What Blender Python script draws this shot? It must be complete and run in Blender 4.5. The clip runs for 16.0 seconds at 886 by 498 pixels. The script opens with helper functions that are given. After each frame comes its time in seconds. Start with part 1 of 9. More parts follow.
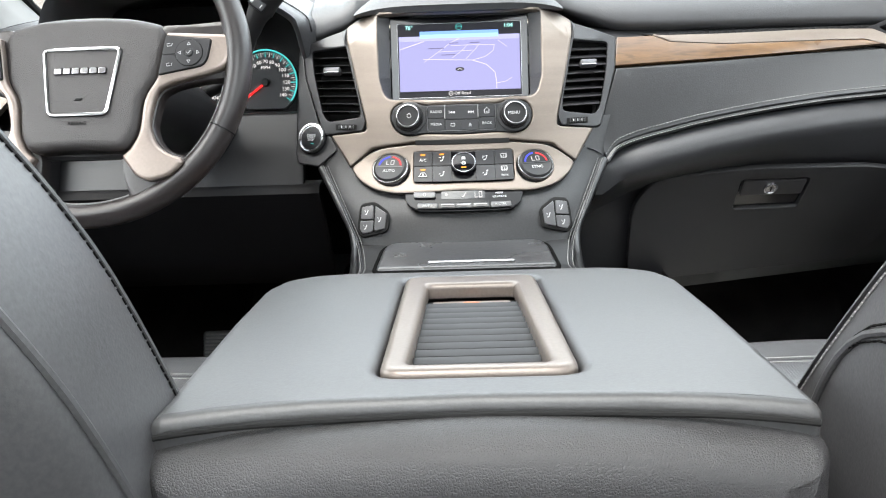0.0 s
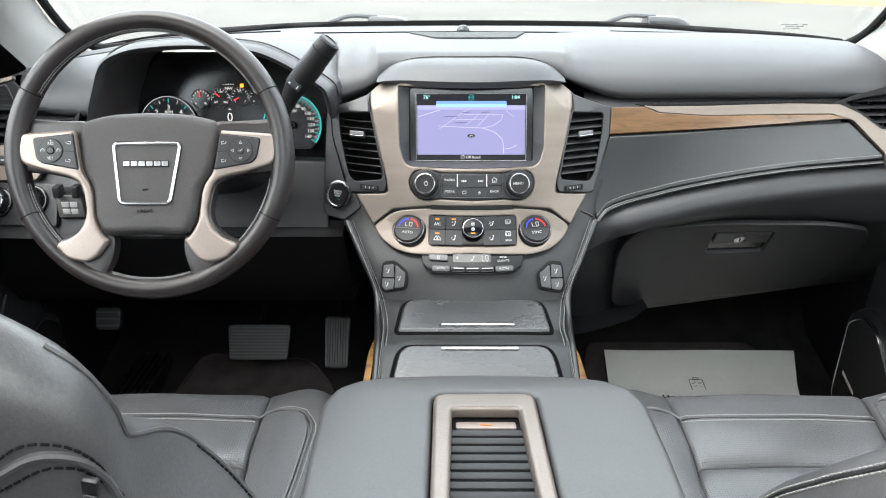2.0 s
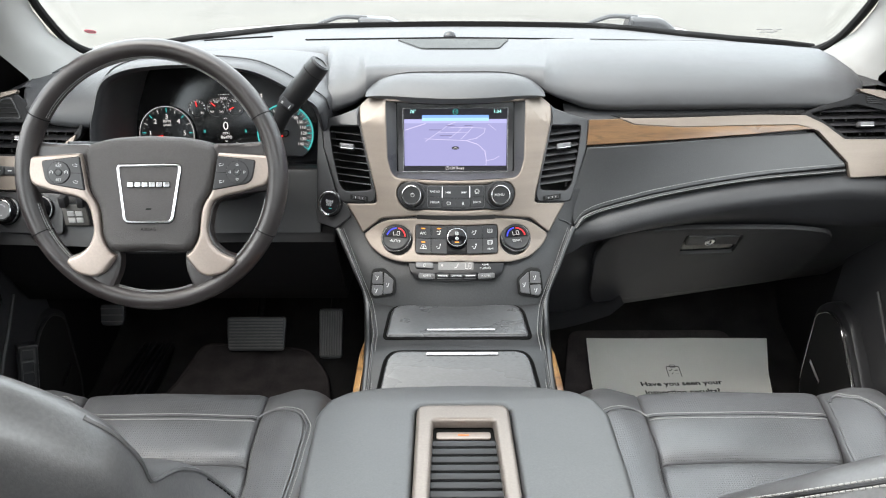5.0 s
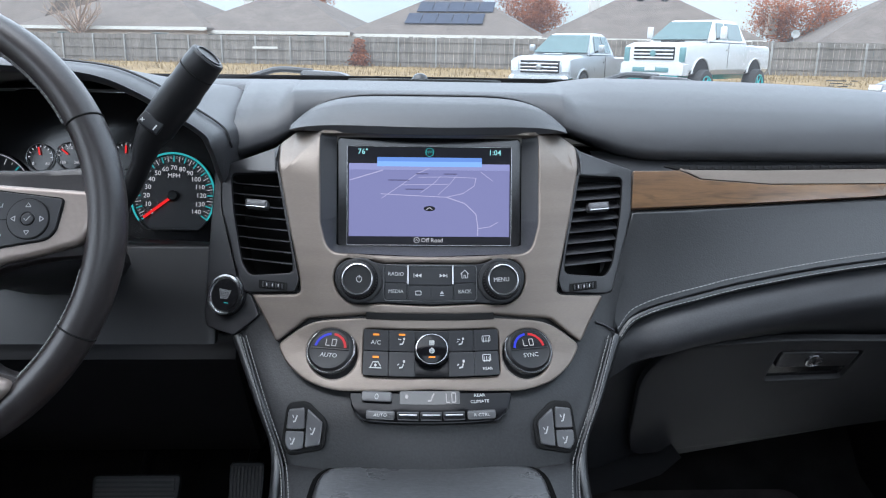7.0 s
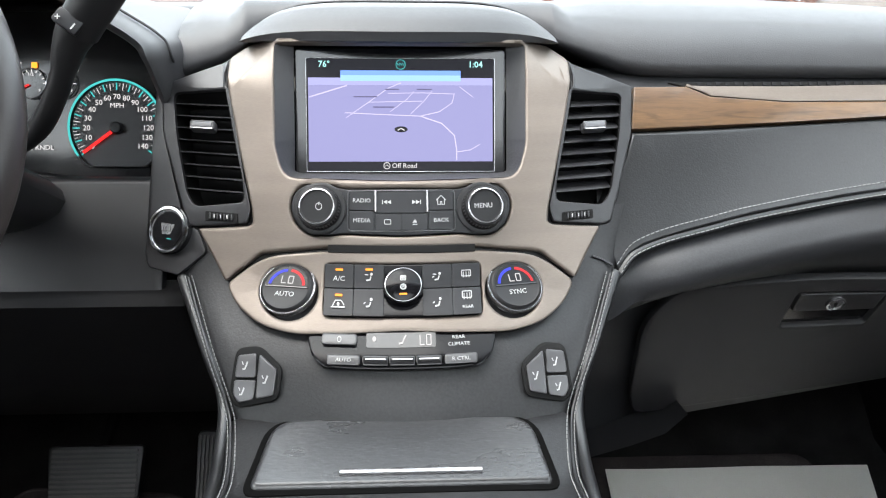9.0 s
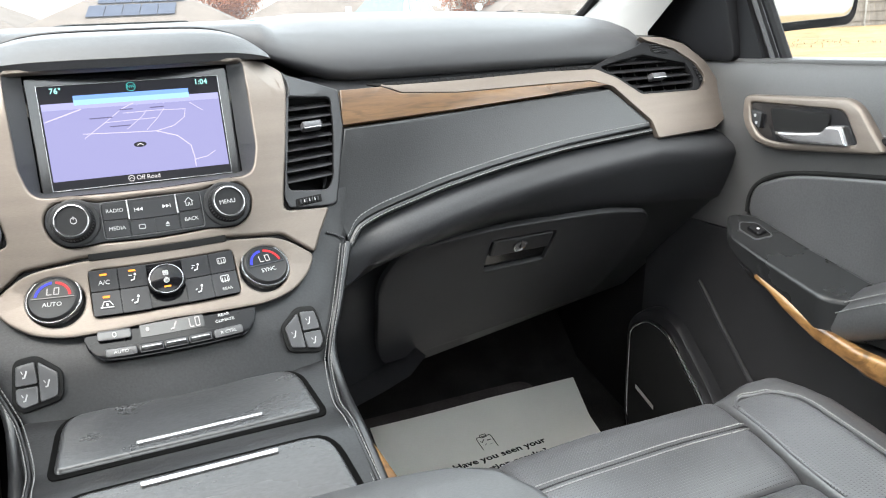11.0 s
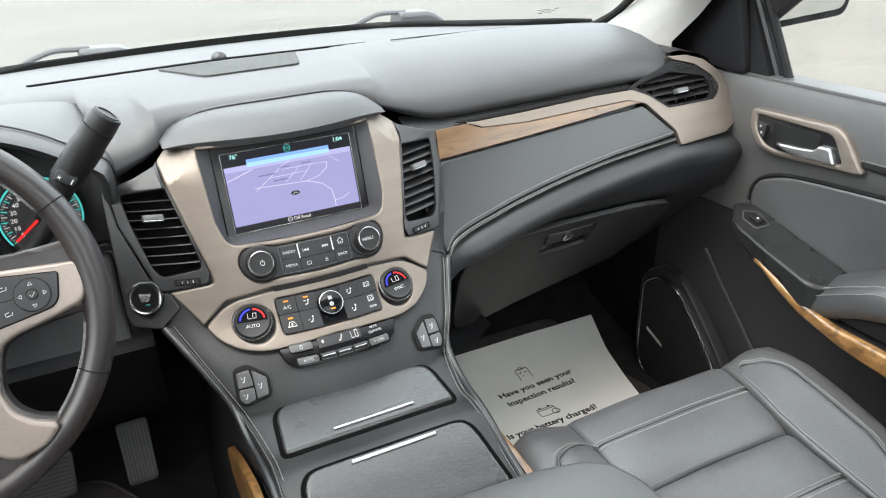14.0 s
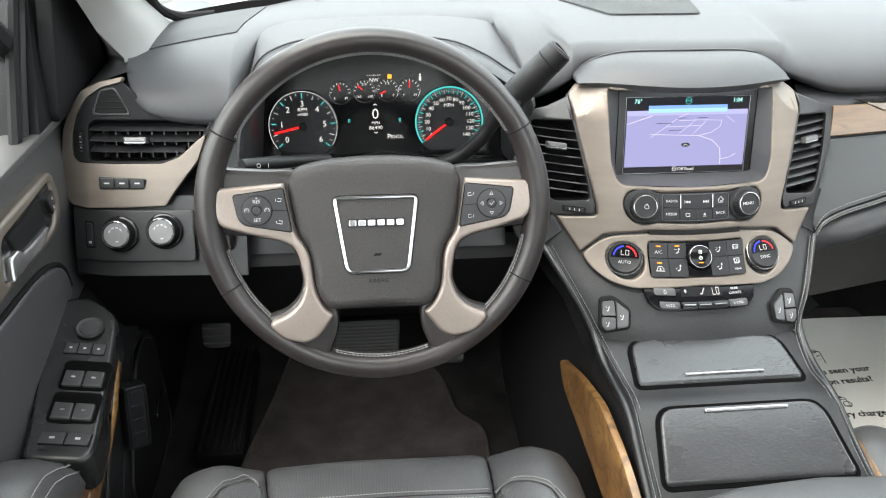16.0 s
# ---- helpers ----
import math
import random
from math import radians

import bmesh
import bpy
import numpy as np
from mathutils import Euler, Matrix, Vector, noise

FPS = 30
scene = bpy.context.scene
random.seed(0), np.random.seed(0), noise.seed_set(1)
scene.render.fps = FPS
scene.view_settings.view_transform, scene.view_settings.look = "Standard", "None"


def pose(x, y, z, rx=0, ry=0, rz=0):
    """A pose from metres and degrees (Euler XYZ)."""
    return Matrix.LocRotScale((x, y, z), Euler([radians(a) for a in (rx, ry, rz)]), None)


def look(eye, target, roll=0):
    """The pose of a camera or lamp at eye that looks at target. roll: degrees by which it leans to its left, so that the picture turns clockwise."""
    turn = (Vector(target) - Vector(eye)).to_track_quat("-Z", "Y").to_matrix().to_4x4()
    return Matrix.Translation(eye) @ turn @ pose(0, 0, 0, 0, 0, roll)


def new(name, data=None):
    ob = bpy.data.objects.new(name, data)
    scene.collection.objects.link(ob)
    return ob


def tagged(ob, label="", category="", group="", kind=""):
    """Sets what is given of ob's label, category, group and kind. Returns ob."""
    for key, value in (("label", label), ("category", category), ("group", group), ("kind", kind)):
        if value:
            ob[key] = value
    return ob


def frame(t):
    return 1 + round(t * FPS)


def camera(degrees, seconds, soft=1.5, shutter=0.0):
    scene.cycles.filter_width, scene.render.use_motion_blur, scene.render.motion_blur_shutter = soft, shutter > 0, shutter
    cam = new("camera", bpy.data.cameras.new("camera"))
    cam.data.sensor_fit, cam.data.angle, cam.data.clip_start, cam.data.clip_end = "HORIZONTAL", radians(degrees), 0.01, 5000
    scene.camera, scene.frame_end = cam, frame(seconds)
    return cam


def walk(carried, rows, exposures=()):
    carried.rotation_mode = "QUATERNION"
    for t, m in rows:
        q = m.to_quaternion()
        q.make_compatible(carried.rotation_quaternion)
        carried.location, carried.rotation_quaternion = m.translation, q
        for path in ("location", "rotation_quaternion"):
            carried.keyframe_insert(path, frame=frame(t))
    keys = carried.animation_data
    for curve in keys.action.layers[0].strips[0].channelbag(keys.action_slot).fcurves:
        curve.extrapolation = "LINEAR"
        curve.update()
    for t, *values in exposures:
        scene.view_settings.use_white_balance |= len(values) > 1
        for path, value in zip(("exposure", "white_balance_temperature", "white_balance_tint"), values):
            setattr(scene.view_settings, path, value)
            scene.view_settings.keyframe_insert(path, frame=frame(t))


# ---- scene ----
cam = camera(60.8, 16.0, soft=1.1)
PATH = [
    (0, (-0.009, 0.017, 1.255), (-0.05, 1.946, 0.73), -1.9),
    (0.5, (-0.014, 0.012, 1.342), (-0.048, 1.93, 0.776), -1.8),
    (1, (-0.03, -0.006, 1.408), (-0.045, 1.9, 0.802), -1.4),
    (1.5, (-0.037, -0.032, 1.457), (-0.05, 1.847, 0.773), -0.7),
    (2, (-0.039, -0.063, 1.509), (-0.049, 1.788, 0.751), -0.1),
    (2.5, (-0.04, -0.103, 1.547), (-0.047, 1.722, 0.729), 0.2),
    (3, (-0.039, -0.128, 1.566), (-0.039, 1.676, 0.701), 0.3),
    (3.2, (-0.039, -0.133, 1.572), (-0.037, 1.664, 0.695), 0.3),
    (5.3, (-0.022, -0.087, 1.599), (-0.016, 1.739, 0.782), -0.3),
    (5.5, (-0.028, -0.044, 1.554), (-0.004, 1.824, 0.839), -0.1),
    (6, (-0.014, 0.105, 1.502), (0.039, 2.007, 0.887), 0.0),
    (6.5, (-0.015, 0.236, 1.44), (0.077, 2.161, 0.905), 0.6),
    (7, (-0.022, 0.33, 1.381), (0.069, 2.264, 0.877), 1.0),
    (7.5, (-0.007, 0.389, 1.336), (0.068, 2.319, 0.816), 1.3),
    (8, (0.0, 0.423, 1.312), (0.045, 2.346, 0.765), 0.9),
    (8.2, (0.003, 0.429, 1.305), (0.034, 2.351, 0.751), 0.7),
    (10.3, (-0.006, 0.327, 1.307), (0.47, 2.195, 0.773), -1.2),
    (10.5, (-0.01, 0.31, 1.312), (0.546, 2.153, 0.769), -1.5),
    (11, (-0.026, 0.275, 1.316), (0.73, 2.043, 0.765), -2.8),
    (11.5, (-0.038, 0.248, 1.329), (0.857, 1.931, 0.725), -4.2),
    (12, (-0.055, 0.224, 1.349), (0.923, 1.835, 0.682), -5.3),
    (12.5, (-0.076, 0.209, 1.372), (0.936, 1.776, 0.65), -6.0),
    (13, (-0.099, 0.196, 1.399), (0.895, 1.752, 0.633), -5.8),
    (13.5, (-0.144, 0.182, 1.467), (0.766, 1.772, 0.663), -4.7),
    (14, (-0.22, 0.172, 1.57), (0.531, 1.821, 0.724), -3.1),
    (14.5, (-0.298, 0.165, 1.626), (0.27, 1.863, 0.736), -1.3),
    (15, (-0.37, 0.174, 1.631), (0.032, 1.892, 0.688), 0.3),
    (15.5, (-0.411, 0.178, 1.633), (-0.141, 1.893, 0.641), 1.0),
    (16, (-0.436, 0.182, 1.629), (-0.257, 1.89, 0.604), 0.9),
]
EXPOSURES = [(0, 3.13, 7050, 13), (1.0, 2.88, 7050, 12), (2.5, 2.88, 7000, 12), (5.5, 2.83, 7150, 13), (6.5, 2.12, 6450, 13), (7.0, 2.02, 6150, 14), (7.6, 2.14, 6200, 14), (8.2, 2.52, 6850, 14), (10.5, 2.95, 7000, 12), (12, 2.94, 7100, 13), (13.5, 2.85, 7100, 12), (14.5, 2.74, 7150, 12), (16, 2.91, 7200, 11)]
SKY, SUN = 0.85, 0.9
walk(cam, [(t, look(eye, target, roll)) for t, eye, target, roll in PATH], EXPOSURES)

# ---- sky and sun: an overcast day ----
world = bpy.data.worlds.new("overcast_sky")
scene.world = world
world.use_nodes = True
wn, wl = world.node_tree.nodes, world.node_tree.links
wn.clear()
w_sky = wn.new("ShaderNodeTexSky")
w_sky.sky_type, w_sky.sun_disc = "NISHITA", False
w_sky.sun_elevation, w_sky.sun_rotation = radians(63), radians(-120)
w_coord, w_cloud = wn.new("ShaderNodeTexCoord"), wn.new("ShaderNodeTexNoise")
w_cloud.inputs["Scale"].default_value, w_cloud.inputs["Detail"].default_value = 2.2, 6
w_map = wn.new("ShaderNodeMapping")
w_map.inputs["Scale"].default_value = (1, 1, 4)
wl.new(w_coord.outputs["Generated"], w_map.inputs["Vector"])
wl.new(w_map.outputs["Vector"], w_cloud.inputs["Vector"])
w_ramp = wn.new("ShaderNodeValToRGB")
w_ramp.color_ramp.elements[0].position, w_ramp.color_ramp.elements[0].color = 0.35, (0.64, 0.76, 0.86, 1)
w_ramp.color_ramp.elements[1].position, w_ramp.color_ramp.elements[1].color = 0.65, (0.88, 0.92, 0.95, 1)
wl.new(w_cloud.outputs["Fac"], w_ramp.inputs["Fac"])
w_b1, w_b2, w_mix, w_out = wn.new("ShaderNodeBackground"), wn.new("ShaderNodeBackground"), wn.new("ShaderNodeMixShader"), wn.new("ShaderNodeOutputWorld")
w_b1.inputs["Strength"].default_value, w_b2.inputs["Strength"].default_value = 0.12, SKY
w_mix.inputs["Fac"].default_value = 0.85
wl.new(w_sky.outputs["Color"], w_b1.inputs["Color"])
wl.new(w_ramp.outputs["Color"], w_b2.inputs["Color"])
wl.new(w_b1.outputs[0], w_mix.inputs[1])
wl.new(w_b2.outputs[0], w_mix.inputs[2])
# an overcast sky is about three times as bright overhead as at the horizon
w_sep, w_up = wn.new("ShaderNodeSeparateXYZ"), wn.new("ShaderNodeValToRGB")
wl.new(w_coord.outputs["Generated"], w_sep.inputs["Vector"])
wl.new(w_sep.outputs["Z"], w_up.inputs["Fac"])
for k, (z, v) in enumerate(((0.0, 0.105), (0.13, 0.125), (0.32, 0.64), (1.0, 0.46))):
    e = w_up.color_ramp.elements[k] if k in (0,) else (w_up.color_ramp.elements.new(z) if k < 3 else w_up.color_ramp.elements[-1])
    e.position, e.color = z, (v, v, v, 1)
w_gain = wn.new("ShaderNodeMath")
w_gain.operation = "MULTIPLY"
w_gain.inputs[1].default_value = 2.8 * SKY
wl.new(w_up.outputs["Color"], w_gain.inputs[0])
# the cloud is brighter towards the hidden sun, behind the car
w_dot, w_side, w_all = wn.new("ShaderNodeVectorMath"), wn.new("ShaderNodeMath"), wn.new("ShaderNodeMath")
w_dot.operation, w_side.operation, w_all.operation = "DOT_PRODUCT", "MULTIPLY_ADD", "MULTIPLY"
w_dot.inputs[1].default_value = (-0.87, -0.5, 0)
w_side.inputs[1].default_value, w_side.inputs[2].default_value = 0.22, 1.0
wl.new(w_coord.outputs["Generated"], w_dot.inputs[0])
wl.new(w_dot.outputs["Value"], w_side.inputs[0])
wl.new(w_gain.outputs[0], w_all.inputs[0])
wl.new(w_side.outputs[0], w_all.inputs[1])
wl.new(w_all.outputs[0], w_b2.inputs["Strength"])
wl.new(w_mix.outputs[0], w_out.inputs["Surface"])

sun = new("sun", bpy.data.lights.new("sun", "SUN"))
sun.data.energy, sun.data.angle, sun.data.color = SUN, radians(60), (1.0, 0.98, 0.95)
sun.matrix_basis = look((-13.0, -7.5, 30), (0, 0, 0))


# ---- materials ----
def material(name, base, rough=0.5, metal=0.0, vary=0.12, scale=8.0, fine=0.0, fscale=400.0, bump=0.0, bscale=300.0,
             kind="noise", spec=0.5, coat=0.0, stretch=(1, 1, 1), dark=None, emit=0.0, alpha=1.0, rvary=0.08):
    """A surface with broad and fine variation of colour and gloss, and fine relief."""
    m = bpy.data.materials.new(name)
    m.use_nodes = True
    n, l = m.node_tree.nodes, m.node_tree.links
    p = n["Principled BSDF"]
    p.inputs["Roughness"].default_value, p.inputs["Metallic"].default_value = rough, metal
    p.inputs["Specular IOR Level"].default_value, p.inputs["Coat Weight"].default_value = spec, coat
    co, mp = n.new("ShaderNodeTexCoord"), n.new("ShaderNodeMapping")
    mp.inputs["Scale"].default_value = stretch
    l.new(co.outputs["Object"], mp.inputs["Vector"])
    broad = n.new("ShaderNodeTexNoise")
    broad.inputs["Scale"].default_value, broad.inputs["Detail"].default_value = scale, 5
    l.new(mp.outputs["Vector"], broad.inputs["Vector"])
    ramp = n.new("ShaderNodeValToRGB")
    lo = dark or [c * (1 - vary) for c in base]
    hi = [min(1, c * (1 + vary)) for c in base]
    ramp.color_ramp.elements[0].position, ramp.color_ramp.elements[0].color = 0.3, (*lo, 1)
    ramp.color_ramp.elements[1].position, ramp.color_ramp.elements[1].color = 0.7, (*hi, 1)
    l.new(broad.outputs["Fac"], ramp.inputs["Fac"])
    col = ramp.outputs["Color"]
    if fine:
        grain = n.new("ShaderNodeTexNoise")
        grain.inputs["Scale"].default_value, grain.inputs["Detail"].default_value = fscale, 3
        l.new(mp.outputs["Vector"], grain.inputs["Vector"])
        gr = n.new("ShaderNodeMapRange")
        gr.inputs["From Min"].default_value, gr.inputs["From Max"].default_value = 0.3, 0.7
        gr.inputs["To Min"].default_value, gr.inputs["To Max"].default_value = 1 - fine, 1 + fine
        l.new(grain.outputs["Fac"], gr.inputs["Value"])
        mul = n.new("ShaderNodeMixRGB")
        mul.blend_type = "MULTIPLY"
        mul.inputs["Fac"].default_value = 1
        l.new(col, mul.inputs["Color1"])
        l.new(gr.outputs["Result"], mul.inputs["Color2"])
        col = mul.outputs["Color"]
    if rvary:
        rr = n.new("ShaderNodeMapRange")
        rr.inputs["To Min"].default_value, rr.inputs["To Max"].default_value = max(0.02, rough - rvary), min(1, rough + rvary)
        l.new(broad.outputs["Fac"], rr.inputs["Value"])
        l.new(rr.outputs["Result"], p.inputs["Roughness"])
    if bump:
        if kind == "noise":
            tex = n.new("ShaderNodeTexNoise")
            tex.inputs["Detail"].default_value = 4
            out = tex.outputs["Fac"]
        else:
            tex = n.new("ShaderNodeTexVoronoi")
            tex.feature = "DISTANCE_TO_EDGE" if kind == "grain" else "F1"
            if kind == "holes":
                tex.inputs["Randomness"].default_value = 0.0
            out = tex.outputs["Distance"]
        tex.inputs["Scale"].default_value = bscale
        l.new(mp.outputs["Vector"], tex.inputs["Vector"])
        if kind == "grain":
            cl = n.new("ShaderNodeMapRange")
            cl.inputs["From Max"].default_value = 0.25
            l.new(out, cl.inputs["Value"])
            out = cl.outputs["Result"]
        if kind == "holes":
            cl = n.new("ShaderNodeMapRange")
            cl.inputs["From Min"].default_value, cl.inputs["From Max"].default_value = 0.24, 0.36
            l.new(out, cl.inputs["Value"])
            out = cl.outputs["Result"]
            mul = n.new("ShaderNodeMixRGB")
            mul.blend_type = "MULTIPLY"
            mul.inputs["Fac"].default_value = 0.92
            l.new(col, mul.inputs["Color1"])
            l.new(out, mul.inputs["Color2"])
            col = mul.outputs["Color"]
        bp = n.new("ShaderNodeBump")
        bp.inputs["Strength"].default_value, bp.inputs["Distance"].default_value = bump, 0.001
        l.new(out, bp.inputs["Height"])
        l.new(bp.outputs["Normal"], p.inputs["Normal"])
    l.new(col, p.inputs["Base Color"])
    if emit:
        l.new(col, p.inputs["Emission Color"])
        p.inputs["Emission Strength"].default_value = emit
    if alpha < 1:
        p.inputs["Alpha"].default_value = alpha
    return m


def glow(name, colour, strength):
    m = bpy.data.materials.new(name)
    m.use_nodes = True
    p = m.node_tree.nodes["Principled BSDF"]
    p.inputs["Base Color"].default_value = (0.01, 0.01, 0.01, 1)
    p.inputs["Roughness"].default_value, p.inputs["Specular IOR Level"].default_value = 0.4, 0.12
    p.inputs["Emission Color"].default_value, p.inputs["Emission Strength"].default_value = (*colour, 1), strength * 0.27
    return m


def burl_wood(name, stretch, deep, mean, pale, low):
    """Lacquered burl: soft amber clouds, fine grain and dark streaks."""
    m = material(name, (0.42, 0.2, 0.07), 0.30, coat=0.4)
    m.node_tree.nodes["Principled BSDF"].inputs["Coat Roughness"].default_value = 0.12
    n, l = m.node_tree.nodes, m.node_tree.links
    p, co, mp = n["Principled BSDF"], n.new("ShaderNodeTexCoord"), n.new("ShaderNodeMapping")
    mp.inputs["Scale"].default_value = stretch
    l.new(co.outputs["Object"], mp.inputs["Vector"])
    layers = []
    for scale, detail, twist in ((16, 5, 0.9), (62, 7, 1.4), (340, 3, 0.2)):
        t = n.new("ShaderNodeTexNoise")
        t.inputs["Scale"].default_value, t.inputs["Detail"].default_value, t.inputs["Distortion"].default_value = scale, detail, twist
        l.new(mp.outputs["Vector"], t.inputs["Vector"])
        layers.append(t.outputs["Fac"])
    ramp = n.new("ShaderNodeValToRGB")
    ramp.color_ramp.elements[0].position, ramp.color_ramp.elements[0].color = 0.30, (*deep, 1)
    ramp.color_ramp.elements[1].position, ramp.color_ramp.elements[1].color = 0.70, (*pale, 1)
    e = ramp.color_ramp.elements.new(0.5)
    e.color = (*mean, 1)
    l.new(layers[0], ramp.inputs["Fac"])
    col = ramp.outputs["Color"]
    for src, lo, hi, low in ((layers[1], 0.36, 0.52, low), (layers[2], 0.3, 0.7, 0.8)):
        r = n.new("ShaderNodeMapRange")
        r.inputs["From Min"].default_value, r.inputs["From Max"].default_value, r.inputs["To Min"].default_value = lo, hi, low
        l.new(src, r.inputs["Value"])
        mul = n.new("ShaderNodeMixRGB")
        mul.blend_type = "MULTIPLY"
        mul.inputs["Fac"].default_value = 1
        l.new(col, mul.inputs["Color1"])
        l.new(r.outputs["Result"], mul.inputs["Color2"])
        col = mul.outputs["Color"]
    l.new(col, p.inputs["Base Color"])
    return m


def pane_glass(name, tint, alpha, veil=0.0):
    m = bpy.data.materials.new(name)
    m.use_nodes = True
    n, l = m.node_tree.nodes, m.node_tree.links
    n.clear()
    tr, gl, mx, _, out = n.new("ShaderNodeBsdfTransparent"), n.new("ShaderNodeBsdfGlossy"), n.new("ShaderNodeMixShader"), None, n.new("ShaderNodeOutputMaterial")
    tr.inputs["Color"].default_value = (*tint, 1)
    gl.inputs["Roughness"].default_value = 0.02
    mx.inputs["Fac"].default_value = alpha
    l.new(tr.outputs[0], mx.inputs[1])
    l.new(gl.outputs[0], mx.inputs[2])
    # a small translucent share lays a pale haze over the view
    df, dm = n.new("ShaderNodeBsdfTranslucent"), n.new("ShaderNodeMixShader")
    df.inputs["Color"].default_value = (0.8, 0.82, 0.85, 1)
    dm.inputs["Fac"].default_value = veil
    l.new(mx.outputs[0], dm.inputs[1])
    l.new(df.outputs[0], dm.inputs[2])
    l.new(dm.outputs[0], out.inputs["Surface"])
    return m


LEATHER = material("dash_leather", (0.0115, 0.012, 0.013), 0.31, vary=0.25, scale=7, fine=0.2, fscale=420, bump=0.22, bscale=560, spec=0.55, rvary=0.05)
COVERTRIM = material("grained_grey_plastic", (0.040, 0.041, 0.044), 0.6, vary=0.1, scale=5, bump=0.15, bscale=700, kind="grain", spec=0.3)
PAD = material("soft_touch_vinyl", (0.038, 0.039, 0.042), 0.46, vary=0.16, scale=4, fine=0.12, fscale=700, bump=0.18, bscale=800, kind="grain", spec=0.48, rvary=0.06)
SEAT = material("seat_leather", (0.061, 0.061, 0.063), 0.38, vary=0.22, scale=7, fine=0.15, fscale=400, bump=0.12, bscale=700, spec=0.7, rvary=0.06)
PERF = material("perforated_leather", (0.069, 0.0695, 0.073), 0.36, vary=0.22, scale=7, bump=0.9, bscale=290, kind="holes", spec=0.8, stretch=(1, 1, 0.001))
CONSOLE = material("console_leather", (0.0145, 0.0148, 0.0158), 0.42, vary=0.25, scale=7, fine=0.25, fscale=420, bump=0.2, bscale=500, spec=0.38, rvary=0.06)
# near-black: paints shade into gaps and wells, also colours slots and glass band
MATTBLACK = material("matt_black", (0.003, 0.003, 0.003), 0.9, vary=0.1, spec=0.05)
KEYLIT = material("pale_grey_key", (0.06, 0.06, 0.063), 0.32, vary=0.12, scale=60)
KEYLINE = material("key_outline", (0.10, 0.10, 0.105), 0.35, metal=0.4, vary=0.1, scale=40)
ARMREST = material("armrest_leather", (0.044, 0.0445, 0.0455), 0.44, vary=0.15, scale=6, fine=0.12, fscale=420, bump=0.12, bscale=700, spec=0.6, rvary=0.05)
PEBBLE = material("pebbled_leather", (0.026, 0.026, 0.027), 0.46, vary=0.2, scale=8, bump=0.3, bscale=780, kind="grain", spec=0.5, rvary=0.05, stretch=(1, 1, 0.8))
COVER = material("cover_leather", (0.027, 0.0275, 0.029), 0.27, vary=0.25, scale=7, fine=0.25, fscale=300, bump=0.16, bscale=300, spec=0.65, rvary=0.05, stretch=(0.6, 1.6, 1.0))
WHEELHIDE = material("wheel_leather", (0.0225, 0.019, 0.019), 0.31, vary=0.2, scale=14, fine=0.12, fscale=500, bump=0.1, bscale=1000, kind="grain", rvary=0.05)
HUBHIDE = material("airbag_vinyl", (0.03, 0.027, 0.027), 0.42, vary=0.12, scale=14, fine=0.12, fscale=500, bump=0.35, bscale=620, kind="grain", spec=0.4, rvary=0.04)
KEYPAD = material("thumb_pad_plastic", (0.030, 0.030, 0.032), 0.40, vary=0.1, scale=30, spec=0.35)
BLACK = material("black_plastic", (0.015, 0.015, 0.0165), 0.38, vary=0.15, scale=10, bump=0.1, bscale=1200, kind="grain", rvary=0.1)
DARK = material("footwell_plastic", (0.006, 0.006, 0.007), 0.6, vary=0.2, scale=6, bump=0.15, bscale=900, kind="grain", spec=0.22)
GLOSS = material("gloss_black", (0.009, 0.009, 0.010), 0.14, vary=0.1, scale=10, rvary=0.04)
KEY = material("key_rubber", (0.015, 0.0155, 0.0175), 0.42, vary=0.1, scale=30, spec=0.3)
PANELBLACK = material("panel_black", (0.005, 0.005, 0.006), 0.15, vary=0.1, scale=20, spec=0.18, rvary=0.04)
SILVER = material("champagne_metal", (0.165, 0.138, 0.117), 0.43, metal=0.5, vary=0.1, scale=5, fine=0.08, fscale=260, stretch=(1, 1, 14), bump=0.06, bscale=800)
WHEELMETAL = material("satin_metal", (0.26, 0.215, 0.19), 0.36, metal=0.45, vary=0.08, scale=6, fine=0.05, fscale=300)
SATINMETAL = material("satin_chrome", (0.42, 0.42, 0.43), 0.24, metal=0.9, vary=0.05, scale=12)
GRIP = material("lever_plastic", (0.012, 0.012, 0.013), 0.42, vary=0.15, scale=30, rvary=0.05, spec=0.3)
SATIN = material("satin_black_plastic", (0.015, 0.0155, 0.016), 0.27, vary=0.15, scale=8, fine=0.05, fscale=700, rvary=0.05, spec=0.35)
TAB = material("vent_tab", (0.10, 0.10, 0.105), 0.3, metal=0.3, vary=0.1, scale=40)
DIALFACE = material("dial_face", (0.030, 0.031, 0.034), 0.5, vary=0.1, scale=30)
CHROME = material("chrome", (0.56, 0.56, 0.57), 0.16, metal=1.0, vary=0.06, scale=20, rvary=0.05)
LIDTRIM = material("lid_frame_metal", (0.175, 0.148, 0.13), 0.38, metal=0.6, vary=0.1, scale=8, fine=0.08, fscale=400)
BURL, BURLDASH = burl_wood("burl_wood", (1, 0.6, 1), (0.11, 0.05, 0.02), (0.24, 0.122, 0.045), (0.40, 0.215, 0.08), 0.5), burl_wood("burl_wood_strip", (0.25, 1.5, 2.2), (0.085, 0.044, 0.019), (0.130, 0.070, 0.030), (0.185, 0.104, 0.047), 0.62)
CARPET = material("carpet", (0.019, 0.018, 0.018), 0.95, vary=0.35, scale=14, fine=0.5, fscale=900, bump=0.9, bscale=900, spec=0.1)
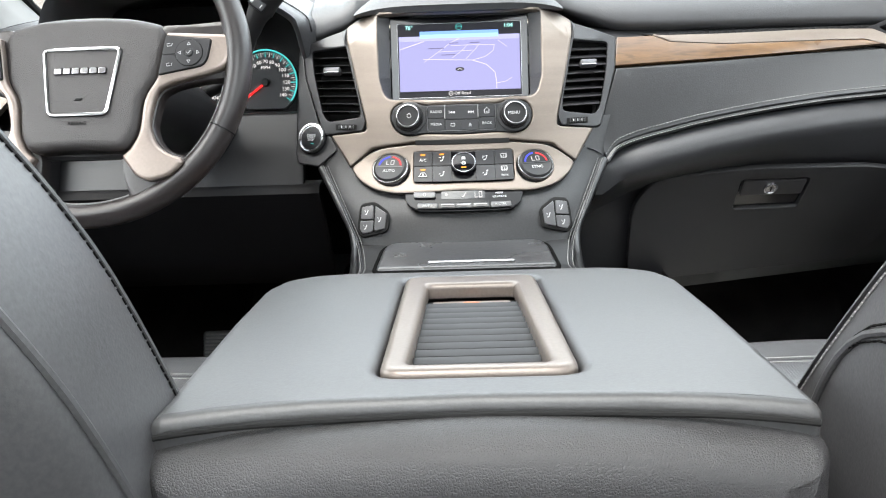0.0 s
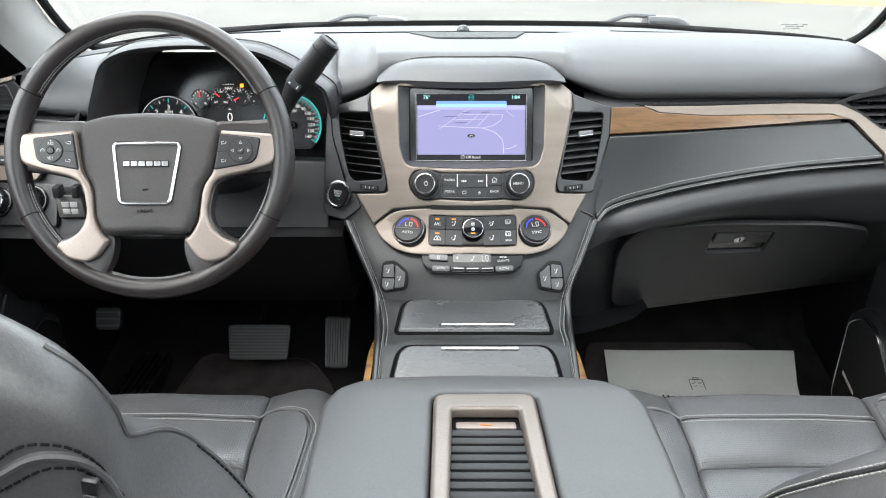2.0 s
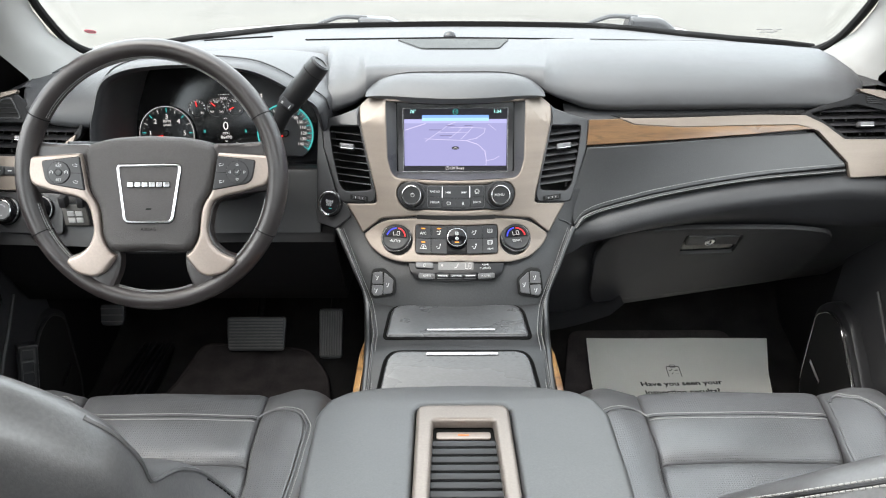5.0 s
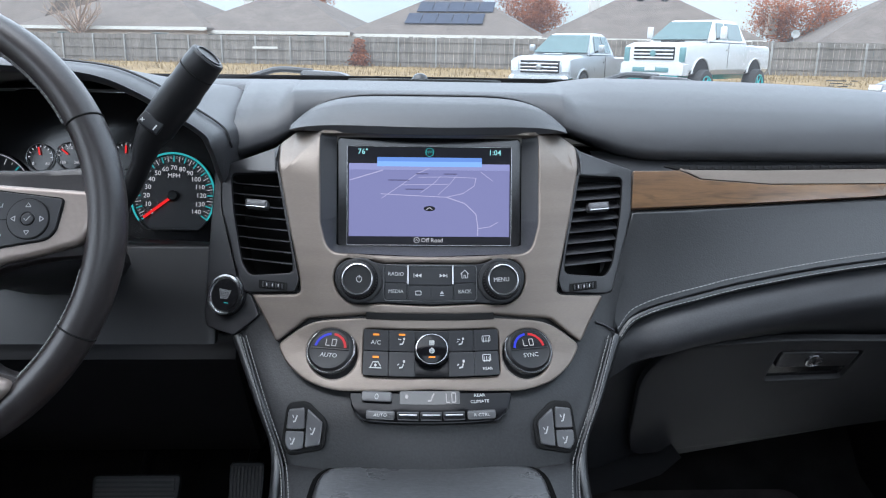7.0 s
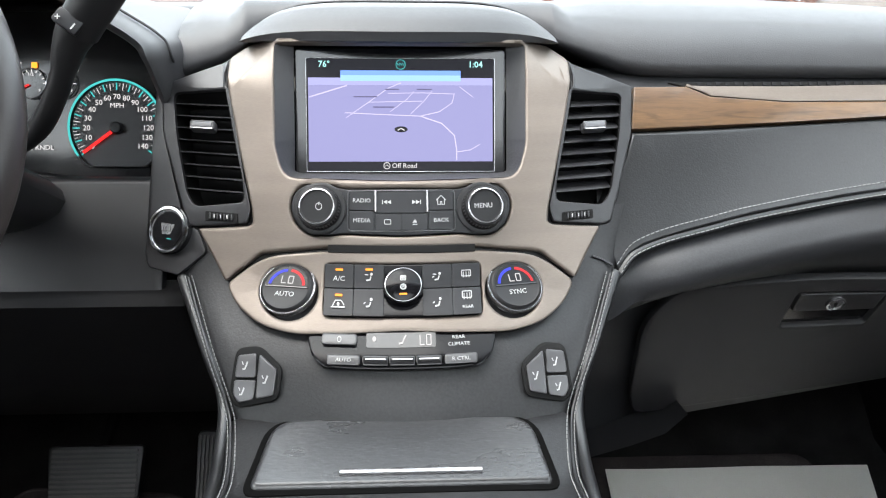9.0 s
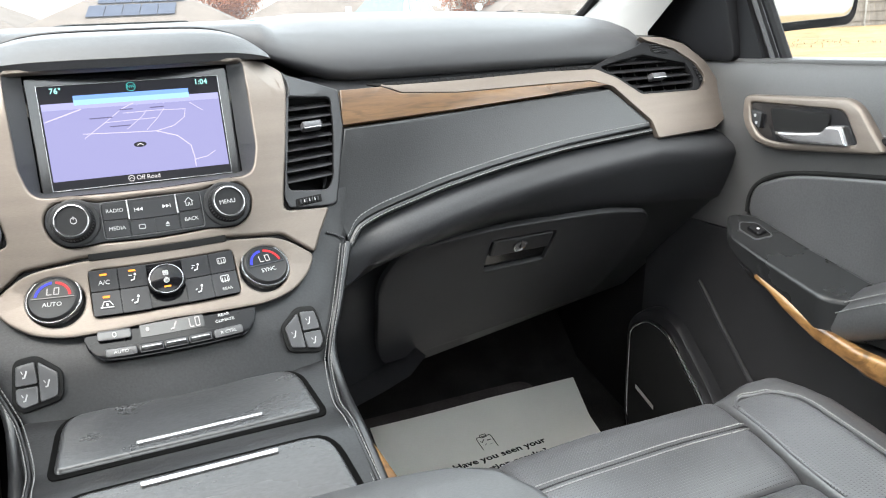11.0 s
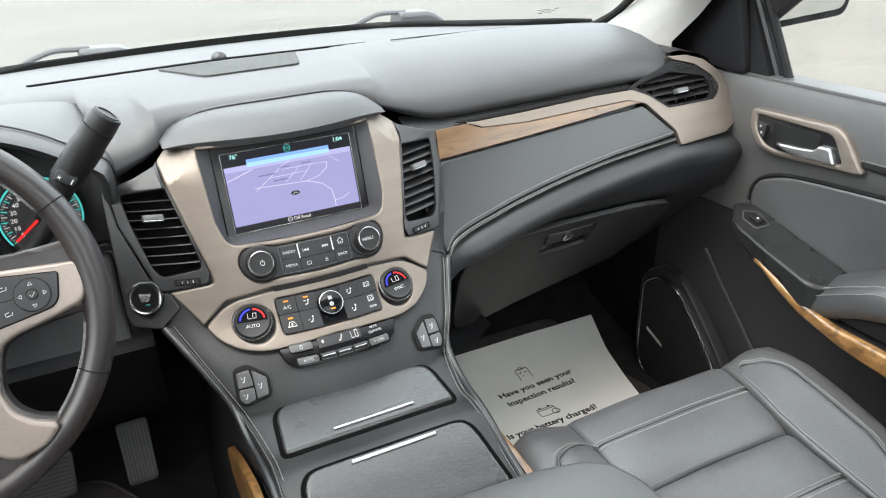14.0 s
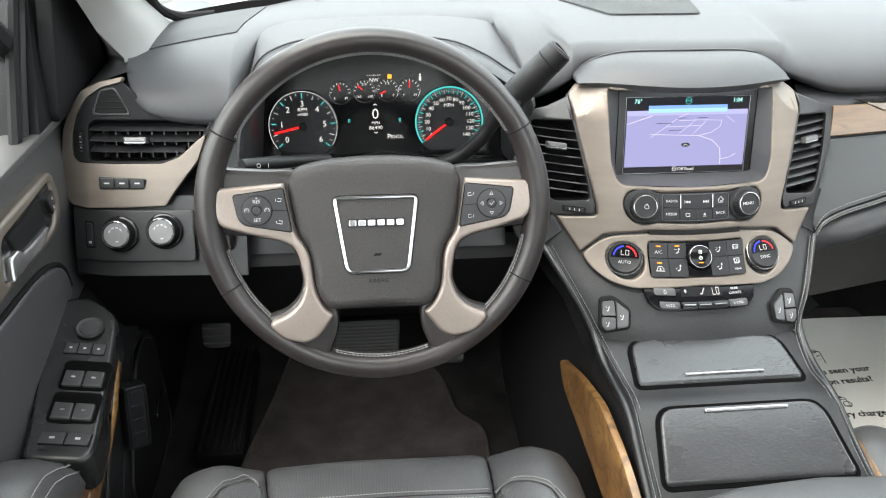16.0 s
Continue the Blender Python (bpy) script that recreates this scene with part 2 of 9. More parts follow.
MAT = material("mat_carpet", (0.058, 0.05, 0.05), 0.95, vary=0.3, scale=18, fine=0.5, fscale=1100, bump=0.9, bscale=1100, spec=0.1)
LOWPAD = material("lower_dash_vinyl", (0.022, 0.0225, 0.0245), 0.46, vary=0.2, scale=7, fine=0.15, fscale=420, bump=0.2, bscale=560, spec=0.4, rvary=0.05)
LOWTRIM = material("lower_trim_plastic", (0.018, 0.018, 0.0195), 0.48, vary=0.2, scale=8, bump=0.2, bscale=700, kind="grain", spec=0.45)
MESH = material("speaker_mesh", (0.055, 0.058, 0.058), 0.7, vary=0.2, scale=12, bump=0.8, bscale=600, kind="holes", spec=0.2, stretch=(1, 1, 0.001))
RUBBER = material("pedal_rubber", (0.065, 0.06, 0.058), 0.5, vary=0.2, scale=30)
SEATTHREAD = material("pale_seat_thread", (0.25, 0.25, 0.245), 0.8, vary=0.15, scale=200)
THREAD = material("grey_thread", (0.19, 0.19, 0.188), 0.8, vary=0.15, scale=200)
BLACKTHREAD = material("black_thread", (0.006, 0.006, 0.006), 0.9, vary=0.15, scale=200, spec=0.1)
PAPER = material("floor_paper", (0.80, 0.79, 0.75), 0.85, vary=0.05, scale=6, fine=0.03, fscale=500, bump=0.2, bscale=60)
INK = material("ink", (0.012, 0.012, 0.012), 0.85, spec=0.12)
KEYGREY = material("grey_key", (0.055, 0.055, 0.057), 0.3, vary=0.1, scale=40)
MARK = material("white_marking", (0.42, 0.42, 0.42), 0.6, vary=0.05)
HEADLINER = material("headliner_cloth", (0.42, 0.42, 0.41), 0.95, vary=0.06, scale=9, fine=0.15, fscale=900, bump=0.3, bscale=900, spec=0.1)
PILLARGREY = material("pillar_trim", (0.3, 0.295, 0.285), 0.75, vary=0.06, scale=6, bump=0.15, bscale=700, kind="grain")
DOORTRIM = material("door_vinyl", (0.062, 0.061, 0.061), 0.40, vary=0.16, scale=5, fine=0.12, fscale=600, bump=0.18, bscale=700, kind="grain", rvary=0.08)
PAINT = material("pearl_white_paint", (0.17, 0.17, 0.167), 0.3, vary=0.12, scale=2.5, metal=0.0, coat=0.4)
RIB = material("tray_rubber", (0.026, 0.027, 0.029), 0.7, vary=0.15, scale=30)
SWITCHFACE = material("pale_switch_face", (0.16, 0.16, 0.165), 0.35, vary=0.1, scale=60)
GLASS = pane_glass("window_glass", (0.97, 0.985, 0.98), 0.04, 0.006)
SCREEN = pane_glass("windscreen_glass", (0.95, 0.98, 0.985), 0.05, 0.012)
MIRROR = material("mirror_glass", (0.7, 0.72, 0.72), 0.03, metal=1.0, vary=0.02, rvary=0.01)
NEEDLE = glow("needle_red", (0.9, 0.02, 0.02), 0.9)
AMBER = glow("amber_led", (1.0, 0.32, 0.03), 1.2)
TEAL = glow("teal_display", (0.05, 0.62, 0.62), 0.6)
WHITELIT = glow("white_display", (0.8, 0.82, 0.85), 0.62)
RED = glow("red_arc", (0.75, 0.02, 0.03), 0.8)
BLUE = glow("blue_arc", (0.03, 0.05, 0.8), 0.8)
MAPSKY = glow("map_sky", (0.22, 0.42, 0.85), 1.1)
MAPBLUE = glow("map_blue", (0.14, 0.29, 0.70), 1.0)
MAPGROUND = glow("map_ground", (0.225, 0.235, 0.45), 0.93)
MAPINK = glow("map_ink", (0.09, 0.09, 0.19), 0.9)
MAPHAZE = glow("map_haze", (0.28, 0.30, 0.54), 1.0)
TEALTEXT = glow("display_text", (0.35, 0.85, 0.85), 1.0)
MAPROAD = glow("map_road", (0.48, 0.47, 0.68), 0.9)
MAPBLACK = glow("map_black", (0.004, 0.004, 0.008), 1.0)


# ---- mesh tools ----
PLATES = set()


def part(name, bm, mat, parent=None, label="", angle=38, recalc=True):
    """Links a bmesh as one mesh object, under a thing or a part; its points are in the place's own coordinates."""
    if recalc:
        bmesh.ops.recalc_face_normals(bm, faces=bm.faces)
    flat = id(bm) in PLATES
    PLATES.discard(id(bm))
    me = bpy.data.meshes.new(name)
    bm.to_mesh(me)
    bm.free()
    for f in me.polygons:
        f.use_smooth = True
    me.set_sharp_from_angle(angle=radians(angle))
    me.materials.append(mat)
    ob = new(name, me)
    if flat and len(me.polygons) > 30:
        wn_mod = ob.modifiers.new("even_shading", "WEIGHTED_NORMAL")
        wn_mod.keep_sharp, wn_mod.weight = True, 90
    if parent is not None:
        ob.parent = parent
        if parent.type == "EMPTY":
            ob.location = -parent.location
    if label:
        ob["label"] = label
    return ob


def thing(name, label, category, at=(0, 0, 0), group="", kind=""):
    ob = new(name)
    ob.empty_display_size = 0.05
    ob.location = at
    return tagged(ob, label, category, group, kind)


def join(*parts):
    out = bmesh.new()
    for b in parts:
        me = bpy.data.meshes.new("tmp")
        b.to_mesh(me)
        b.free()
        out.from_mesh(me)
        bpy.data.meshes.remove(me)
    return out


def area(pts):
    return 0.5 * sum(a[0] * b[1] - b[0] * a[1] for a, b in zip(pts, pts[1:] + pts[:1]))


def rounded(pts, r, n=5):
    """A polygon with its corners rounded; r is one radius or one for each corner."""
    out, k = [], len(pts)
    for i, p in enumerate(pts):
        rad = r[i] if isinstance(r, (list, tuple)) else r
        p, a, b = Vector(p), Vector(pts[i - 1]), Vector(pts[(i + 1) % k])
        u, v = (a - p), (b - p)
        t = min(rad, 0.45 * u.length, 0.45 * v.length)
        if t < 1e-5:
            out.append(tuple(p))
            continue
        s, e = p + u.normalized() * t, p + v.normalized() * t
        for j in range(n + 1):
            f = j / n
            out.append(tuple(s.lerp(p, f).lerp(p.lerp(e, f), f)))
    return out


def rrect(cx, cy, w, h, r, n=5):
    return rounded([(cx - w / 2, cy - h / 2), (cx + w / 2, cy - h / 2), (cx + w / 2, cy + h / 2), (cx - w / 2, cy + h / 2)], r, n)


def circle(cx, cy, r, n=32, ry=None):
    return [(cx + r * math.cos(6.28318 * i / n), cy + (ry or r) * math.sin(6.28318 * i / n)) for i in range(n)]


def mirrored(half):
    """A closed outline from its right half, that runs from the axis to the axis."""
    return half + [(-x, y) for x, y in reversed(half) if abs(x) > 1e-6]


def inset(pts, d):
    """The polygon moved inwards by d (outwards for a negative d)."""
    sgn = 1 if area(pts) > 0 else -1
    out, k = [], len(pts)
    for i in range(k):
        a, p, b = Vector(pts[i - 1]), Vector(pts[i]), Vector(pts[(i + 1) % k])
        n1, n2 = (p - a), (b - p)
        n1, n2 = Vector((-n1.y, n1.x)).normalized(), Vector((-n2.y, n2.x)).normalized()
        m = n1 + n2
        m = m.normalized() / max(0.5, (m.length / 2)) if m.length > 1e-6 else n1
        out.append(tuple(p + sgn * d * m))
    return out


def relief(outer, holes=(), depth=0.003, bevel=0.001, fn=None, grid=0.0, base=0.0, steps=2, back=True):
    """A plate with an outline and holes, its front edge rounded, laid on a surface by fn(u, v, d)."""
    bm = bmesh.new()
    front = []
    for k, loop in enumerate([outer, *holes]):
        rings = [[bm.verts.new((x, y, base)) for x, y in loop]]
        for j in range(steps + 1):
            ang = j / steps * math.pi / 2
            off = bevel * (1 - math.cos(ang))
            ring = inset(loop, off if k == 0 else -off) if bevel else loop
            rings.append([bm.verts.new((x, y, base + depth - bevel + bevel * math.sin(ang))) for x, y in ring])
            if not bevel:
                break
        for r1, r2 in zip(rings, rings[1:]):
            for i in range(len(r1)):
                bm.faces.new((r1[i - 1], r1[i], r2[i], r2[i - 1]))
        front += [e for i in range(len(rings[-1])) if (e := bm.edges.get((rings[-1][i - 1], rings[-1][i])))]
    bmesh.ops.triangle_fill(bm, use_beauty=True, edges=front)
    if grid:
        for ax in (0, 1):
            vals = [v.co[ax] for v in bm.verts]
            lo, hi = min(vals), max(vals)
            for i in range(1, int((hi - lo) / grid) + 1):
                co = [0, 0, 0]
                co[ax] = lo + i * grid
                if co[ax] < hi - 1e-5:
                    no = [0, 0, 0]
                    no[ax] = 1
                    bmesh.ops.bisect_plane(bm, geom=bm.verts[:] + bm.edges[:] + bm.faces[:], plane_co=co, plane_no=no, dist=1e-6)
    if fn:
        for v in bm.verts:
            v.co = fn(*v.co)
    if bevel:
        PLATES.add(id(bm))
    return bm


def moved(bm, m):
    bmesh.ops.transform(bm, matrix=m, verts=bm.verts)
    return bm


def loft(rings, closed=True, caps=True):
    bm = bmesh.new()
    vs = [[bm.verts.new(p) for p in r] for r in rings]
    n = len(vs[0])
    for a, b in zip(vs, vs[1:]):
        for i in range(0 if closed else 1, n):
            bm.faces.new((a[i - 1], a[i], b[i], b[i - 1]))
    if caps and closed:
        bm.faces.new(vs[0])
        bm.faces.new(vs[-1])
    return bm


def spline(pts, n=8, closed=False):
    """Points along a smooth curve through pts."""
    pts = [Vector(p) for p in pts]
    out, k = [], len(pts)
    for i in range(k if closed else k - 1):
        p1, p2 = pts[i], pts[(i + 1) % k]
        p0 = pts[i - 1] if closed or i else p1 * 2 - p2
        p3 = pts[(i + 2) % k] if closed or i + 2 < k else p2 * 2 - p1
        for j in range(n):
            t = j / n
            out.append(0.5 * ((2 * p1) + (p2 - p0) * t + (2 * p0 - 5 * p1 + 4 * p2 - p3) * t * t + (3 * p1 - p0 - 3 * p2 + p3) * t ** 3))
    if not closed:
        out.append(pts[-1])
    return out


def tube(path, r, n=10, closed=False, flat=1.0, up=(0, 0, 1)):
    """A bar along a path; r is one radius or one for each point; flat squeezes it along up."""
    path = [Vector(p) for p in path]
    rings, k = [], len(path)
    for i, p in enumerate(path):
        a = path[i - 1] if closed or i else p
        b = path[(i + 1) % k] if closed or i + 1 < k else p
        t = (b - a).normalized()
        s = t.cross(Vector(up))
        s = s.normalized() if s.length > 1e-4 else t.orthogonal().normalized()
        u = s.cross(t).normalized()
        rad = r[i] if isinstance(r, (list, tuple)) else r
        rings.append([p + s * rad * math.cos(6.28318 * j / n) + u * rad * flat * math.sin(6.28318 * j / n) for j in range(n)])
    if closed:
        return loft(rings + rings[:1], caps=False)
    return loft(rings)


def lathe(profile, m, n=32):
    """Turns a profile of (radius, height) about the z axis of the pose m."""
    rings = [[m @ Vector((max(r, 1e-5) * math.cos(6.28318 * i / n), max(r, 1e-5) * math.sin(6.28318 * i / n), h)) for i in range(n)] for r, h in profile]
    return loft(rings)


def box(x0, y0, z0, x1, y1, z1, bevel=0.0, seg=2):
    bm = bmesh.new()
    bmesh.ops.create_cube(bm, size=1)
    bmesh.ops.transform(bm, matrix=Matrix.LocRotScale(((x0 + x1) / 2, (y0 + y1) / 2, (z0 + z1) / 2), None, (abs(x1 - x0), abs(y1 - y0), abs(z1 - z0))), verts=bm.verts)
    if bevel:
        bmesh.ops.bevel(bm, geom=bm.edges[:] + bm.verts[:], offset=bevel, segments=seg, profile=0.5, affect="EDGES", clamp_overlap=True)
    return bm


def skin(fn, us, vs, thick=None):
    """A sheet over fn(u, v), with a second side behind it at the offset thick."""
    bm = bmesh.new()
    g = [[bm.verts.new(fn(u, v)) for v in vs] for u in us]
    for a, b in zip(g, g[1:]):
        for i in range(1, len(vs)):
            bm.faces.new((a[i - 1], a[i], b[i], b[i - 1]))
    if thick is not None:
        off = Vector(thick)
        h = [[bm.verts.new(v.co + off) for v in r] for r in g]
        for a, b in zip(h, h[1:]):
            for i in range(1, len(vs)):
                bm.faces.new((a[i - 1], b[i - 1], b[i], a[i]))
        rim = [r[0] for r in g] + g[-1][1:] + [r[-1] for r in reversed(g[:-1])] + list(reversed(g[0][1:-1]))
        rim2 = [r[0] for r in h] + h[-1][1:] + [r[-1] for r in reversed(h[:-1])] + list(reversed(h[0][1:-1]))
        for i in range(len(rim)):
            bm.faces.new((rim[i - 1], rim[i], rim2[i], rim2[i - 1]))
    return bm


def stitches(path, step=0.0042, length=0.0030, r=0.0005, up=(0, 0, 1)):
    """Short threads one after another along a seam."""
    path = [Vector(p) for p in path]
    bm = bmesh.new()
    gone = 0.0
    for a, b in zip(path, path[1:]):
        seg = (b - a).length
        if seg < 1e-7:
            continue
        t = (b - a) / seg
        s = t.cross(Vector(up))
        s = s.normalized() if s.length > 1e-3 else t.orthogonal().normalized()
        u = s.cross(t)
        while gone < seg:
            c = a + t * gone
            q = [c - t * length / 2, c + t * length / 2]
            ring = [[bm.verts.new(e + s * r * x + u * r * y) for x, y in ((1, 0), (0, 1), (-1, 0), (0, -1))] for e in q]
            for i in range(4):
                bm.faces.new((ring[0][i - 1], ring[0][i], ring[1][i], ring[1][i - 1]))
            bm.faces.new(ring[0])
            bm.faces.new(ring[1])
            gone += step
        gone -= seg
    return bm


def words(text, size, m, thick=0.0004, align="CENTER", weight=0.0):
    """Lettering in the built-in font, flat on the pose m (x to the right, y up, z to the reader)."""
    cu = bpy.data.curves.new("words", "FONT")
    cu.body, cu.size, cu.align_x, cu.align_y, cu.extrude = text, size, align, "CENTER", thick / 2
    cu.resolution_u, cu.offset = 2, weight
    ob = bpy.data.objects.new("words", cu)
    scene.collection.objects.link(ob)
    me = bpy.data.meshes.new_from_object(ob.evaluated_get(bpy.context.evaluated_depsgraph_get()))
    bm = bmesh.new()
    bm.from_mesh(me)
    bpy.data.objects.remove(ob)
    bpy.data.curves.remove(cu)
    bpy.data.meshes.remove(me)
    return moved(bm, m @ Matrix.Translation((0, 0, thick / 2)))


def line(path, w, fn, d=0.0006, base=0.0):
    """A flat stripe of width w along a polyline of (u, v), laid on fn."""
    bm = bmesh.new()
    path = [Vector(p) for p in path]
    rows = []
    for i, p in enumerate(path):
        t = (path[min(i + 1, len(path) - 1)] - path[max(i - 1, 0)]).normalized()
        s = Vector((-t.y, t.x)) * w / 2
        rows.append([(p + s), (p - s)])
    ring = [[bm.verts.new(fn(q.x, q.y, base + k)) for q in r for k in (0, d)] for r in rows]
    for a, b in zip(ring, ring[1:]):
        for i, j in ((0, 1), (1, 3), (3, 2), (2, 0)):
            bm.faces.new((a[i], a[j], b[j], b[i]))
    bm.faces.new((ring[0][0], ring[0][1], ring[0][3], ring[0][2]))
    bm.faces.new((ring[-1][0], ring[-1][1], ring[-1][3], ring[-1][2]))
    return bm


def pose_on(fn, u, v, d=0.0):
    """The pose that lies on the surface fn at (u, v): x along u, y along v, z outwards."""
    e = 0.0005
    p = Vector(fn(u, v, d))
    a = (Vector(fn(u + e, v, d)) - p).normalized()
    n = a.cross((Vector(fn(u, v + e, d)) - p)).normalized()
    b = n.cross(a)
    return Matrix.Translation(p) @ Matrix((a, b, n)).transposed().to_4x4()


def smooth(x, xs, ys):
    """A smooth curve through the points, with no overshoot."""
    if x <= xs[0] or x >= xs[-1]:
        return lerp(x, xs, ys)
    sl = [(ys[i + 1] - ys[i]) / (xs[i + 1] - xs[i]) for i in range(len(xs) - 1)]
    tg = [sl[0]] + [0.0 if a * c <= 0 else 2 * a * c / (a + c) for a, c in zip(sl, sl[1:])] + [sl[-1]]
    i = max(k for k in range(len(xs) - 1) if xs[k] <= x)
    h = xs[i + 1] - xs[i]
    f = (x - xs[i]) / h
    return (ys[i] * (1 + 2 * f) * (1 - f) ** 2 + tg[i] * h * f * (1 - f) ** 2 + ys[i + 1] * f * f * (3 - 2 * f) - tg[i + 1] * h * f * f * (1 - f))


def lerp(x, xs, ys):
    return float(np.interp(x, xs, ys))


# ---- surfaces of the dashboard ----
def stack(x, z, d=0.0):
    """The face of the centre stack: leans back, and falls away to both sides."""
    y = smooth(z, [0.96, 1.008, 1.045, 1.07, 1.10, 1.157, 1.20, 1.262, 1.31], [0.93, 0.95, 0.975, 1.005, 1.035, 1.062, 1.082, 1.112, 1.13])
    y += 1.15 * x * x + 1.6 * max(0.0, z - 1.265) * max(0.0, min(1.0, (abs(x) - 0.11) / 0.04))
    return Vector((x, y - 0.91 * d, z + 0.41 * d))


def front(x, z, d=0.0):
    """The face of the dashboard to both sides of the stack."""
    y = 1.09 + 0.0625 * (abs(x) - 0.21) + 0.5 * (z - 1.09) + 3.0 * max(0.0, abs(x) - 0.79) ** 2
    return Vector((x, y - 0.9 * d, z + 0.43 * d))


def dials(x, z, d=0.0):
    return Vector((-0.436 + 1.03 * (x + 0.436), 1.272 + 0.25 * (z - 1.2) - 0.97 * d, 1.629 + 1.03 * (z - 1.629) + 0.24 * d))


def display(x, z, d=0.0):
    return Vector((x, 1.115 + 0.25 * (z - 1.18) - 0.97 * d, z + 0.24 * d))


def pad_top(x, y):
    """Height of the dashboard's upper side."""
    z = lerp(y, [1.2, 1.3, 1.4, 1.5, 1.6, 1.75], [1.335, 1.345, 1.342, 1.337, 1.333, 1.326]) - 0.03 * (abs(x) / 0.8) ** 4 - 0.012 * max(0.0, min(1.0, (-x - 0.55) / 0.2))
    sx = max(0.0, min(1.0, (x - 0.17) / 0.05)) * max(0.0, min(1.0, (0.78 - x) / 0.06))
    return z + 0.008 * sx * sx * (3 - 2 * sx) * max(0.0, min(1.0, (1.47 - y) / 0.05))


STITCH = [(0.204, 1.088), (0.216, 1.102), (0.229, 1.109), (0.255, 1.117), (0.298, 1.126), (0.343, 1.135), (0.437, 1.149), (0.541, 1.160), (0.683, 1.168)]


def stitch_z(x):
    return lerp(x, [p[0] for p in STITCH] + [0.86], [p[1] for p in STITCH] + [1.155])


def glove(x, z, d=0.0):
    y = 1.160 + (1.057 - z) * (0.37 + 1.2 * max(0.0, x - 0.235))
    return Vector((x, y - 0.85 * d, z - 0.5 * d))


# ---- dashboard ----
dash = thing("dashboard", "black soft-touch vehicle dashboard with champagne metal and burl wood trim", "dashboard", (0, 1.3, 0.9))


def pad_back(ax):
    """Where the pad's upper side ends at the windscreen."""
    return min(1.735 - 0.2 * (ax / 0.75) ** 2, lerp(ax, [0.0, 0.40, 0.50, 0.60, 0.70, 0.761, 0.80], [2.0, 1.66, 1.565, 1.512, 1.503, 1.495, 1.48]))


def pad_profile(x):
    ax = abs(x)
    yb = pad_back(ax)
    hood = max(0.0, min(1.0, (x + 0.62) / 0.03)) * max(0.0, min(1.0, (-0.220 - x) / 0.02))
    ax = ax + 0.028 * max(0.0, min(1.0, (x - 0.6) / 0.1))
    ylip = lerp(ax, [0.0, 0.13, 0.16, 0.25, 0.70, 0.735, 0.755, 0.772, 0.787, 0.80, 0.815], [1.20, 1.20, 1.187, 1.180, 1.205, 1.213, 1.232, 1.262, 1.31, 1.37, 1.45])
    zlip = lerp(ax, [0.0, 0.13, 0.16, 0.235, 0.30, 0.62, 0.725, 0.75, 0.775, 0.80], [1.318, 1.312, 1.29, 1.262, 1.260, 1.259, 1.256, 1.263, 1.280, 1.294])
    if x < -0.6:
        ylip = smooth(-x, [0.6, 0.70, 0.735, 0.755, 0.766, 0.776, 0.80], [1.186, 1.189, 1.194, 1.207, 1.231, 1.272, 1.45])
        zlip = smooth(-x, [0.6, 0.66, 0.70, 0.735, 0.755, 0.766, 0.776, 0.80], [1.228, 1.230, 1.235, 1.245, 1.260, 1.280, 1.298, 1.306])
    if x < 0:
        zlip -= lerp(-x, [0.13, 0.165, 0.225, 0.25], [0.0, 0.012, 0.013, 0.0])
    ylip = ylip + (1.36 - ylip) * hood
    zlip = zlip + (1.325 - zlip) * hood
    roll = 0.19 if ax > 0.16 else 0.03
    roll *= 1 - 0.7 * hood
    pts = [(yb + 0.03, pad_top(x, yb) - 0.02), (yb, pad_top(x, yb))]
    for f in (0.8, 0.6, 0.4, 0.2):
        y = ylip + roll + (yb - ylip - roll) * f
        pts.append((y, pad_top(x, y)))
    zt = pad_top(x, ylip + roll)
    h = zt - zlip
    for a in (0, 18, 36, 54, 72, 90):
        pts.append((ylip + roll * (1 - math.sin(radians(a))), zlip + h * (0.20 + 0.80 * math.cos(radians(a)))))
    pts += [(ylip + 0.001, zlip + h * 0.12), (ylip + 0.008, zlip + h * 0.05), (ylip + 0.03, zlip)]
    return pts + [(ylip + 0.09, zlip - 0.004)]


xs = sorted({round(-0.80 + 0.025 * i, 4) for i in range(64)} | {-0.72, -0.728, -0.76, -0.77, -0.775, -0.78, -0.74, -0.735, -0.745, -0.755, -0.765, -0.785, -0.793, 0.70, 0.71, 0.72, 0.73, -0.22, -0.23, -0.24, -0.26, -0.63, -0.61, 0.14, -0.14, 0.155, -0.155, 0.2, -0.2, 0.74, 0.76, 0.78})
part("pad", loft([[(x, y, z) for y, z in pad_profile(x)] for x in xs], closed=False), PAD, dash, "dark grey soft-touch upper pad", angle=60)

# speaker grille, demister slot and light sensor on the pad
on_pad = lambda x, y, d=0.0: Vector((x, y, pad_top(x, y) + d))
part("speaker_grille", relief(rounded([(-0.115, 1.475), (-0.06, 1.34), (0.085, 1.34), (0.115, 1.475)], 0.012), (), 0.003, 0.001, on_pad, 0.03), MESH, dash, "flat dark speaker grille")
for slot in ([(-0.305, 1.494), (-0.300, 1.482), (0.0, 1.504), (0.245, 1.478), (0.250, 1.490), (0.0, 1.520)], [(-0.525, 1.528), (-0.520, 1.517), (-0.382, 1.549), (-0.384, 1.559)]):
    part("demister_slot", relief(rounded(slot, 0.003), (), 0.0020, 0.0006, on_pad, 0.03), MATTBLACK, dash, "narrow black air slot")
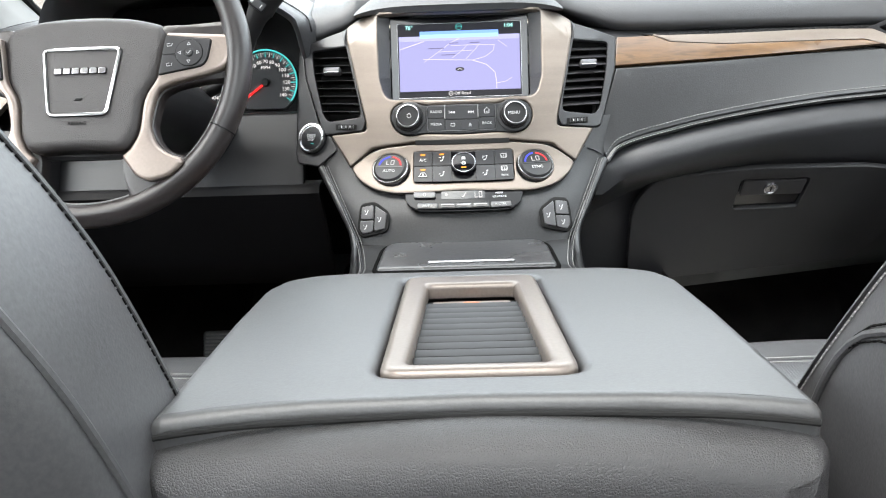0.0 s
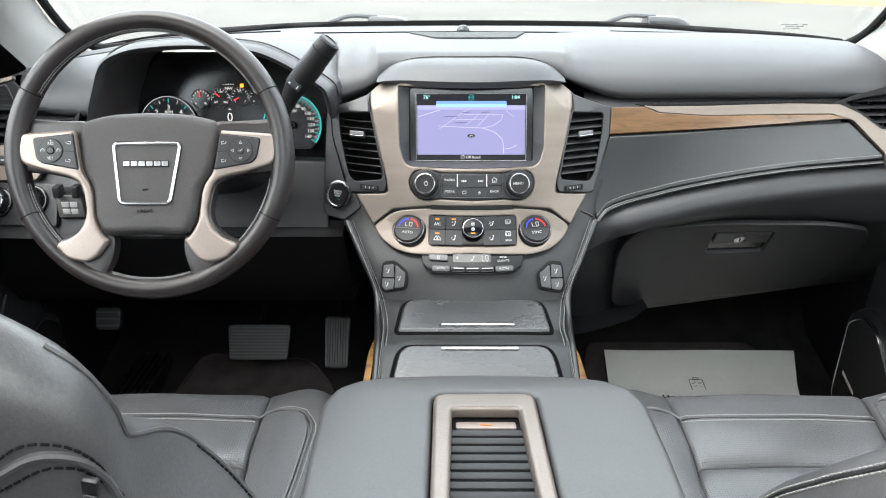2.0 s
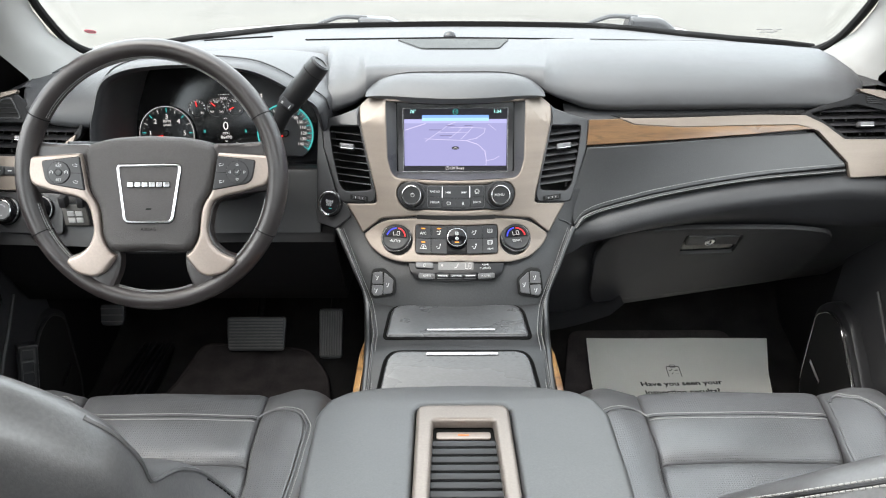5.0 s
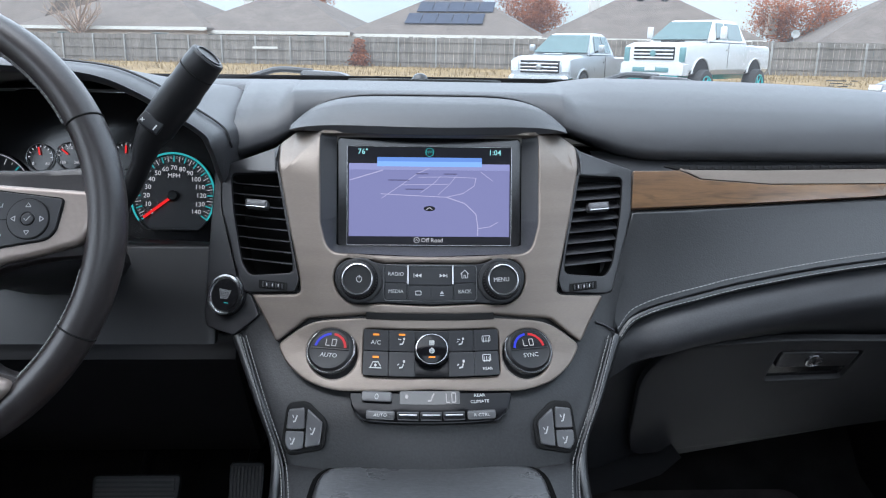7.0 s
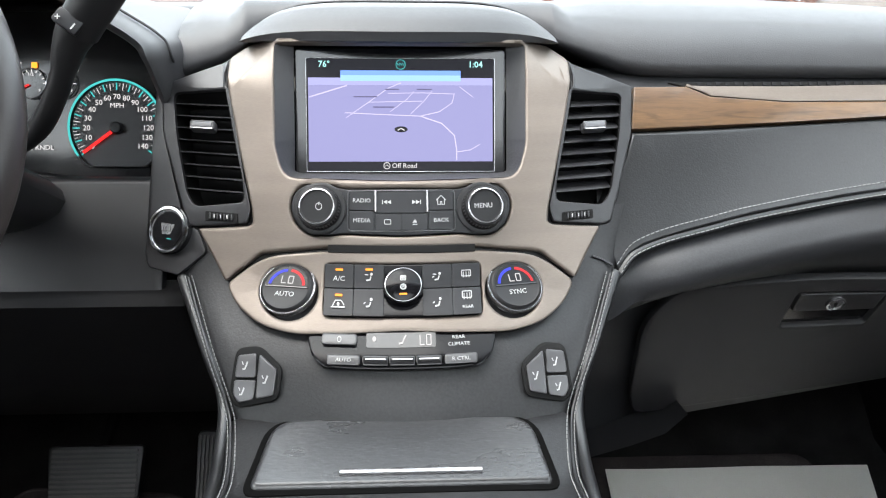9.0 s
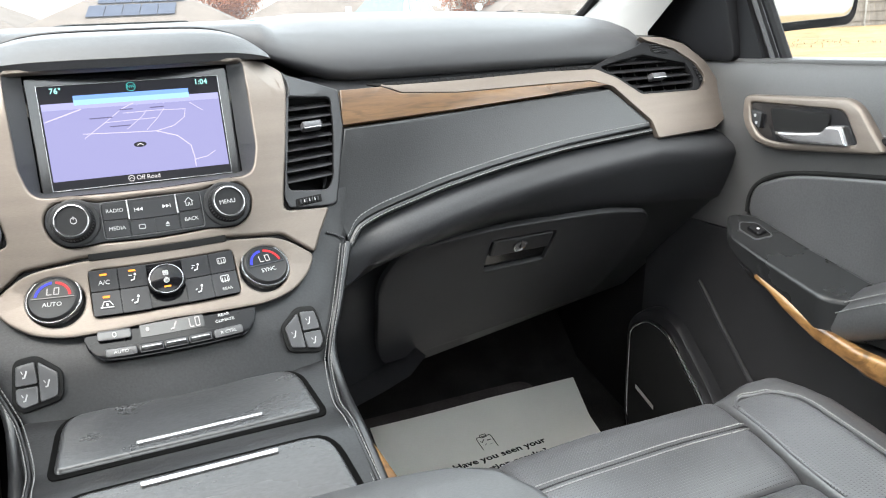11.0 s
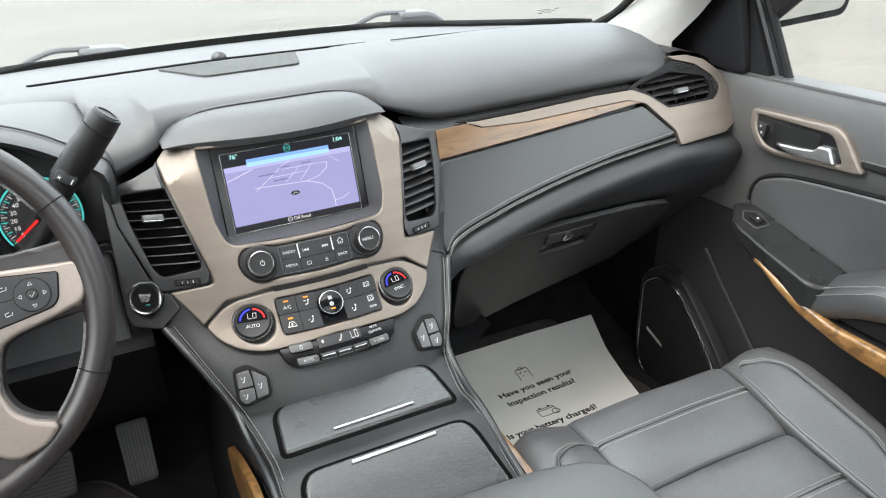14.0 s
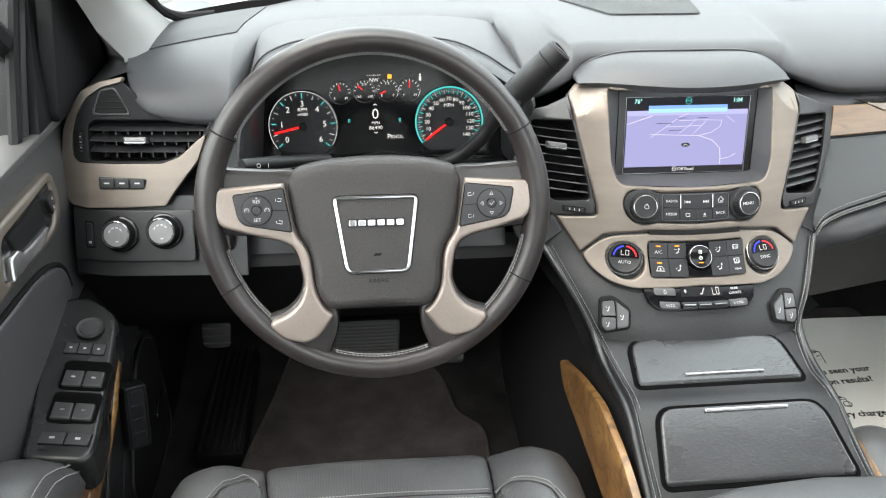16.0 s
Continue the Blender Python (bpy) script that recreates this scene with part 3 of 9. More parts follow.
part("light_sensor", lathe([(0.013, 0.0), (0.013, 0.004), (0.010, 0.010), (0.005, 0.013), (0.0, 0.0135)], pose(-0.006, 1.524, pad_top(0, 1.524)), 20), GLOSS, dash, "small black dome sensor")
def on_roll(x, y, d=0.0):
    rows = sorted(pad_profile(x)[1:12])
    return Vector((x, y, lerp(y, [p[0] for p in rows], [p[1] for p in rows]) + d))
part("corner_cover", relief(rounded([(-0.766, 1.500), (-0.762, 1.330), (-0.63, 1.341), (-0.602, 1.502)], 0.002, 2), (), 0.0018, 0.0006, on_roll, 0.012), COVERTRIM, dash, "grey plastic cover in the pad's corner")
part("seam", tube([on_pad(x, y, 0.0005) for x, y in [(0.27, 1.418), (0.31, 1.43), (0.5, 1.435), (0.68, 1.41)]], 0.0012, 6), BLACK, dash)

# rounded ends of the dashboard beside the pillars
for s in (-1, 1):
    end = [(0.72, 1.280, 1.278), (0.752, 1.262, 1.290), (0.772, 1.246, 1.296), (0.80, 1.230, 1.290), (0.828, 1.229, 1.277), (0.848, 1.222, 1.250), (0.858, 1.214, 1.225), (0.867, 1.202, 1.188), (0.864, 1.172, 1.135), (0.862, 1.16, 1.06), (0.86, 1.2, 0.98)]
    if s > 0:
        end = [(x - 0.012, y, z) for x, y, z in end]
    part("end_panel", loft([[(s * x, y + dy, z + 0.03 * dy) for x, y, z in end] for dy in (0.0, 0.05, 0.2, 0.40)], closed=False), BLACK, dash, "dark end panel beside the pillar", angle=60)

# brow over the display
def brow_ring(x):
    f = abs(x) / 0.152
    c = (1 - f ** 5)
    yf, ys = 1.106 + 0.054 * f ** 2.2, 1.186 + 0.012 * f ** 2
    zt, zb = 1.301 + 0.033 * c, 1.295 + 0.001 * f
    pts = [(ys, zt - 0.004), (ys, zt), (ys - 0.3 * (ys - yf), zt - 0.001 * c), (ys - 0.65 * (ys - yf), zt - 0.006 * c), (yf + 0.008, zb + 0.55 * (zt - zb)), (yf, zb + 0.3 * (zt - zb)), (yf + 0.003, zb + 0.08 * (zt - zb)), (yf + 0.02, zb), (ys + 0.02, zb), (ys + 0.03, zb + 0.002)]
    return [(x, y, z) for y, z in pts]


part("display_brow", loft([brow_ring(0.152 * math.sin(radians(a))) for a in range(-90, 91, 6)]), PAD, dash, "padded hood over the display", angle=50)
part("seam", tube([(0.150 * math.sin(radians(a)), 1.181 + 0.012 * abs(math.sin(radians(a))) ** 2, 1.3012 + 0.0338 * (1 - abs(math.sin(radians(a))) ** 5)) for a in range(-88, 89, 8)], 0.0013, 6), BLACK, dash)

# face of the dashboard on the passenger's side, with the lower roll
def front_profile(x):
    zs = stitch_z(x)
    pts = [(front(x, 1.275).y + 0.03, 1.272), (front(x, 1.262).y + 0.012, 1.262)]
    for f in (0.9, 0.6, 0.3, 0.05):
        z = zs + (1.258 - zs) * f
        pts.append((front(x, z).y + (0.05 if x > 0.64 and z > 1.19 else 0.006), z))
    y0 = front(x, zs).y
    zg = lerp(x, [0.19, 0.27, 0.44, 0.62, 0.70, 0.86], [0.985, 1.03, 1.066, 1.066, 1.058, 1.045])
    yg = glove(x, zg).y + 0.004
    out = 0.03 * min(1.0, max(0.0, (x - 0.2) / 0.06))
    pts += [(y0 + 0.010, zs - 0.004), (y0 - 0.3 * out, zs - 0.012), (y0 - 0.85 * out, zs - 0.024), (y0 - out, zs - 0.036), (y0 - 0.8 * out, zs - 0.050)]
    pts += [(0.45 * (y0 - 0.8 * out) + 0.55 * yg, 0.35 * (zs - 0.05) + 0.65 * (zg + 0.004)), (yg, zg), (yg + 0.012, zg - 0.006)]
    for f in (0.3, 0.6, 1.0):
        z = zg - 0.006 + (0.83 - zg) * f
        pts.append((glove(x, z).y + 0.014, z))
    return pts + [(1.5, 0.80)]


part("lower_pad", loft([[(x, y, z) for y, z in front_profile(x)] for x in [0.19, 0.2, 0.21, 0.225, 0.24] + [0.26 + 0.03 * i for i in range(20)] + [0.852]], closed=False), LOWPAD, dash, "black grained lower dashboard", angle=50)

insert = [(0.226, 1.2105), (0.377, 1.216), (0.519, 1.2225), (0.628, 1.226), (0.645, 1.212), (0.684, 1.176), (0.683, 1.169)] + STITCH[::-1][1:] + [(0.192, 1.118), (0.206, 1.16)]
part("leather_insert", relief(insert, (), 0.007, 0.003, front, 0.03), LEATHER, dash, "black leather insert with double grey stitching", angle=50)
seam = spline([(x, z + 0.004) for x, z in STITCH], 4)
part("piping", tube([front(p.x, p.y - 0.0075, 0.0045) for p in seam], 0.0036, 8), LEATHER, dash)
part("stitching", join(stitches([front(p.x, p.y + 0.003, 0.0075) for p in seam], 0.0052, 0.0036, 0.0006), stitches([front(p.x, p.y - 0.0085, 0.0083) for p in seam], 0.0052, 0.0036, 0.0006)), THREAD, dash, "grey double stitching")
part("seam", tube([stack(0.176, 1.108, 0.0005), stack(0.186, 1.104, 0.0005), stack(0.196, 1.098, 0.0005)], 0.0012, 6), BLACK, dash)

wood = [(0.225, 1.2125), (0.2305, 1.252), (0.285, 1.2525), (0.308, 1.2430), (0.39, 1.2375), (0.53, 1.2380), (0.595, 1.2375), (0.627, 1.2315), (0.519, 1.2245), (0.377, 1.218)]
part("wood_trim", relief(rounded(wood, 0.001, 3), (), 0.009, 0.0012, front, 0.04), BURLDASH, dash, "glossy brown burl wood strip")
metal = [(0.284, 1.2538), (0.304, 1.2528), (0.388, 1.2525), (0.53, 1.2545), (0.612, 1.2525), (0.645, 1.2385), (0.682, 1.2135), (0.790, 1.2115), (0.807, 1.220), (0.812, 1.232), (0.800, 1.250), (0.765, 1.273), (0.715, 1.287),
         (0.705, 1.293), (0.75, 1.290), (0.787, 1.279), (0.825, 1.250), (0.846, 1.212), (0.836, 1.168), (0.80, 1.1555), (0.690, 1.1525), (0.6865, 1.176), (0.634, 1.2275), (0.598, 1.2378), (0.53, 1.2383), (0.39, 1.2378), (0.309, 1.2433)]
part("metal_trim", relief(rounded(metal, [0.0005] + [0.004] * (len(metal) - 2) + [0.001], 3), (), 0.0095, 0.0014, front, 0.04), SILVER, dash, "champagne metal trim round the outer vent")
part("demister_grille", relief([(0.290, 1.2545), (0.61, 1.2555), (0.62, 1.262), (0.270, 1.2595)], (), 0.003, 0.001, front, 0.05, base=-0.004), INK, dash, "narrow dark air slot above the wood strip")
part("demister_grille", join(*[relief(rrect(0.302 + 0.010 * i, 1.2580 + 0.00005 * i, 0.0045, 0.004, 0.0004), (), 0.001, 0.0003, front, base=-0.0012) for i in range(31)]), DARK, dash)

# glovebox
gb = rounded([(0.268, 0.90), (0.262, 1.005), (0.295, 1.052), (0.44, 1.064), (0.61, 1.063), (0.695, 1.048), (0.715, 1.0), (0.715, 0.90), (0.70, 0.862), (0.28, 0.862)], [0.02, 0.03, 0.03, 0.03, 0.03, 0.04, 0.04, 0.03, 0.02, 0.02])
latch_hole = rrect(0.478, 1.018, 0.104, 0.052, 0.006)
box_door = part("glovebox_door", relief(gb, [latch_hole], 0.010, 0.004, glove, 0.05), LOWTRIM, dash, "closed black glovebox door")
part("latch_recess", relief(inset(latch_hole, 0.0005), (), 0.003, 0.001, glove, 0.05), GLOSS, box_door)
part("latch_handle", relief(rrect(0.478, 1.029, 0.098, 0.026, 0.004), (), 0.010, 0.003, glove, 0.05), BLACK, box_door, "black glovebox latch")
part("lock", lathe([(0.0105, 0.0), (0.0105, 0.0045), (0.0085, 0.0052), (0.0075, 0.0040), (0.0, 0.0040)], pose_on(glove, 0.473, 1.030, 0.009), 24), SATINMETAL, box_door, "round bright key lock")
part("keyhole", relief(rrect(0.473, 1.030, 0.0016, 0.006, 0.0004), (), 0.0045, 0.0004, glove, base=0.010), INK, box_door)

# centre stack: bezels
half_top = [(0, 1.300), (0.12, 1.297), (0.146, 1.291), (0.163, 1.279), (0.1585, 1.25), (0.147, 1.204), (0.133, 1.153), (0.1315, 1.1405), (0.136, 1.1375), (0.1845, 1.132), (0.1555, 1.092), (0.123, 1.1165), (0.068, 1.1235), (0, 1.1245)]
screen_hole = rounded(mirrored([(0, 1.294), (0.1165, 1.294), (0.1125, 1.206), (0.104, 1.1795), (0, 1.1785)]), [0, 0.006, 0.004, 0.022, 0, 0.022, 0.004, 0.006][:8], 5)
radio_half = [(0, 1.1725), (0.05, 1.1715), (0.064, 1.1755), (0.080, 1.1765), (0.094, 1.169), (0.0985, 1.156), (0.093, 1.141), (0.080, 1.1325), (0.064, 1.1325), (0.05, 1.1345), (0, 1.133)]
radio_hole = rounded(mirrored(radio_half), 0.006, 3)
bezel = part("stack_bezel", relief(rounded(mirrored(half_top), 0.004, 3), [screen_hole, radio_hole], 0.008, 0.003, stack, 0.012, steps=3), SILVER, dash, "brushed champagne metal centre stack")
low_half = [(0, 1.1215), (0.068, 1.1205), (0.12, 1.1145), (0.1535, 1.0905), (0.143, 1.078), (0.122, 1.067), (0.093, 1.0625), (0, 1.066)]
climate_hole = rrect(0.001, 1.0925, 0.134, 0.037, 0.006)
lower = part("climate_bezel", relief(rounded(mirrored(low_half), [0, 0.01, 0.03, 0.006, 0.02, 0.02, 0.02, 0, 0.02, 0.02, 0.02, 0.006, 0.03, 0.01], 5), [climate_hole, *[[(x + 0.0256 * math.cos(6.28318 * i / 32), 1.0893 + 0.0192 * math.sin(6.28318 * i / 32)) for i in range(32)] for x in (0.097, -0.097)]], 0.0085, 0.0022, stack, 0.012, steps=3), SILVER, dash, "champagne metal climate control bezel")
part("disc_slot", relief(rrect(0, 1.1225, 0.128, 0.006, 0.001), (), 0.0035, 0.0005, stack, 0.03, base=0.006), INK, dash, "thin dark disc slot")

# display in its recess
screen_rect = rrect(0, 1.233, 0.196, 0.118, 0.004)
wall_out = [stack(x, z, 0.006) for x, z in screen_hole]
wall_in = []
for x, z in screen_hole:
    q = display(max(-0.099, min(0.099, x)), max(1.172, min(1.2965, z)))
    wall_in.append(q)
panel = part("display_surround", loft([wall_out, wall_in], caps=False), PAD, dash, "deep black display recess")
part("display_glass", relief(screen_rect, (), 0.003, 0.0008, display, 0.05, base=-0.003), GLOSS, panel, "gloss black display border")
screen = part("screen", relief(rrect(0, 1.2315, 0.1745, 0.101, 0.001), (), 0.0012, 0.0, display, 0.05), MAPBLACK, dash, "lit navigation display showing a pale map")
part("screen_edge", relief(rrect(0, 1.2315, 0.1765, 0.103, 0.0015), [rrect(0, 1.2315, 0.1750, 0.1015, 0.001)], 0.0014, 0.0003, display, 0.06), SATINMETAL, panel)
lit = lambda name, pts, mat, b=0.0013: part(name, relief(pts, (), 0.0003, 0.0, display, 0.06, base=b), mat, screen)
lit("map_ground", [(-0.086, 1.1895), (0.086, 1.1895), (0.086, 1.265), (-0.086, 1.265)], MAPGROUND)
lit("map_haze", [(-0.086, 1.2585), (0.086, 1.2585), (0.086, 1.2650), (-0.086, 1.2650)], MAPHAZE, 0.0015)
lit("map_sky", [(-0.056, 1.262), (0.056, 1.262), (0.056, 1.2672), (-0.056, 1.2672)], MAPSKY, 0.0017)
lit("map_sky", [(-0.056, 1.2672), (0.056, 1.2672), (0.056, 1.2715), (-0.056, 1.2715)], MAPBLUE, 0.0017)
for pts, w in (([(-0.085, 1.2475), (-0.05, 1.258)], 0.0011), ([(-0.051, 1.229), (-0.03, 1.243), (-0.012, 1.2555), (0.0, 1.2605)], 0.0007), ([(-0.052, 1.2335), (-0.02, 1.232), (0.018, 1.2305), (0.036, 1.2345), (0.048, 1.2425), (0.050, 1.251)], 0.0008),
               ([(-0.012, 1.251), (0.02, 1.2515), (0.05, 1.2505)], 0.0006), ([(-0.010, 1.2345), (0.006, 1.246), (0.012, 1.2525)], 0.0006), ([(0.009, 1.2325), (0.022, 1.2445), (0.029, 1.253)], 0.0006), ([(-0.03, 1.243), (0.02, 1.244)], 0.0006),
               ([(0.018, 1.2305), (0.038, 1.224), (0.050, 1.213), (0.052, 1.200), (0.052, 1.1905)], 0.0011), ([(0.052, 1.198), (0.065, 1.200), (0.074, 1.205)], 0.0008), ([(0.055, 1.257), (0.068, 1.2475)], 0.0006)):
    part("map_road", line(pts, w, display, 0.0002, 0.0019), MAPROAD, screen)
part("position_arrow", relief(circle(0, 1.2185, 0.0062, 24, 0.0027), (), 0.0003, 0, display, base=0.0020), MAPBLACK, screen)
part("position_arrow", line([(-0.0032, 1.2175), (0, 1.2195), (0.0032, 1.2175)], 0.0009, display, 0.0003, 0.0024), WHITELIT, screen)
for x, z, w in ((-0.033, 1.2478, 0.022), (-0.016, 1.2385, 0.020), (-0.008, 1.2545, 0.013), (0.022, 1.2545, 0.014)):
    part("street_label", relief(rrect(x, z, w, 0.0011, 0.0003), (), 0.0003, 0, display, base=0.0022), MAPINK, screen)
part("temperature", words("76°", 0.0080, pose_on(display, -0.071, 1.277, 0.0015), 0.0002, weight=0.00006), TEALTEXT, screen)
part("clock", words("1:04", 0.0080, pose_on(display, 0.070, 1.277, 0.0015), 0.0002, weight=0.00006), TEALTEXT, screen)
part("compass", join(relief(circle(0, 1.277, 0.0046, 24), [circle(0, 1.277, 0.0040, 24)], 0.0003, 0, display, base=0.0014), words("NW", 0.0042, pose_on(display, 0, 1.277, 0.0015), 0.0002)), TEAL, screen)
part("caption", words("Off Road", 0.0064, pose_on(display, 0.003, 1.1855, 0.0015), 0.0002, weight=0.00006), WHITELIT, screen)
part("caption", line([(-0.0151, 1.1852), (-0.0135, 1.1864), (-0.0119, 1.1852)], 0.0006, display, 0.0003, 0.0014), WHITELIT, screen)
part("caption", relief(circle(-0.0135, 1.1857, 0.0032, 20), [circle(-0.0135, 1.1857, 0.0025, 20)], 0.0003, 0, display, base=0.0014), WHITELIT, screen)

# radio panel
radio = part("radio_panel", relief(inset(radio_hole, 0.0008), (), 0.007, 0.001, stack, 0.006), KEY, dash, "black radio control panel")
for x in (-0.071, 0.071):
    m = pose_on(stack, x, 1.1545, 0.007)
    knob = part("knob", lathe([(0.0232, 0.0), (0.0232, 0.0015), (0.0218, 0.0022), (0.0196, 0.0022), (0.0186, 0.0035), (0.0180, 0.0100), (0.0172, 0.0118), (0.0150, 0.0125), (0.0138, 0.0112), (0.0, 0.0112)], m, 44), GRIP, dash, "black radio knob with a bright ring")
    part("ring", lathe([(0.0158, 0.0090), (0.0157, 0.0127), (0.0146, 0.0131), (0.0138, 0.0090)], m, 44), SATINMETAL, knob)
    part("ribs", join(*[moved(box(-0.0006, 0.0172, 0.0035, 0.0006, 0.0186, 0.0095), m @ pose(0, 0, 0, 0, 0, 9 * i)) for i in range(40)]), BLACK, knob)
part("power_mark", join(relief(circle(-0.071, 1.1545, 0.0030, 20), [circle(-0.071, 1.1545, 0.0024, 20)], 0.0003, 0, stack, base=0.0184), moved(box(-0.0003, 0.001, 0, 0.0003, 0.0042, 0.0004), pose_on(stack, -0.071, 1.1545, 0.0184))), MARK, dash)
part("knob_label", words("MENU", 0.0060, pose_on(stack, 0.071, 1.1545, 0.0184), 0.0002), MARK, dash)
part("key_frame", relief(rrect(0, 1.1535, 0.094, 0.0335, 0.004), [rrect(0, 1.1535, 0.0925, 0.032, 0.0035)], 0.0088, 0.0004, stack, 0.006), KEYLINE, radio)
for x, z, w, h, t in ((-0.0345, 1.1615, 0.0205, 0.0145, "RADIO"), (-0.0345, 1.1455, 0.0205, 0.0145, "MEDIA"), (0.0345, 1.1615, 0.0205, 0.0145, ""), (0.0345, 1.1455, 0.0205, 0.0145, "◁BACK"), (0.0, 1.1605, 0.044, 0.0165, ""), (-0.011, 1.1445, 0.0215, 0.0125, ""), (0.0115, 1.1445, 0.0215, 0.0125, "")):
    key = part("key", relief(rrect(x, z, w + 0.0012, h + 0.0008, 0.0012), (), 0.0016, 0.0005, stack, 0.006, base=0.007), KEY, radio)
    if t:
        part("key_label", words(t.replace("◁", ""), 0.0052, pose_on(stack, x, z, 0.0094), 0.0002), MARK, key)
for x in (-0.0225, 0.0225):
    part("bright_bar", relief(rrect(x, 1.161, 0.0018, 0.0175, 0.0006), (), 0.0035, 0.0005, stack, base=0.007), SATINMETAL, radio)
def arrow_mark(x, z, s, way, b):
    return relief([(x - way * s, z - s), (x + way * s, z), (x - way * s, z + s)], (), 0.0003, 0, stack, base=b)
for x, way in ((-0.0125, -1), (0.0125, 1)):
    part("skip_mark", join(arrow_mark(x - 0.0016, 1.1605, 0.0017, way, 0.0094), arrow_mark(x + 0.0018, 1.1605, 0.0017, way, 0.0094), relief(rrect(x + way * 0.004, 1.1605, 0.0006, 0.0036, 0.0001), (), 0.0003, 0, stack, base=0.0094)), MARK, radio)
part("eject_mark", join(relief([(0.0095, 1.1438), (0.0135, 1.1438), (0.0115, 1.1466)], (), 0.0003, 0, stack, base=0.0094), relief(rrect(0.0115, 1.1424, 0.004, 0.0007, 0.0001), (), 0.0003, 0, stack, base=0.0094)), MARK, radio)
part("tune_mark", relief(rrect(-0.012, 1.1445, 0.006, 0.0042, 0.001), [rrect(-0.012, 1.1445, 0.0048, 0.003, 0.0008)], 0.0003, 0, stack, base=0.0094), MARK, radio)
part("home_mark", join(line([(0.0303, 1.1616), (0.0345, 1.1655), (0.0387, 1.1616)], 0.0007, stack, 0.0003, 0.0092), line([(0.0316, 1.1622), (0.0316, 1.1582), (0.0338, 1.1582), (0.0338, 1.1606), (0.0352, 1.1606), (0.0352, 1.1582), (0.0374, 1.1582), (0.0374, 1.1622)], 0.0007, stack, 0.0003, 0.0092)), MARK, radio)

# climate controls
def lit_lo(fn, cx, cz, h, w, d):
    """The two letters that the segment displays show, as thin strokes."""
    g = 0.62 * h
    low = [(cx - g - 0.25 * g, cz + h / 2), (cx - g - 0.25 * g, cz - h / 2), (cx - 0.25 * g, cz - h / 2)]
    ring = [(cx + 0.25 * g, cz - h / 2), (cx + 1.25 * g, cz - h / 2), (cx + 1.25 * g, cz + h / 2), (cx + 0.25 * g, cz + h / 2), (cx + 0.25 * g, cz - h / 2)]
    return join(*[line([p, q], w, fn, 0.0002, d) for path in (low, ring) for p, q in zip(path, path[1:])])


for x, t in ((-0.097, "AUTO"), (0.097, "SYNC")):
    m = pose_on(stack, x, 1.0893, 0.0)
    dial = part("temperature_dial", lathe([(0.0236, 0.0), (0.0236, 0.0088), (0.0229, 0.0098), (0.0222, 0.0108), (0.0208, 0.0118), (0.0192, 0.0112), (0.0, 0.0112)], m, 48), GRIP, dash, "round temperature dial with blue and red arc")
    part("ring", lathe([(0.0250, 0.003), (0.0250, 0.0090), (0.0245, 0.0096), (0.0238, 0.0088)], m, 48), SATINMETAL, dial)
    flat = lambda u, v, d=0.0, m=m: m @ Vector((u, v, 0.0113 + d))
    part("dial_face", relief([(0.0188 * math.cos(radians(a)), 0.0188 * math.sin(radians(a))) for a in range(0, 181, 6)], (), 0.0002, 0, flat), PANELBLACK, dial)
    arc = lambda a0, a1: [(0.0164 * math.cos(radians(a)), 0.0164 * math.sin(radians(a))) for a in range(a0, a1 + 1, 6)] + [(0.0140 * math.cos(radians(a)), 0.0140 * math.sin(radians(a))) for a in range(a1, a0 - 1, -6)]
    part("blue_arc", relief(arc(96, 174), (), 0.0003, 0, flat, base=0.0002), BLUE, dial)
    part("red_arc", relief(arc(6, 84), (), 0.0003, 0, flat, base=0.0002), RED, dial)
    part("divider", relief([(-0.0188, -0.0008), (0.0188, -0.0008), (0.0188, 0.0002), (-0.0188, 0.0002)], (), 0.0006, 0, flat), GLOSS, dial)
    part("digits", lit_lo(flat, 0, 0.0062, 0.0066, 0.0008, 0.0004), WHITELIT, dial)
    part("dial_label", words(t, 0.0062, m @ pose(0, -0.0072, 0.0114), 0.0002), MARK, dial)
climate = part("climate_panel", relief(inset(climate_hole, 0.0006), (), 0.010, 0.001, stack, 0.005), PANELBLACK, dash, "gloss black climate key panel")
for x, z, w, h in [(-0.0535, 1.1015, 0.024, 0.0165), (-0.0535, 1.0835, 0.024, 0.0165), (-0.028, 1.1015, 0.0245, 0.0165), (-0.028, 1.0835, 0.0245, 0.0165), (0.030, 1.1015, 0.0245, 0.0165), (0.030, 1.0835, 0.0245, 0.0165), (0.055, 1.1015, 0.0235, 0.0165), (0.055, 1.0835, 0.0235, 0.0165)]:
    part("key", relief(rrect(x, z, w + 0.0008, h + 0.0010, 0.0012), (), 0.0014, 0.0005, stack, 0.005, base=0.010), KEY, climate)
for x, z in ((-0.0535, 1.106), (-0.0535, 1.088), (-0.028, 1.1065)):
    part("lamp", relief(rrect(x, z, 0.0062, 0.0016, 0.0003), (), 0.0004, 0, stack, base=0.0118), AMBER, climate)
part("key_label", words("A/C", 0.0062, pose_on(stack, -0.0535, 1.0992, 0.0123), 0.0002), MARK, climate)
part("key_label", words("REAR", 0.0042, pose_on(stack, 0.0555, 1.0795, 0.0123), 0.0002), MARK, climate)
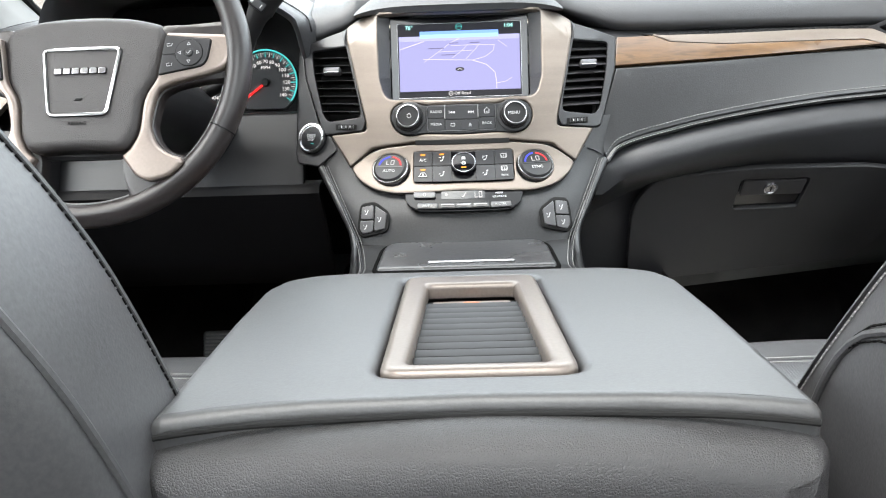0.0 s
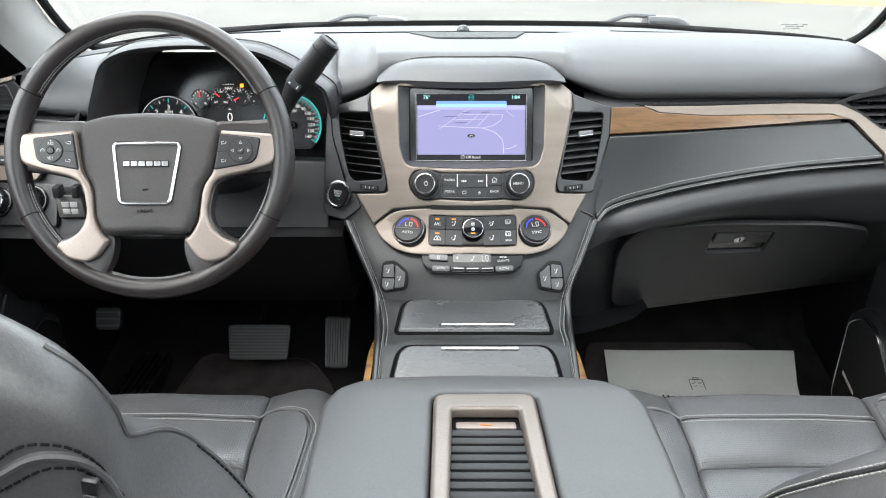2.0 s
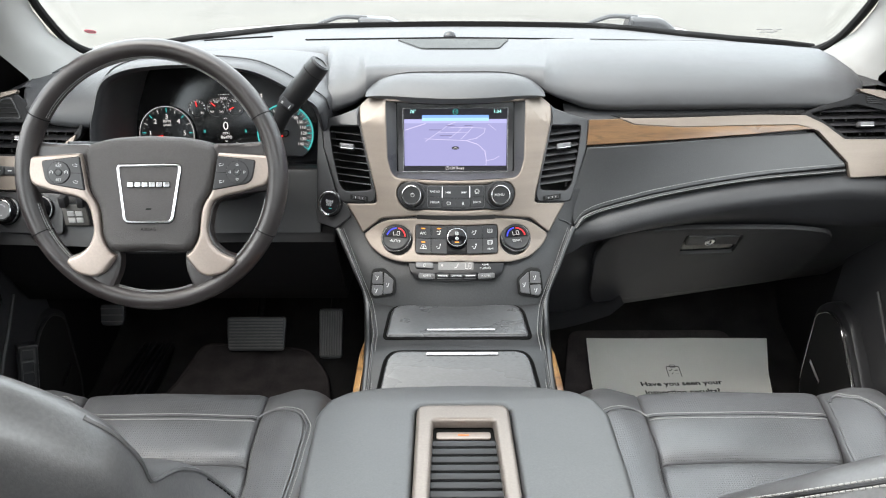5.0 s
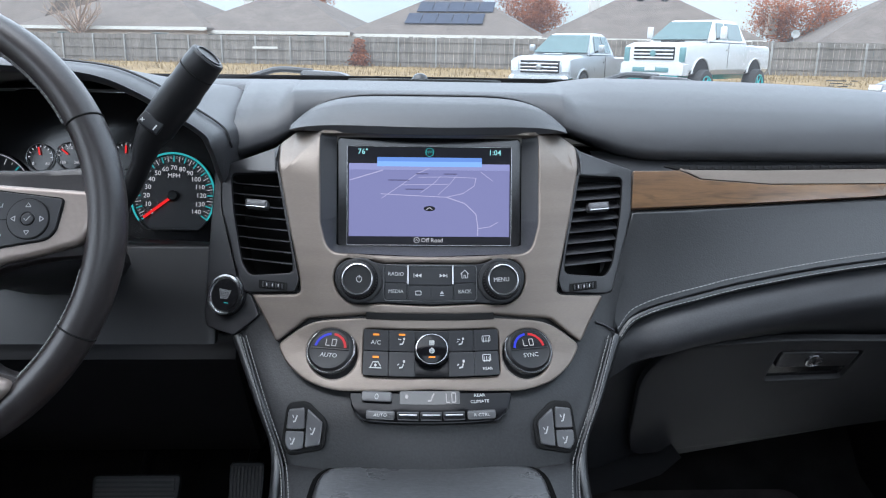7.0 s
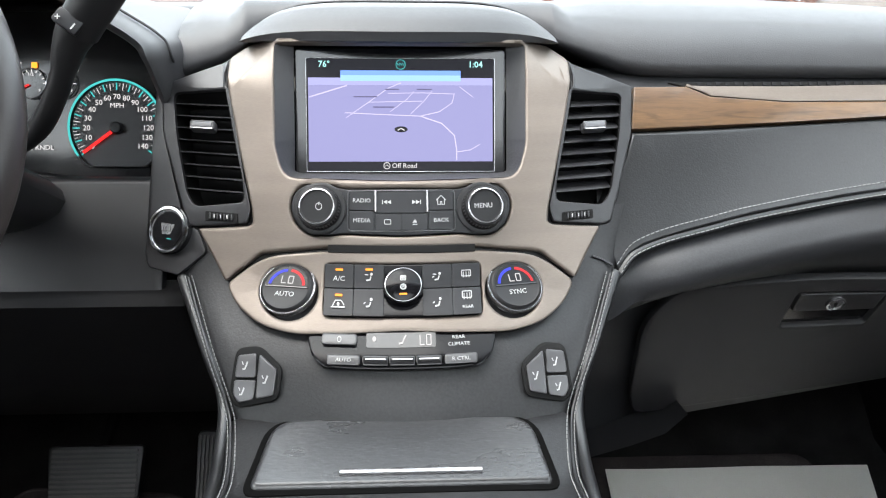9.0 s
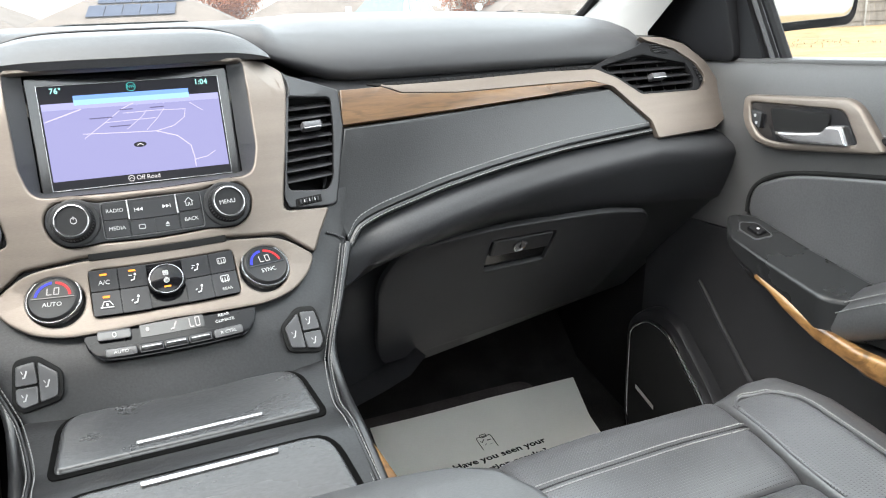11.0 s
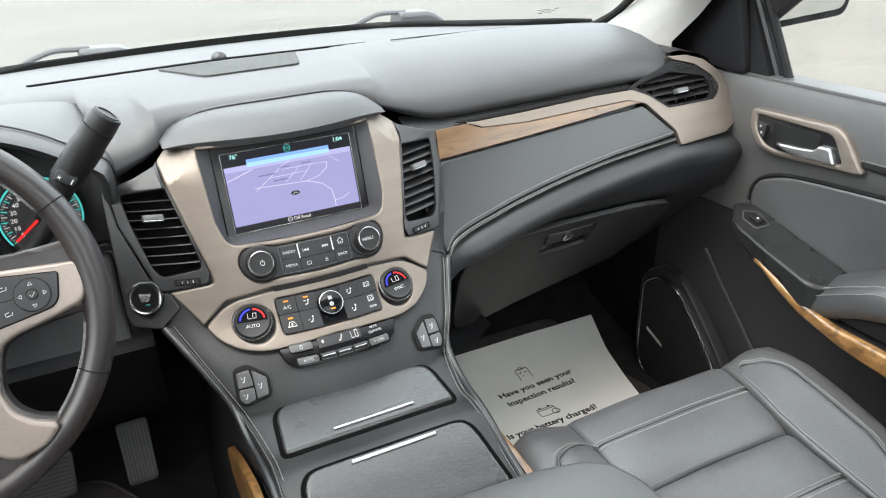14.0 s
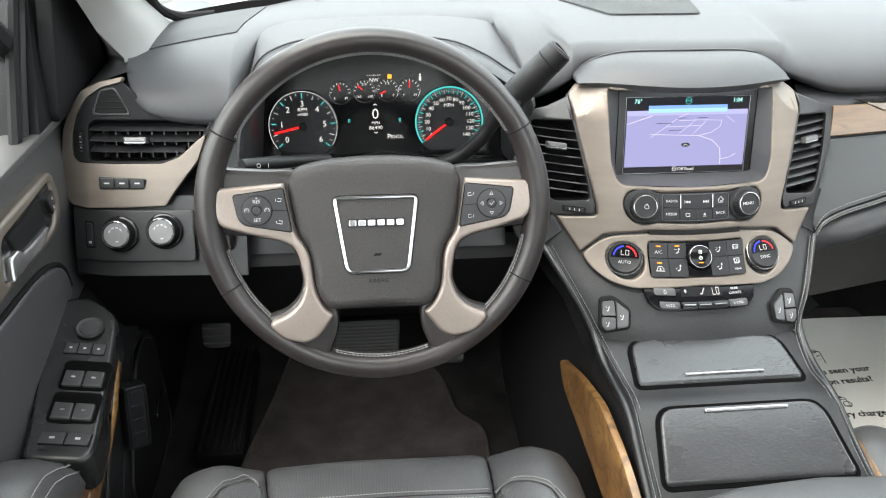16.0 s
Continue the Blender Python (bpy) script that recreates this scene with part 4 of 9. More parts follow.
def airflow(x, z, k):
    bits = [relief(circle(x + 0.0016, z + 0.0024, 0.0011, 12), (), 0.0003, 0, stack, base=0.0123), line([(x + 0.0012, z + 0.0008), (x + 0.0002, z - 0.0018), (x - 0.0028, z - 0.0022)], 0.0011, stack, 0.0003, 0.0123)]
    if k % 2 == 0:
        bits.append(line([(x - 0.0042, z + 0.0022), (x - 0.0012, z + 0.0018)], 0.0007, stack, 0.0003, 0.0123))
    if k > 0:
        bits.append(line([(x - 0.0048, z - 0.0004), (x - 0.0030, z + 0.0006)], 0.0007, stack, 0.0003, 0.0123))
    return join(*bits)
for k, (x, z) in enumerate(((-0.0275, 1.1005), (-0.0275, 1.083), (0.0305, 1.1005), (0.0305, 1.083))):
    part("airflow_mark", airflow(x, z, k), MARK, climate)
for z in (1.1015, 1.0865):
    part("demist_mark", join(relief(rrect(0.055, z + 0.001, 0.0085, 0.005, 0.0012), [rrect(0.055, z + 0.001, 0.0073, 0.0038, 0.001)], 0.0003, 0, stack, base=0.0123), *[line([(0.0525 + 0.0025 * i, z - 0.0022), (0.0525 + 0.0025 * i, z + 0.002)], 0.0006, stack, 0.0003, 0.012) for i in range(3)]), MARK, climate)
part("recirculation_mark", join(line([(-0.0585, 1.0805), (-0.056, 1.0845), (-0.051, 1.0845), (-0.0485, 1.0815)], 0.0008, stack, 0.0003, 0.0123), line([(-0.0595, 1.0803), (-0.0478, 1.0803)], 0.0008, stack, 0.0003, 0.0123), relief(circle(-0.0535, 1.0822, 0.0012, 12), (), 0.0003, 0, stack, base=0.0123)), MARK, climate)
m = pose_on(stack, 0.001, 1.0915, 0.0050)
fan = part("fan_dial", lathe([(0.0185, 0.0), (0.0185, 0.004), (0.0170, 0.006), (0.0165, 0.0125), (0.0152, 0.0135), (0.0, 0.0135)], m, 40), PANELBLACK, dash, "round black fan dial")
part("ring", lathe([(0.0156, 0.0118), (0.0156, 0.0138), (0.0149, 0.0141), (0.0144, 0.0130)], m, 40), SATINMETAL, fan)
part("lamp", moved(box(-0.0032, -0.0092, 0.0134, 0.0032, -0.0078, 0.0139), m), AMBER, fan)
part("power_mark", join(*[moved(lathe([(0.0027, 0.0), (0.0027, 0.0003), (0.0020, 0.0003), (0.0020, 0.0)], pose(0, -0.002, 0.0135), 16), m), moved(box(-0.0003, -0.002, 0.0135, 0.0003, 0.0014, 0.0139), m)]), MARK, fan)
part("fan_mark", join(*[moved(lathe([(0.0015, 0.0), (0.0015, 0.0003), (0.0010, 0.0003), (0.0010, 0.0)], m @ pose(0.0016 * math.cos(a * 1.5708 + 0.78), 0.0062 + 0.0016 * math.sin(a * 1.5708 + 0.78), 0.0135), 10), Matrix()) for a in range(4)]), MARK, fan)

# rear climate strip
strip_half = [(0, 1.0645), (0.079, 1.063), (0.074, 1.051), (0.062, 1.0435), (0, 1.0435)]
strip = part("rear_climate_panel", relief(rounded(mirrored(strip_half), 0.004, 4), (), 0.006, 0.0015, stack, 0.005), PANELBLACK, dash, "gloss black rear climate strip")
for x, z, w, h, t in ((-0.0515, 1.0610, 0.029, 0.0066, ""), (-0.0475, 1.0492, 0.027, 0.0062, "AUTO"), (0.0475, 1.0492, 0.027, 0.0062, "R CTRL")):
    key = part("key", relief(rrect(x, z, w, h, 0.0022), (), 0.0035, 0.0012, stack, 0.005, base=0.006), KEYGREY, strip)
    if t:
        part("key_label", words(t, 0.0046, pose_on(stack, x, z, 0.0097), 0.0002), MARK, key)
for i in range(3):
    part("toggle", relief(rrect(-0.0215 + 0.0215 * i, 1.0492, 0.0205, 0.0062, 0.0012), (), 0.0045, 0.001, stack, 0.005, base=0.006), GLOSS, strip)
    part("bright_bar", relief(rrect(-0.0215 + 0.0215 * i, 1.0500, 0.0165, 0.0010, 0.0004), (), 0.0008, 0.0003, stack, base=0.0105), SATINMETAL, strip)
    part("toggle_end", relief(rrect(-0.0313 + 0.0215 * i, 1.0496, 0.0016, 0.0040, 0.0006), (), 0.0052, 0.0005, stack, base=0.006), GLOSS, strip)
part("display_window", relief(rrect(-0.001, 1.0608, 0.057, 0.0085, 0.001), (), 0.0005, 0, stack, 0.005, base=0.0060), GLOSS, strip)
part("digits", lit_lo(stack, 0.019, 1.0608, 0.0058, 0.0008, 0.0067), WHITELIT, strip)
part("airflow_mark", line([(-0.003, 1.0588), (0.0, 1.0591), (0.0015, 1.0617), (0.0032, 1.0637)], 0.0012, stack, 0.0003, 0.0067), WHITELIT, strip)
part("lamp", relief(circle(-0.023, 1.0614, 0.0016, 12), (), 0.0003, 0, stack, base=0.0067), WHITELIT, strip)
part("key_label", join(words("REAR", 0.0046, pose_on(stack, 0.0465, 1.0616, 0.0062), 0.0002), words("CLIMATE", 0.0046, pose_on(stack, 0.0465, 1.0577, 0.0062), 0.0002)), MARK, strip)
part("power_mark", relief(circle(-0.0515, 1.0610, 0.0018, 14), [circle(-0.0515, 1.0610, 0.0013, 14)], 0.0003, 0, stack, base=0.0097), MARK, strip)

# seat heating keys
for s in (-1, 1):
    fn = lambda u, v, d=0.0, s=s: stack(s * u, v, d)
    grow = lambda pts: [(0.1195 + 1.10 * (u - 0.1195), 1.0335 + 1.10 * (v - 1.0335)) for u, v in pts]
    out = grow([(0.134, 1.048), (0.118, 1.0505), (0.1015, 1.041), (0.1035, 1.0235), (0.131, 1.0165), (0.137, 1.022)])
    pod = part("seat_heating_panel", relief(rounded([(0.1195 + 1.13 * (u - 0.1195), 1.0335 + 1.13 * (v - 1.0335)) for u, v in out], 0.006, 5), (), 0.004, 0.0015, fn, 0.006), INK, dash, "three-part seat heating key group")
    for k in ([(0.1335, 1.0462), (0.1195, 1.0485), (0.1185, 1.0345), (0.1350, 1.0330)], [(0.1350, 1.0315), (0.1185, 1.0328), (0.1195, 1.0210), (0.1310, 1.0180), (0.1355, 1.0225)], [(0.1170, 1.0482), (0.1030, 1.0402), (0.1048, 1.0248), (0.1180, 1.0215)]):
        k = grow(k)
        part("key", relief(rounded(k, 0.002, 3), (), 0.0028, 0.001, fn, 0.006, base=0.004), KEYLIT, pod)
        c = [sum(p[i] for p in k) / len(k) for i in (0, 1)]
        part("seat_mark", join(line([(c[0] - s * 0.0026, c[1] - 0.0022), (c[0] - s * 0.0008, c[1] - 0.0020), (c[0] + s * 0.0012, c[1] + 0.0028)], 0.0012, fn, 0.0003, 0.0069), line([(c[0] - s * 0.0034, c[1] + 0.0026), (c[0] - s * 0.0022, c[1] + 0.0006)], 0.0007, fn, 0.0003, 0.0069)), MARK, pod)


# air vents
def span(poly, v):
    hits = []
    for (x0, y0), (x1, y1) in zip(poly, poly[1:] + poly[:1]):
        if (y0 - v) * (y1 - v) < 0:
            hits.append(x0 + (x1 - x0) * (v - y0) / (y1 - y0))
    return (min(hits), max(hits)) if len(hits) > 1 else None


def air_vent(outline, hole, fn, levels, tab, label, depth=0.006, uprights=0, thumb=None, surround=BLACK, droop=False):
    """An air vent: a frame, level slats set into its opening, a sliding tab and a thumb wheel."""
    v = part("air_vent", relief(outline, [hole], depth, 0.002, fn, 0.03), surround, dash, label)
    duct = loft([[fn(x, z, 0.001) for x, z in inset(hole, -0.0005)], [fn(x, z, -0.035) for x, z in inset(hole, 0.004)]], caps=False)
    duct.faces.new([duct.verts[i] for i in range(len(duct.verts) // 2, len(duct.verts))] if duct.verts.ensure_lookup_table() is None else [])
    part("duct", duct, INK, v)
    for z in levels:
        sp = span(hole, z)
        if not sp:
            continue
        a, b = sp
        rows = []
        for i in range(7):
            x = a + (b - a) * i / 6
            p = fn(x, z, 0.0)
            rows.append([p + Vector((0, dy, dz)) for dy, dz in (((0.0, -0.0009), (-0.0020, 0.0), (0.0, 0.0009), (0.012, -0.0034), (0.022, -0.0062), (0.012, -0.0046)) if droop else ((0.0, -0.0012), (-0.0025, 0.0), (0.0, 0.0013), (0.012, 0.0035), (0.022, 0.0030), (0.012, -0.0008)))])
        part("slat", loft(rows), SATIN if droop else BLACK, v)
    for x in range(uprights):
        lo = [p[0] for p in hole]
        u = min(lo) + (max(lo) - min(lo)) * (x + 1) / (uprights + 1)
        zz = [p[1] for p in hole]
        part("upright", loft([[fn(u + e, z, dd) for e, dd in ((-0.001, -0.012), (0.001, -0.012), (0.001, -0.03), (-0.001, -0.03))] for z in (min(zz) + 0.006, max(zz) - 0.006)]), BLACK, v)
    u, z, w = tab
    part("tab", relief(rrect(u, z, w, 0.0085, 0.0025), (), 0.012, 0.003, fn, base=-0.001), TAB, v, "sliding vent tab")
    part("tab_edge", relief(rrect(u, z - 0.0032, w * 0.86, 0.0010, 0.0003), (), 0.0008, 0.0003, fn, base=0.011), CHROME, v)
    if thumb:
        u, z, w, h = thumb
        tall = h > w
        part("thumb_recess", relief(rrect(u, z, w, h, 0.001), (), 0.0008, 0.0, fn, base=depth), INK, v)
        part("thumb_wheel", join(*[relief(rrect(u, z + h * (i - 3) / 9, w * 0.62, h * 0.07, 0.0002) if tall else rrect(u + w * (i - 3) / 9, z, w * 0.07, h * 0.62, 0.0002), (), 0.003, 0.0006, fn, base=depth) for i in range(7)]), BLACK, v)
        part("wheel_mark", join(*[relief(rrect(u, z + h * k, w * 0.35, 0.0012, 0.0001) if tall else rrect(u + w * k, z, 0.0011, h * 0.35, 0.0001), (), 0.0006, 0, fn, base=depth + 0.003) for k in (-0.2, 0.0, 0.2)]), MARK, v)
    return v


for s in (-1, 1):
    fn = lambda u, v, d=0.0, s=s: stack(s * u, v, d)
    pod = rounded([(0.1625, 1.281), (0.166, 1.276), (0.2285, 1.2545), (0.2245, 1.212), (0.196, 1.134), (0.186, 1.1335), (0.1375, 1.1395), (0.1335, 1.152), (0.1475, 1.204), (0.159, 1.25)], 0.003, 2)
    hole = rounded([(0.1605, 1.2525), (0.2150, 1.2475), (0.2105, 1.214), (0.197, 1.161), (0.188, 1.1505), (0.1405, 1.1575), (0.1435, 1.181)], [0.004, 0.006, 0.01, 0.01, 0.006, 0.006, 0.01], 4)
    air_vent(pod, hole, fn, [1.2395 - 0.0105 * i for i in range(8)], (0.183, 1.2195, 0.0255), "tall black centre air vent with level slats", thumb=(0.1615, 1.1432, 0.031, 0.0078), droop=s < 0)

left_metal = [(-0.768, 1.295), (-0.80, 1.289), (-0.827, 1.277), (-0.847, 1.251), (-0.858, 1.226), (-0.865, 1.188), (-0.864, 1.152), (-0.853, 1.136), (-0.83, 1.134), (-0.720, 1.1375), (-0.711, 1.151), (-0.674, 1.193), (-0.660, 1.226), (-0.672, 1.219), (-0.698, 1.198), (-0.722, 1.1895), (-0.838, 1.189), (-0.845, 1.196), (-0.845, 1.222), (-0.837, 1.246), (-0.821, 1.268), (-0.80, 1.281), (-0.770, 1.2885)]
part("metal_trim", relief(rounded(left_metal, 0.004, 3), (), 0.0095, 0.0014, front, 0.04), SILVER, dash, "champagne metal trim round the outer vent")
air_vent(rounded([(-0.846, 1.188), (-0.70, 1.188), (-0.655, 1.222), (-0.645, 1.264), (-0.74, 1.264), (-0.772, 1.289), (-0.80, 1.282), (-0.822, 1.268), (-0.838, 1.246), (-0.846, 1.222)], 0.003, 3), rounded([(-0.822, 1.1925), (-0.714, 1.1925), (-0.672, 1.216), (-0.655, 1.2425), (-0.812, 1.2425), (-0.821, 1.236)], [0.006, 0.02, 0.006, 0.006, 0.006, 0.004], 4), front, [1.2045, 1.2175, 1.2305], (-0.757, 1.2180, 0.032), "wide outer air vent with three slats", uprights=9, thumb=(-0.832, 1.214, 0.0075, 0.032), surround=DARK)
part("corner_vent", relief(rounded([(-0.811, 1.2505), (-0.764, 1.2505), (-0.782, 1.280), (-0.80, 1.277)], 0.005, 4), (), 0.0066, 0.001, front, 0.04), INK, dash, "small triangular side-glass vent")
part("corner_vent", join(*[relief(rrect(-0.788 + 0.0005 * i, 1.2575 + 0.0075 * i, 0.038 - 0.008 * i, 0.0016, 0.0004), (), 0.0080, 0.0005, front) for i in range(3)]), DARK, dash)
part("corner_vent_frame", relief(rounded([(-0.815, 1.2480), (-0.760, 1.2480), (-0.780, 1.2830), (-0.802, 1.2795)], 0.006, 4), [rounded([(-0.811, 1.2505), (-0.764, 1.2505), (-0.782, 1.280), (-0.80, 1.277)], 0.005, 4)], 0.0080, 0.001, front, 0.04), BLACK, dash)
air_vent(rounded([(0.602, 1.2545), (0.645, 1.237), (0.682, 1.212), (0.792, 1.210), (0.813, 1.228), (0.80, 1.251), (0.765, 1.273), (0.715, 1.287), (0.69, 1.278), (0.64, 1.267)], 0.002, 3), rounded([(0.624, 1.2555), (0.655, 1.2385), (0.687, 1.2175), (0.784, 1.2160), (0.792, 1.230), (0.784, 1.2515), (0.706, 1.2685), (0.66, 1.2625)], 0.004, 4), front, [1.2255, 1.2365, 1.2475, 1.2585], (0.722, 1.2365, 0.028), "wide outer air vent with four slats", uprights=6, surround=DARK)
part("corner_vent", relief(rounded([(0.722, 1.2715), (0.757, 1.2655), (0.745, 1.2765), (0.722, 1.2825)], 0.003, 4), (), 0.0066, 0.001, front, 0.04), INK, dash, "small triangular side-glass vent")
part("corner_vent", join(*[relief(rrect(0.739 - 0.003 * i, 1.2705 + 0.0032 * i, 0.026 - 0.004 * i, 0.0014, 0.0004), (), 0.0085, 0.0005, front) for i in range(4)]), BLACK, dash)
part("thumb_wheel", join(*[relief(rrect(0.8025 - 0.0012 * i, 1.226 + 0.0045 * i, 0.005, 0.0022, 0.0004), (), 0.009, 0.0005, front) for i in range(5)]), BLACK, dash)

# panel between cluster and stack, with the start button
side_panel = [(-0.2245, 1.262), (-0.236, 1.25), (-0.240, 1.105), (-0.236, 1.094), (-0.203, 1.091), (-0.176, 1.112), (-0.185, 1.13), (-0.199, 1.134), (-0.2255, 1.212), (-0.2295, 1.253)]
def beside(x, z, d=0.0):
    p = stack(x, max(z, 1.05), d)
    p.y, p.z = p.y + 0.004, z + 0.41 * d
    return p
part("cluster_side_panel", relief(rounded(side_panel, 0.003, 2), (), 0.006, 0.002, beside, 0.02), BLACK, dash)
m = pose_on(beside, -0.211, 1.1265, 0.004)
start = part("start_button", lathe([(0.0225, 0.0), (0.0225, 0.007), (0.0205, 0.009), (0.0175, 0.007), (0.0165, 0.0085), (0.0, 0.0085)], m, 40), GLOSS, dash, "round black engine start button with bright ring")
part("ring", lathe([(0.0218, 0.0075), (0.0214, 0.0100), (0.0192, 0.0102), (0.0186, 0.0080)], m, 40), CHROME, start)
part("key_label", join(words("ENGINE", 0.0042, m @ pose(0, 0.004, 0.0086), 0.0002), words("START", 0.0046, m @ pose(0, 0.0006, 0.0086), 0.0002), words("STOP", 0.0042, m @ pose(0, -0.003, 0.0086), 0.0002)), MARK, start)
part("lamp", moved(box(0.001, -0.0085, 0.0085, 0.006, -0.0078, 0.0089), m), TEAL, start)

# instrument cluster: hood, face and dials
arch = [(-0.615, 1.150), (-0.606, 1.241), (-0.590, 1.291), (-0.569, 1.334), (-0.53, 1.354), (-0.48, 1.361), (-0.43, 1.363), (-0.375, 1.360), (-0.329, 1.3535), (-0.2905, 1.3375), (-0.2615, 1.3195), (-0.232, 1.3005), (-0.2225, 1.286), (-0.2215, 1.25), (-0.2215, 1.150)]
def arch_ring(y, grow=0.0, zdrop=0.0, flat=0.0):
    out = []
    for p in spline([Vector((x, z, 0)) for x, z in arch], 5):
        x, z = p.x, p.y
        cx = -0.431
        x = cx + (x - cx) * (1 + grow / 0.19)
        z = 1.24 + (z - 1.24) * (1 + grow / 0.13)
        zt = pad_top(x, min(y, 1.6)) - 0.004
        z = z + (min(z, zt) - z) * flat - zdrop
        back = min(0.12, max(0.0, 1.284 - z)) * (1.0 if x > cx else 0.0)
        out.append((x, min(1.44, y + back), z))
    return out
part("cluster_hood", loft([arch_ring(1.295, -0.016, 0.004), arch_ring(1.2, -0.012, 0.001), arch_ring(1.125, -0.010), arch_ring(1.112, -0.006), arch_ring(1.108, -0.001), arch_ring(1.116, 0.003), arch_ring(1.16, 0.007, 0.001), arch_ring(1.23, 0.012, 0.004, 0.25), arch_ring(1.32, 0.02, 0.006, 0.7), arch_ring(1.44, 0.03, 0.006, 1.0)], closed=False), PAD, dash, "padded hood over the instrument cluster", angle=60)
part("seam", tube(arch_ring(1.150, 0.0075, 0.0)[8:-8], 0.0014, 6), BLACK, dash)
cluster = part("instrument_panel", relief(rounded([(-0.62, 1.13), (-0.226, 1.13), (-0.228, 1.27), (-0.25, 1.30), (-0.31, 1.335), (-0.55, 1.335), (-0.59, 1.315), (-0.616, 1.27)], 0.01, 3), (), 0.004, 0.001, dials, 0.08, base=-0.006), GLOSS, dash, "lit instrument cluster with round dials")
part("cluster_base", relief(rounded([(-0.60, 1.13), (-0.230, 1.13), (-0.230, 1.158), (-0.36, 1.163), (-0.43, 1.172), (-0.50, 1.163), (-0.60, 1.158)], 0.01, 4), (), 0.03, 0.01, dials, 0.05), BLACK, dash)


def big_dial(cx, cz, r, numbers, a0, a1, needle, caption, ticks, rim, mat):
    cut = lambda k: [(x, max(z, cz - k * 0.80)) for x, z in circle(cx, cz, k, 60)]
    d = part("dial", relief(cut(r), [cut(r * 0.955)], 0.006, 0.0015, dials), rim, cluster, "round dial with a red needle")
    part("dial_arc", line([(cx - r * 0.975 * math.cos(radians(a)), cz + r * 0.975 * math.sin(radians(a))) for a in range(a0, a1 + 1, 6)], r * (0.045 if mat is TEAL else 0.014), dials, 0.0004, 0.0062), mat, d)
    part("dial_face", relief(cut(r * 0.955), (), 0.0015, 0, dials), DIALFACE, d)
    at = lambda f, k: (cx - r * k * math.cos(radians(a0 + (a1 - a0) * f)), cz + r * k * math.sin(radians(a0 + (a1 - a0) * f)))
    part("tick_marks", join(*[line([at(i / ticks, 0.92), at(i / ticks, 0.78 if i % 2 == 0 else 0.85)], 0.0007 if i % 2 == 0 else 0.0004, dials, 0.0003, 0.0017) for i in range(ticks + 1) if i % 4]), WHITELIT, d)
    part("tick_marks", join(*[line([at(i / ticks, 0.93), at(i / ticks, 0.78)], 0.0013, dials, 0.0003, 0.0017) for i in range(0, ticks + 1, 4)]), TEAL, d)
    part("numerals", join(*[words(t, 0.0125 if len(numbers) < 9 else 0.0084, pose_on(dials, *at(i / (len(numbers) - 1), 0.62 if len(numbers) < 9 else 0.64), 0.0017), 0.0002) for i, t in enumerate(numbers)]), WHITELIT, d)
    nx, nz = at(needle, 0.86)
    part("needle", line([(cx, cz), (nx, nz)], 0.0030, dials, 0.0016, 0.004), NEEDLE, d)
    part("needle_cap", lathe([(0.0068, 0.0), (0.0066, 0.0045), (0.005, 0.006), (0, 0.0062)], pose_on(dials, cx, cz, 0.003), 24), KEY, d)
    for k, t in enumerate(caption):
        part("caption", words(t, 0.0078 - 0.0016 * k, pose_on(dials, cx, cz + r * 0.46 - 0.0066 * k, 0.0017), 0.0002), WHITELIT, d)


big_dial(-0.534, 1.212, 0.0505, list("0123456"), -38, 218, 0.10, ["RPM", "x1000"], 24, BLACK, WHITELIT)
big_dial(-0.319, 1.214, 0.0510, [str(10 * i) for i in range(15)], -36, 216, 0.0, ["MPH"], 56, BLACK, TEAL)
for cx, cz, txt, na in ((-0.478, 1.2575, ("0", "80"), 100), (-0.443, 1.2595, ("160", "260"), 140), (-0.409, 1.2605, ("E", "F"), 205), (-0.377, 1.2605, ("9", "19"), 88)):
    d = part("small_dial", relief(circle(cx, cz, 0.0162, 36), [circle(cx, cz, 0.0154, 36)], 0.003, 0.0004, dials), CHROME, cluster, "small round gauge")
    part("tick_marks", join(*[line([(cx + 0.0145 * math.cos(radians(a)), cz + 0.0145 * math.sin(radians(a))), (cx + 0.012 * math.cos(radians(a)), cz + 0.012 * math.sin(radians(a)))], 0.0009, dials, 0.0003, 0.0002) for a in range(0, 181, 22)]), WHITELIT, d)
    part("numerals", join(*[words(t, 0.0052, pose_on(dials, cx + 0.0085 * k, cz - 0.0075, 0.0004), 0.0002) for t, k in zip(txt, (-1, 1))]), WHITELIT, d)
    part("needle", line([(cx + 0.003 * math.cos(radians(na)), cz + 0.003 * math.sin(radians(na))), (cx + 0.0125 * math.cos(radians(na)), cz + 0.0125 * math.sin(radians(na)))], 0.0016, dials, 0.0008, 0.0004), NEEDLE, d)
info = lambda t, size, x, z, mat=WHITELIT: part("readout", words(t, size, pose_on(dials, x, z, 0.0004), 0.0002), mat, cluster)
info("0", 0.0225, -0.428, 1.2265)
info("MPH", 0.0064, -0.428, 1.2140)
info("86490", 0.0084, -0.428, 1.2072)
info("P", 0.0105, -0.409, 1.1942)
info("RNDL", 0.0078, -0.397, 1.1937)
info("NW", 0.0078, -0.4285, 1.2745)
info("210", 0.0052, -0.443, 1.2690)
info("1/2", 0.0052, -0.4095, 1.2700)
part("compass_marks", join(*[relief(rrect(-0.4375 + 0.0030 * i, 1.2815, 0.0010, 0.0012 + 0.0012 * (i == 3), 0.0002), (), 0.0004, 0, dials) for i in range(7)]), WHITELIT, cluster)
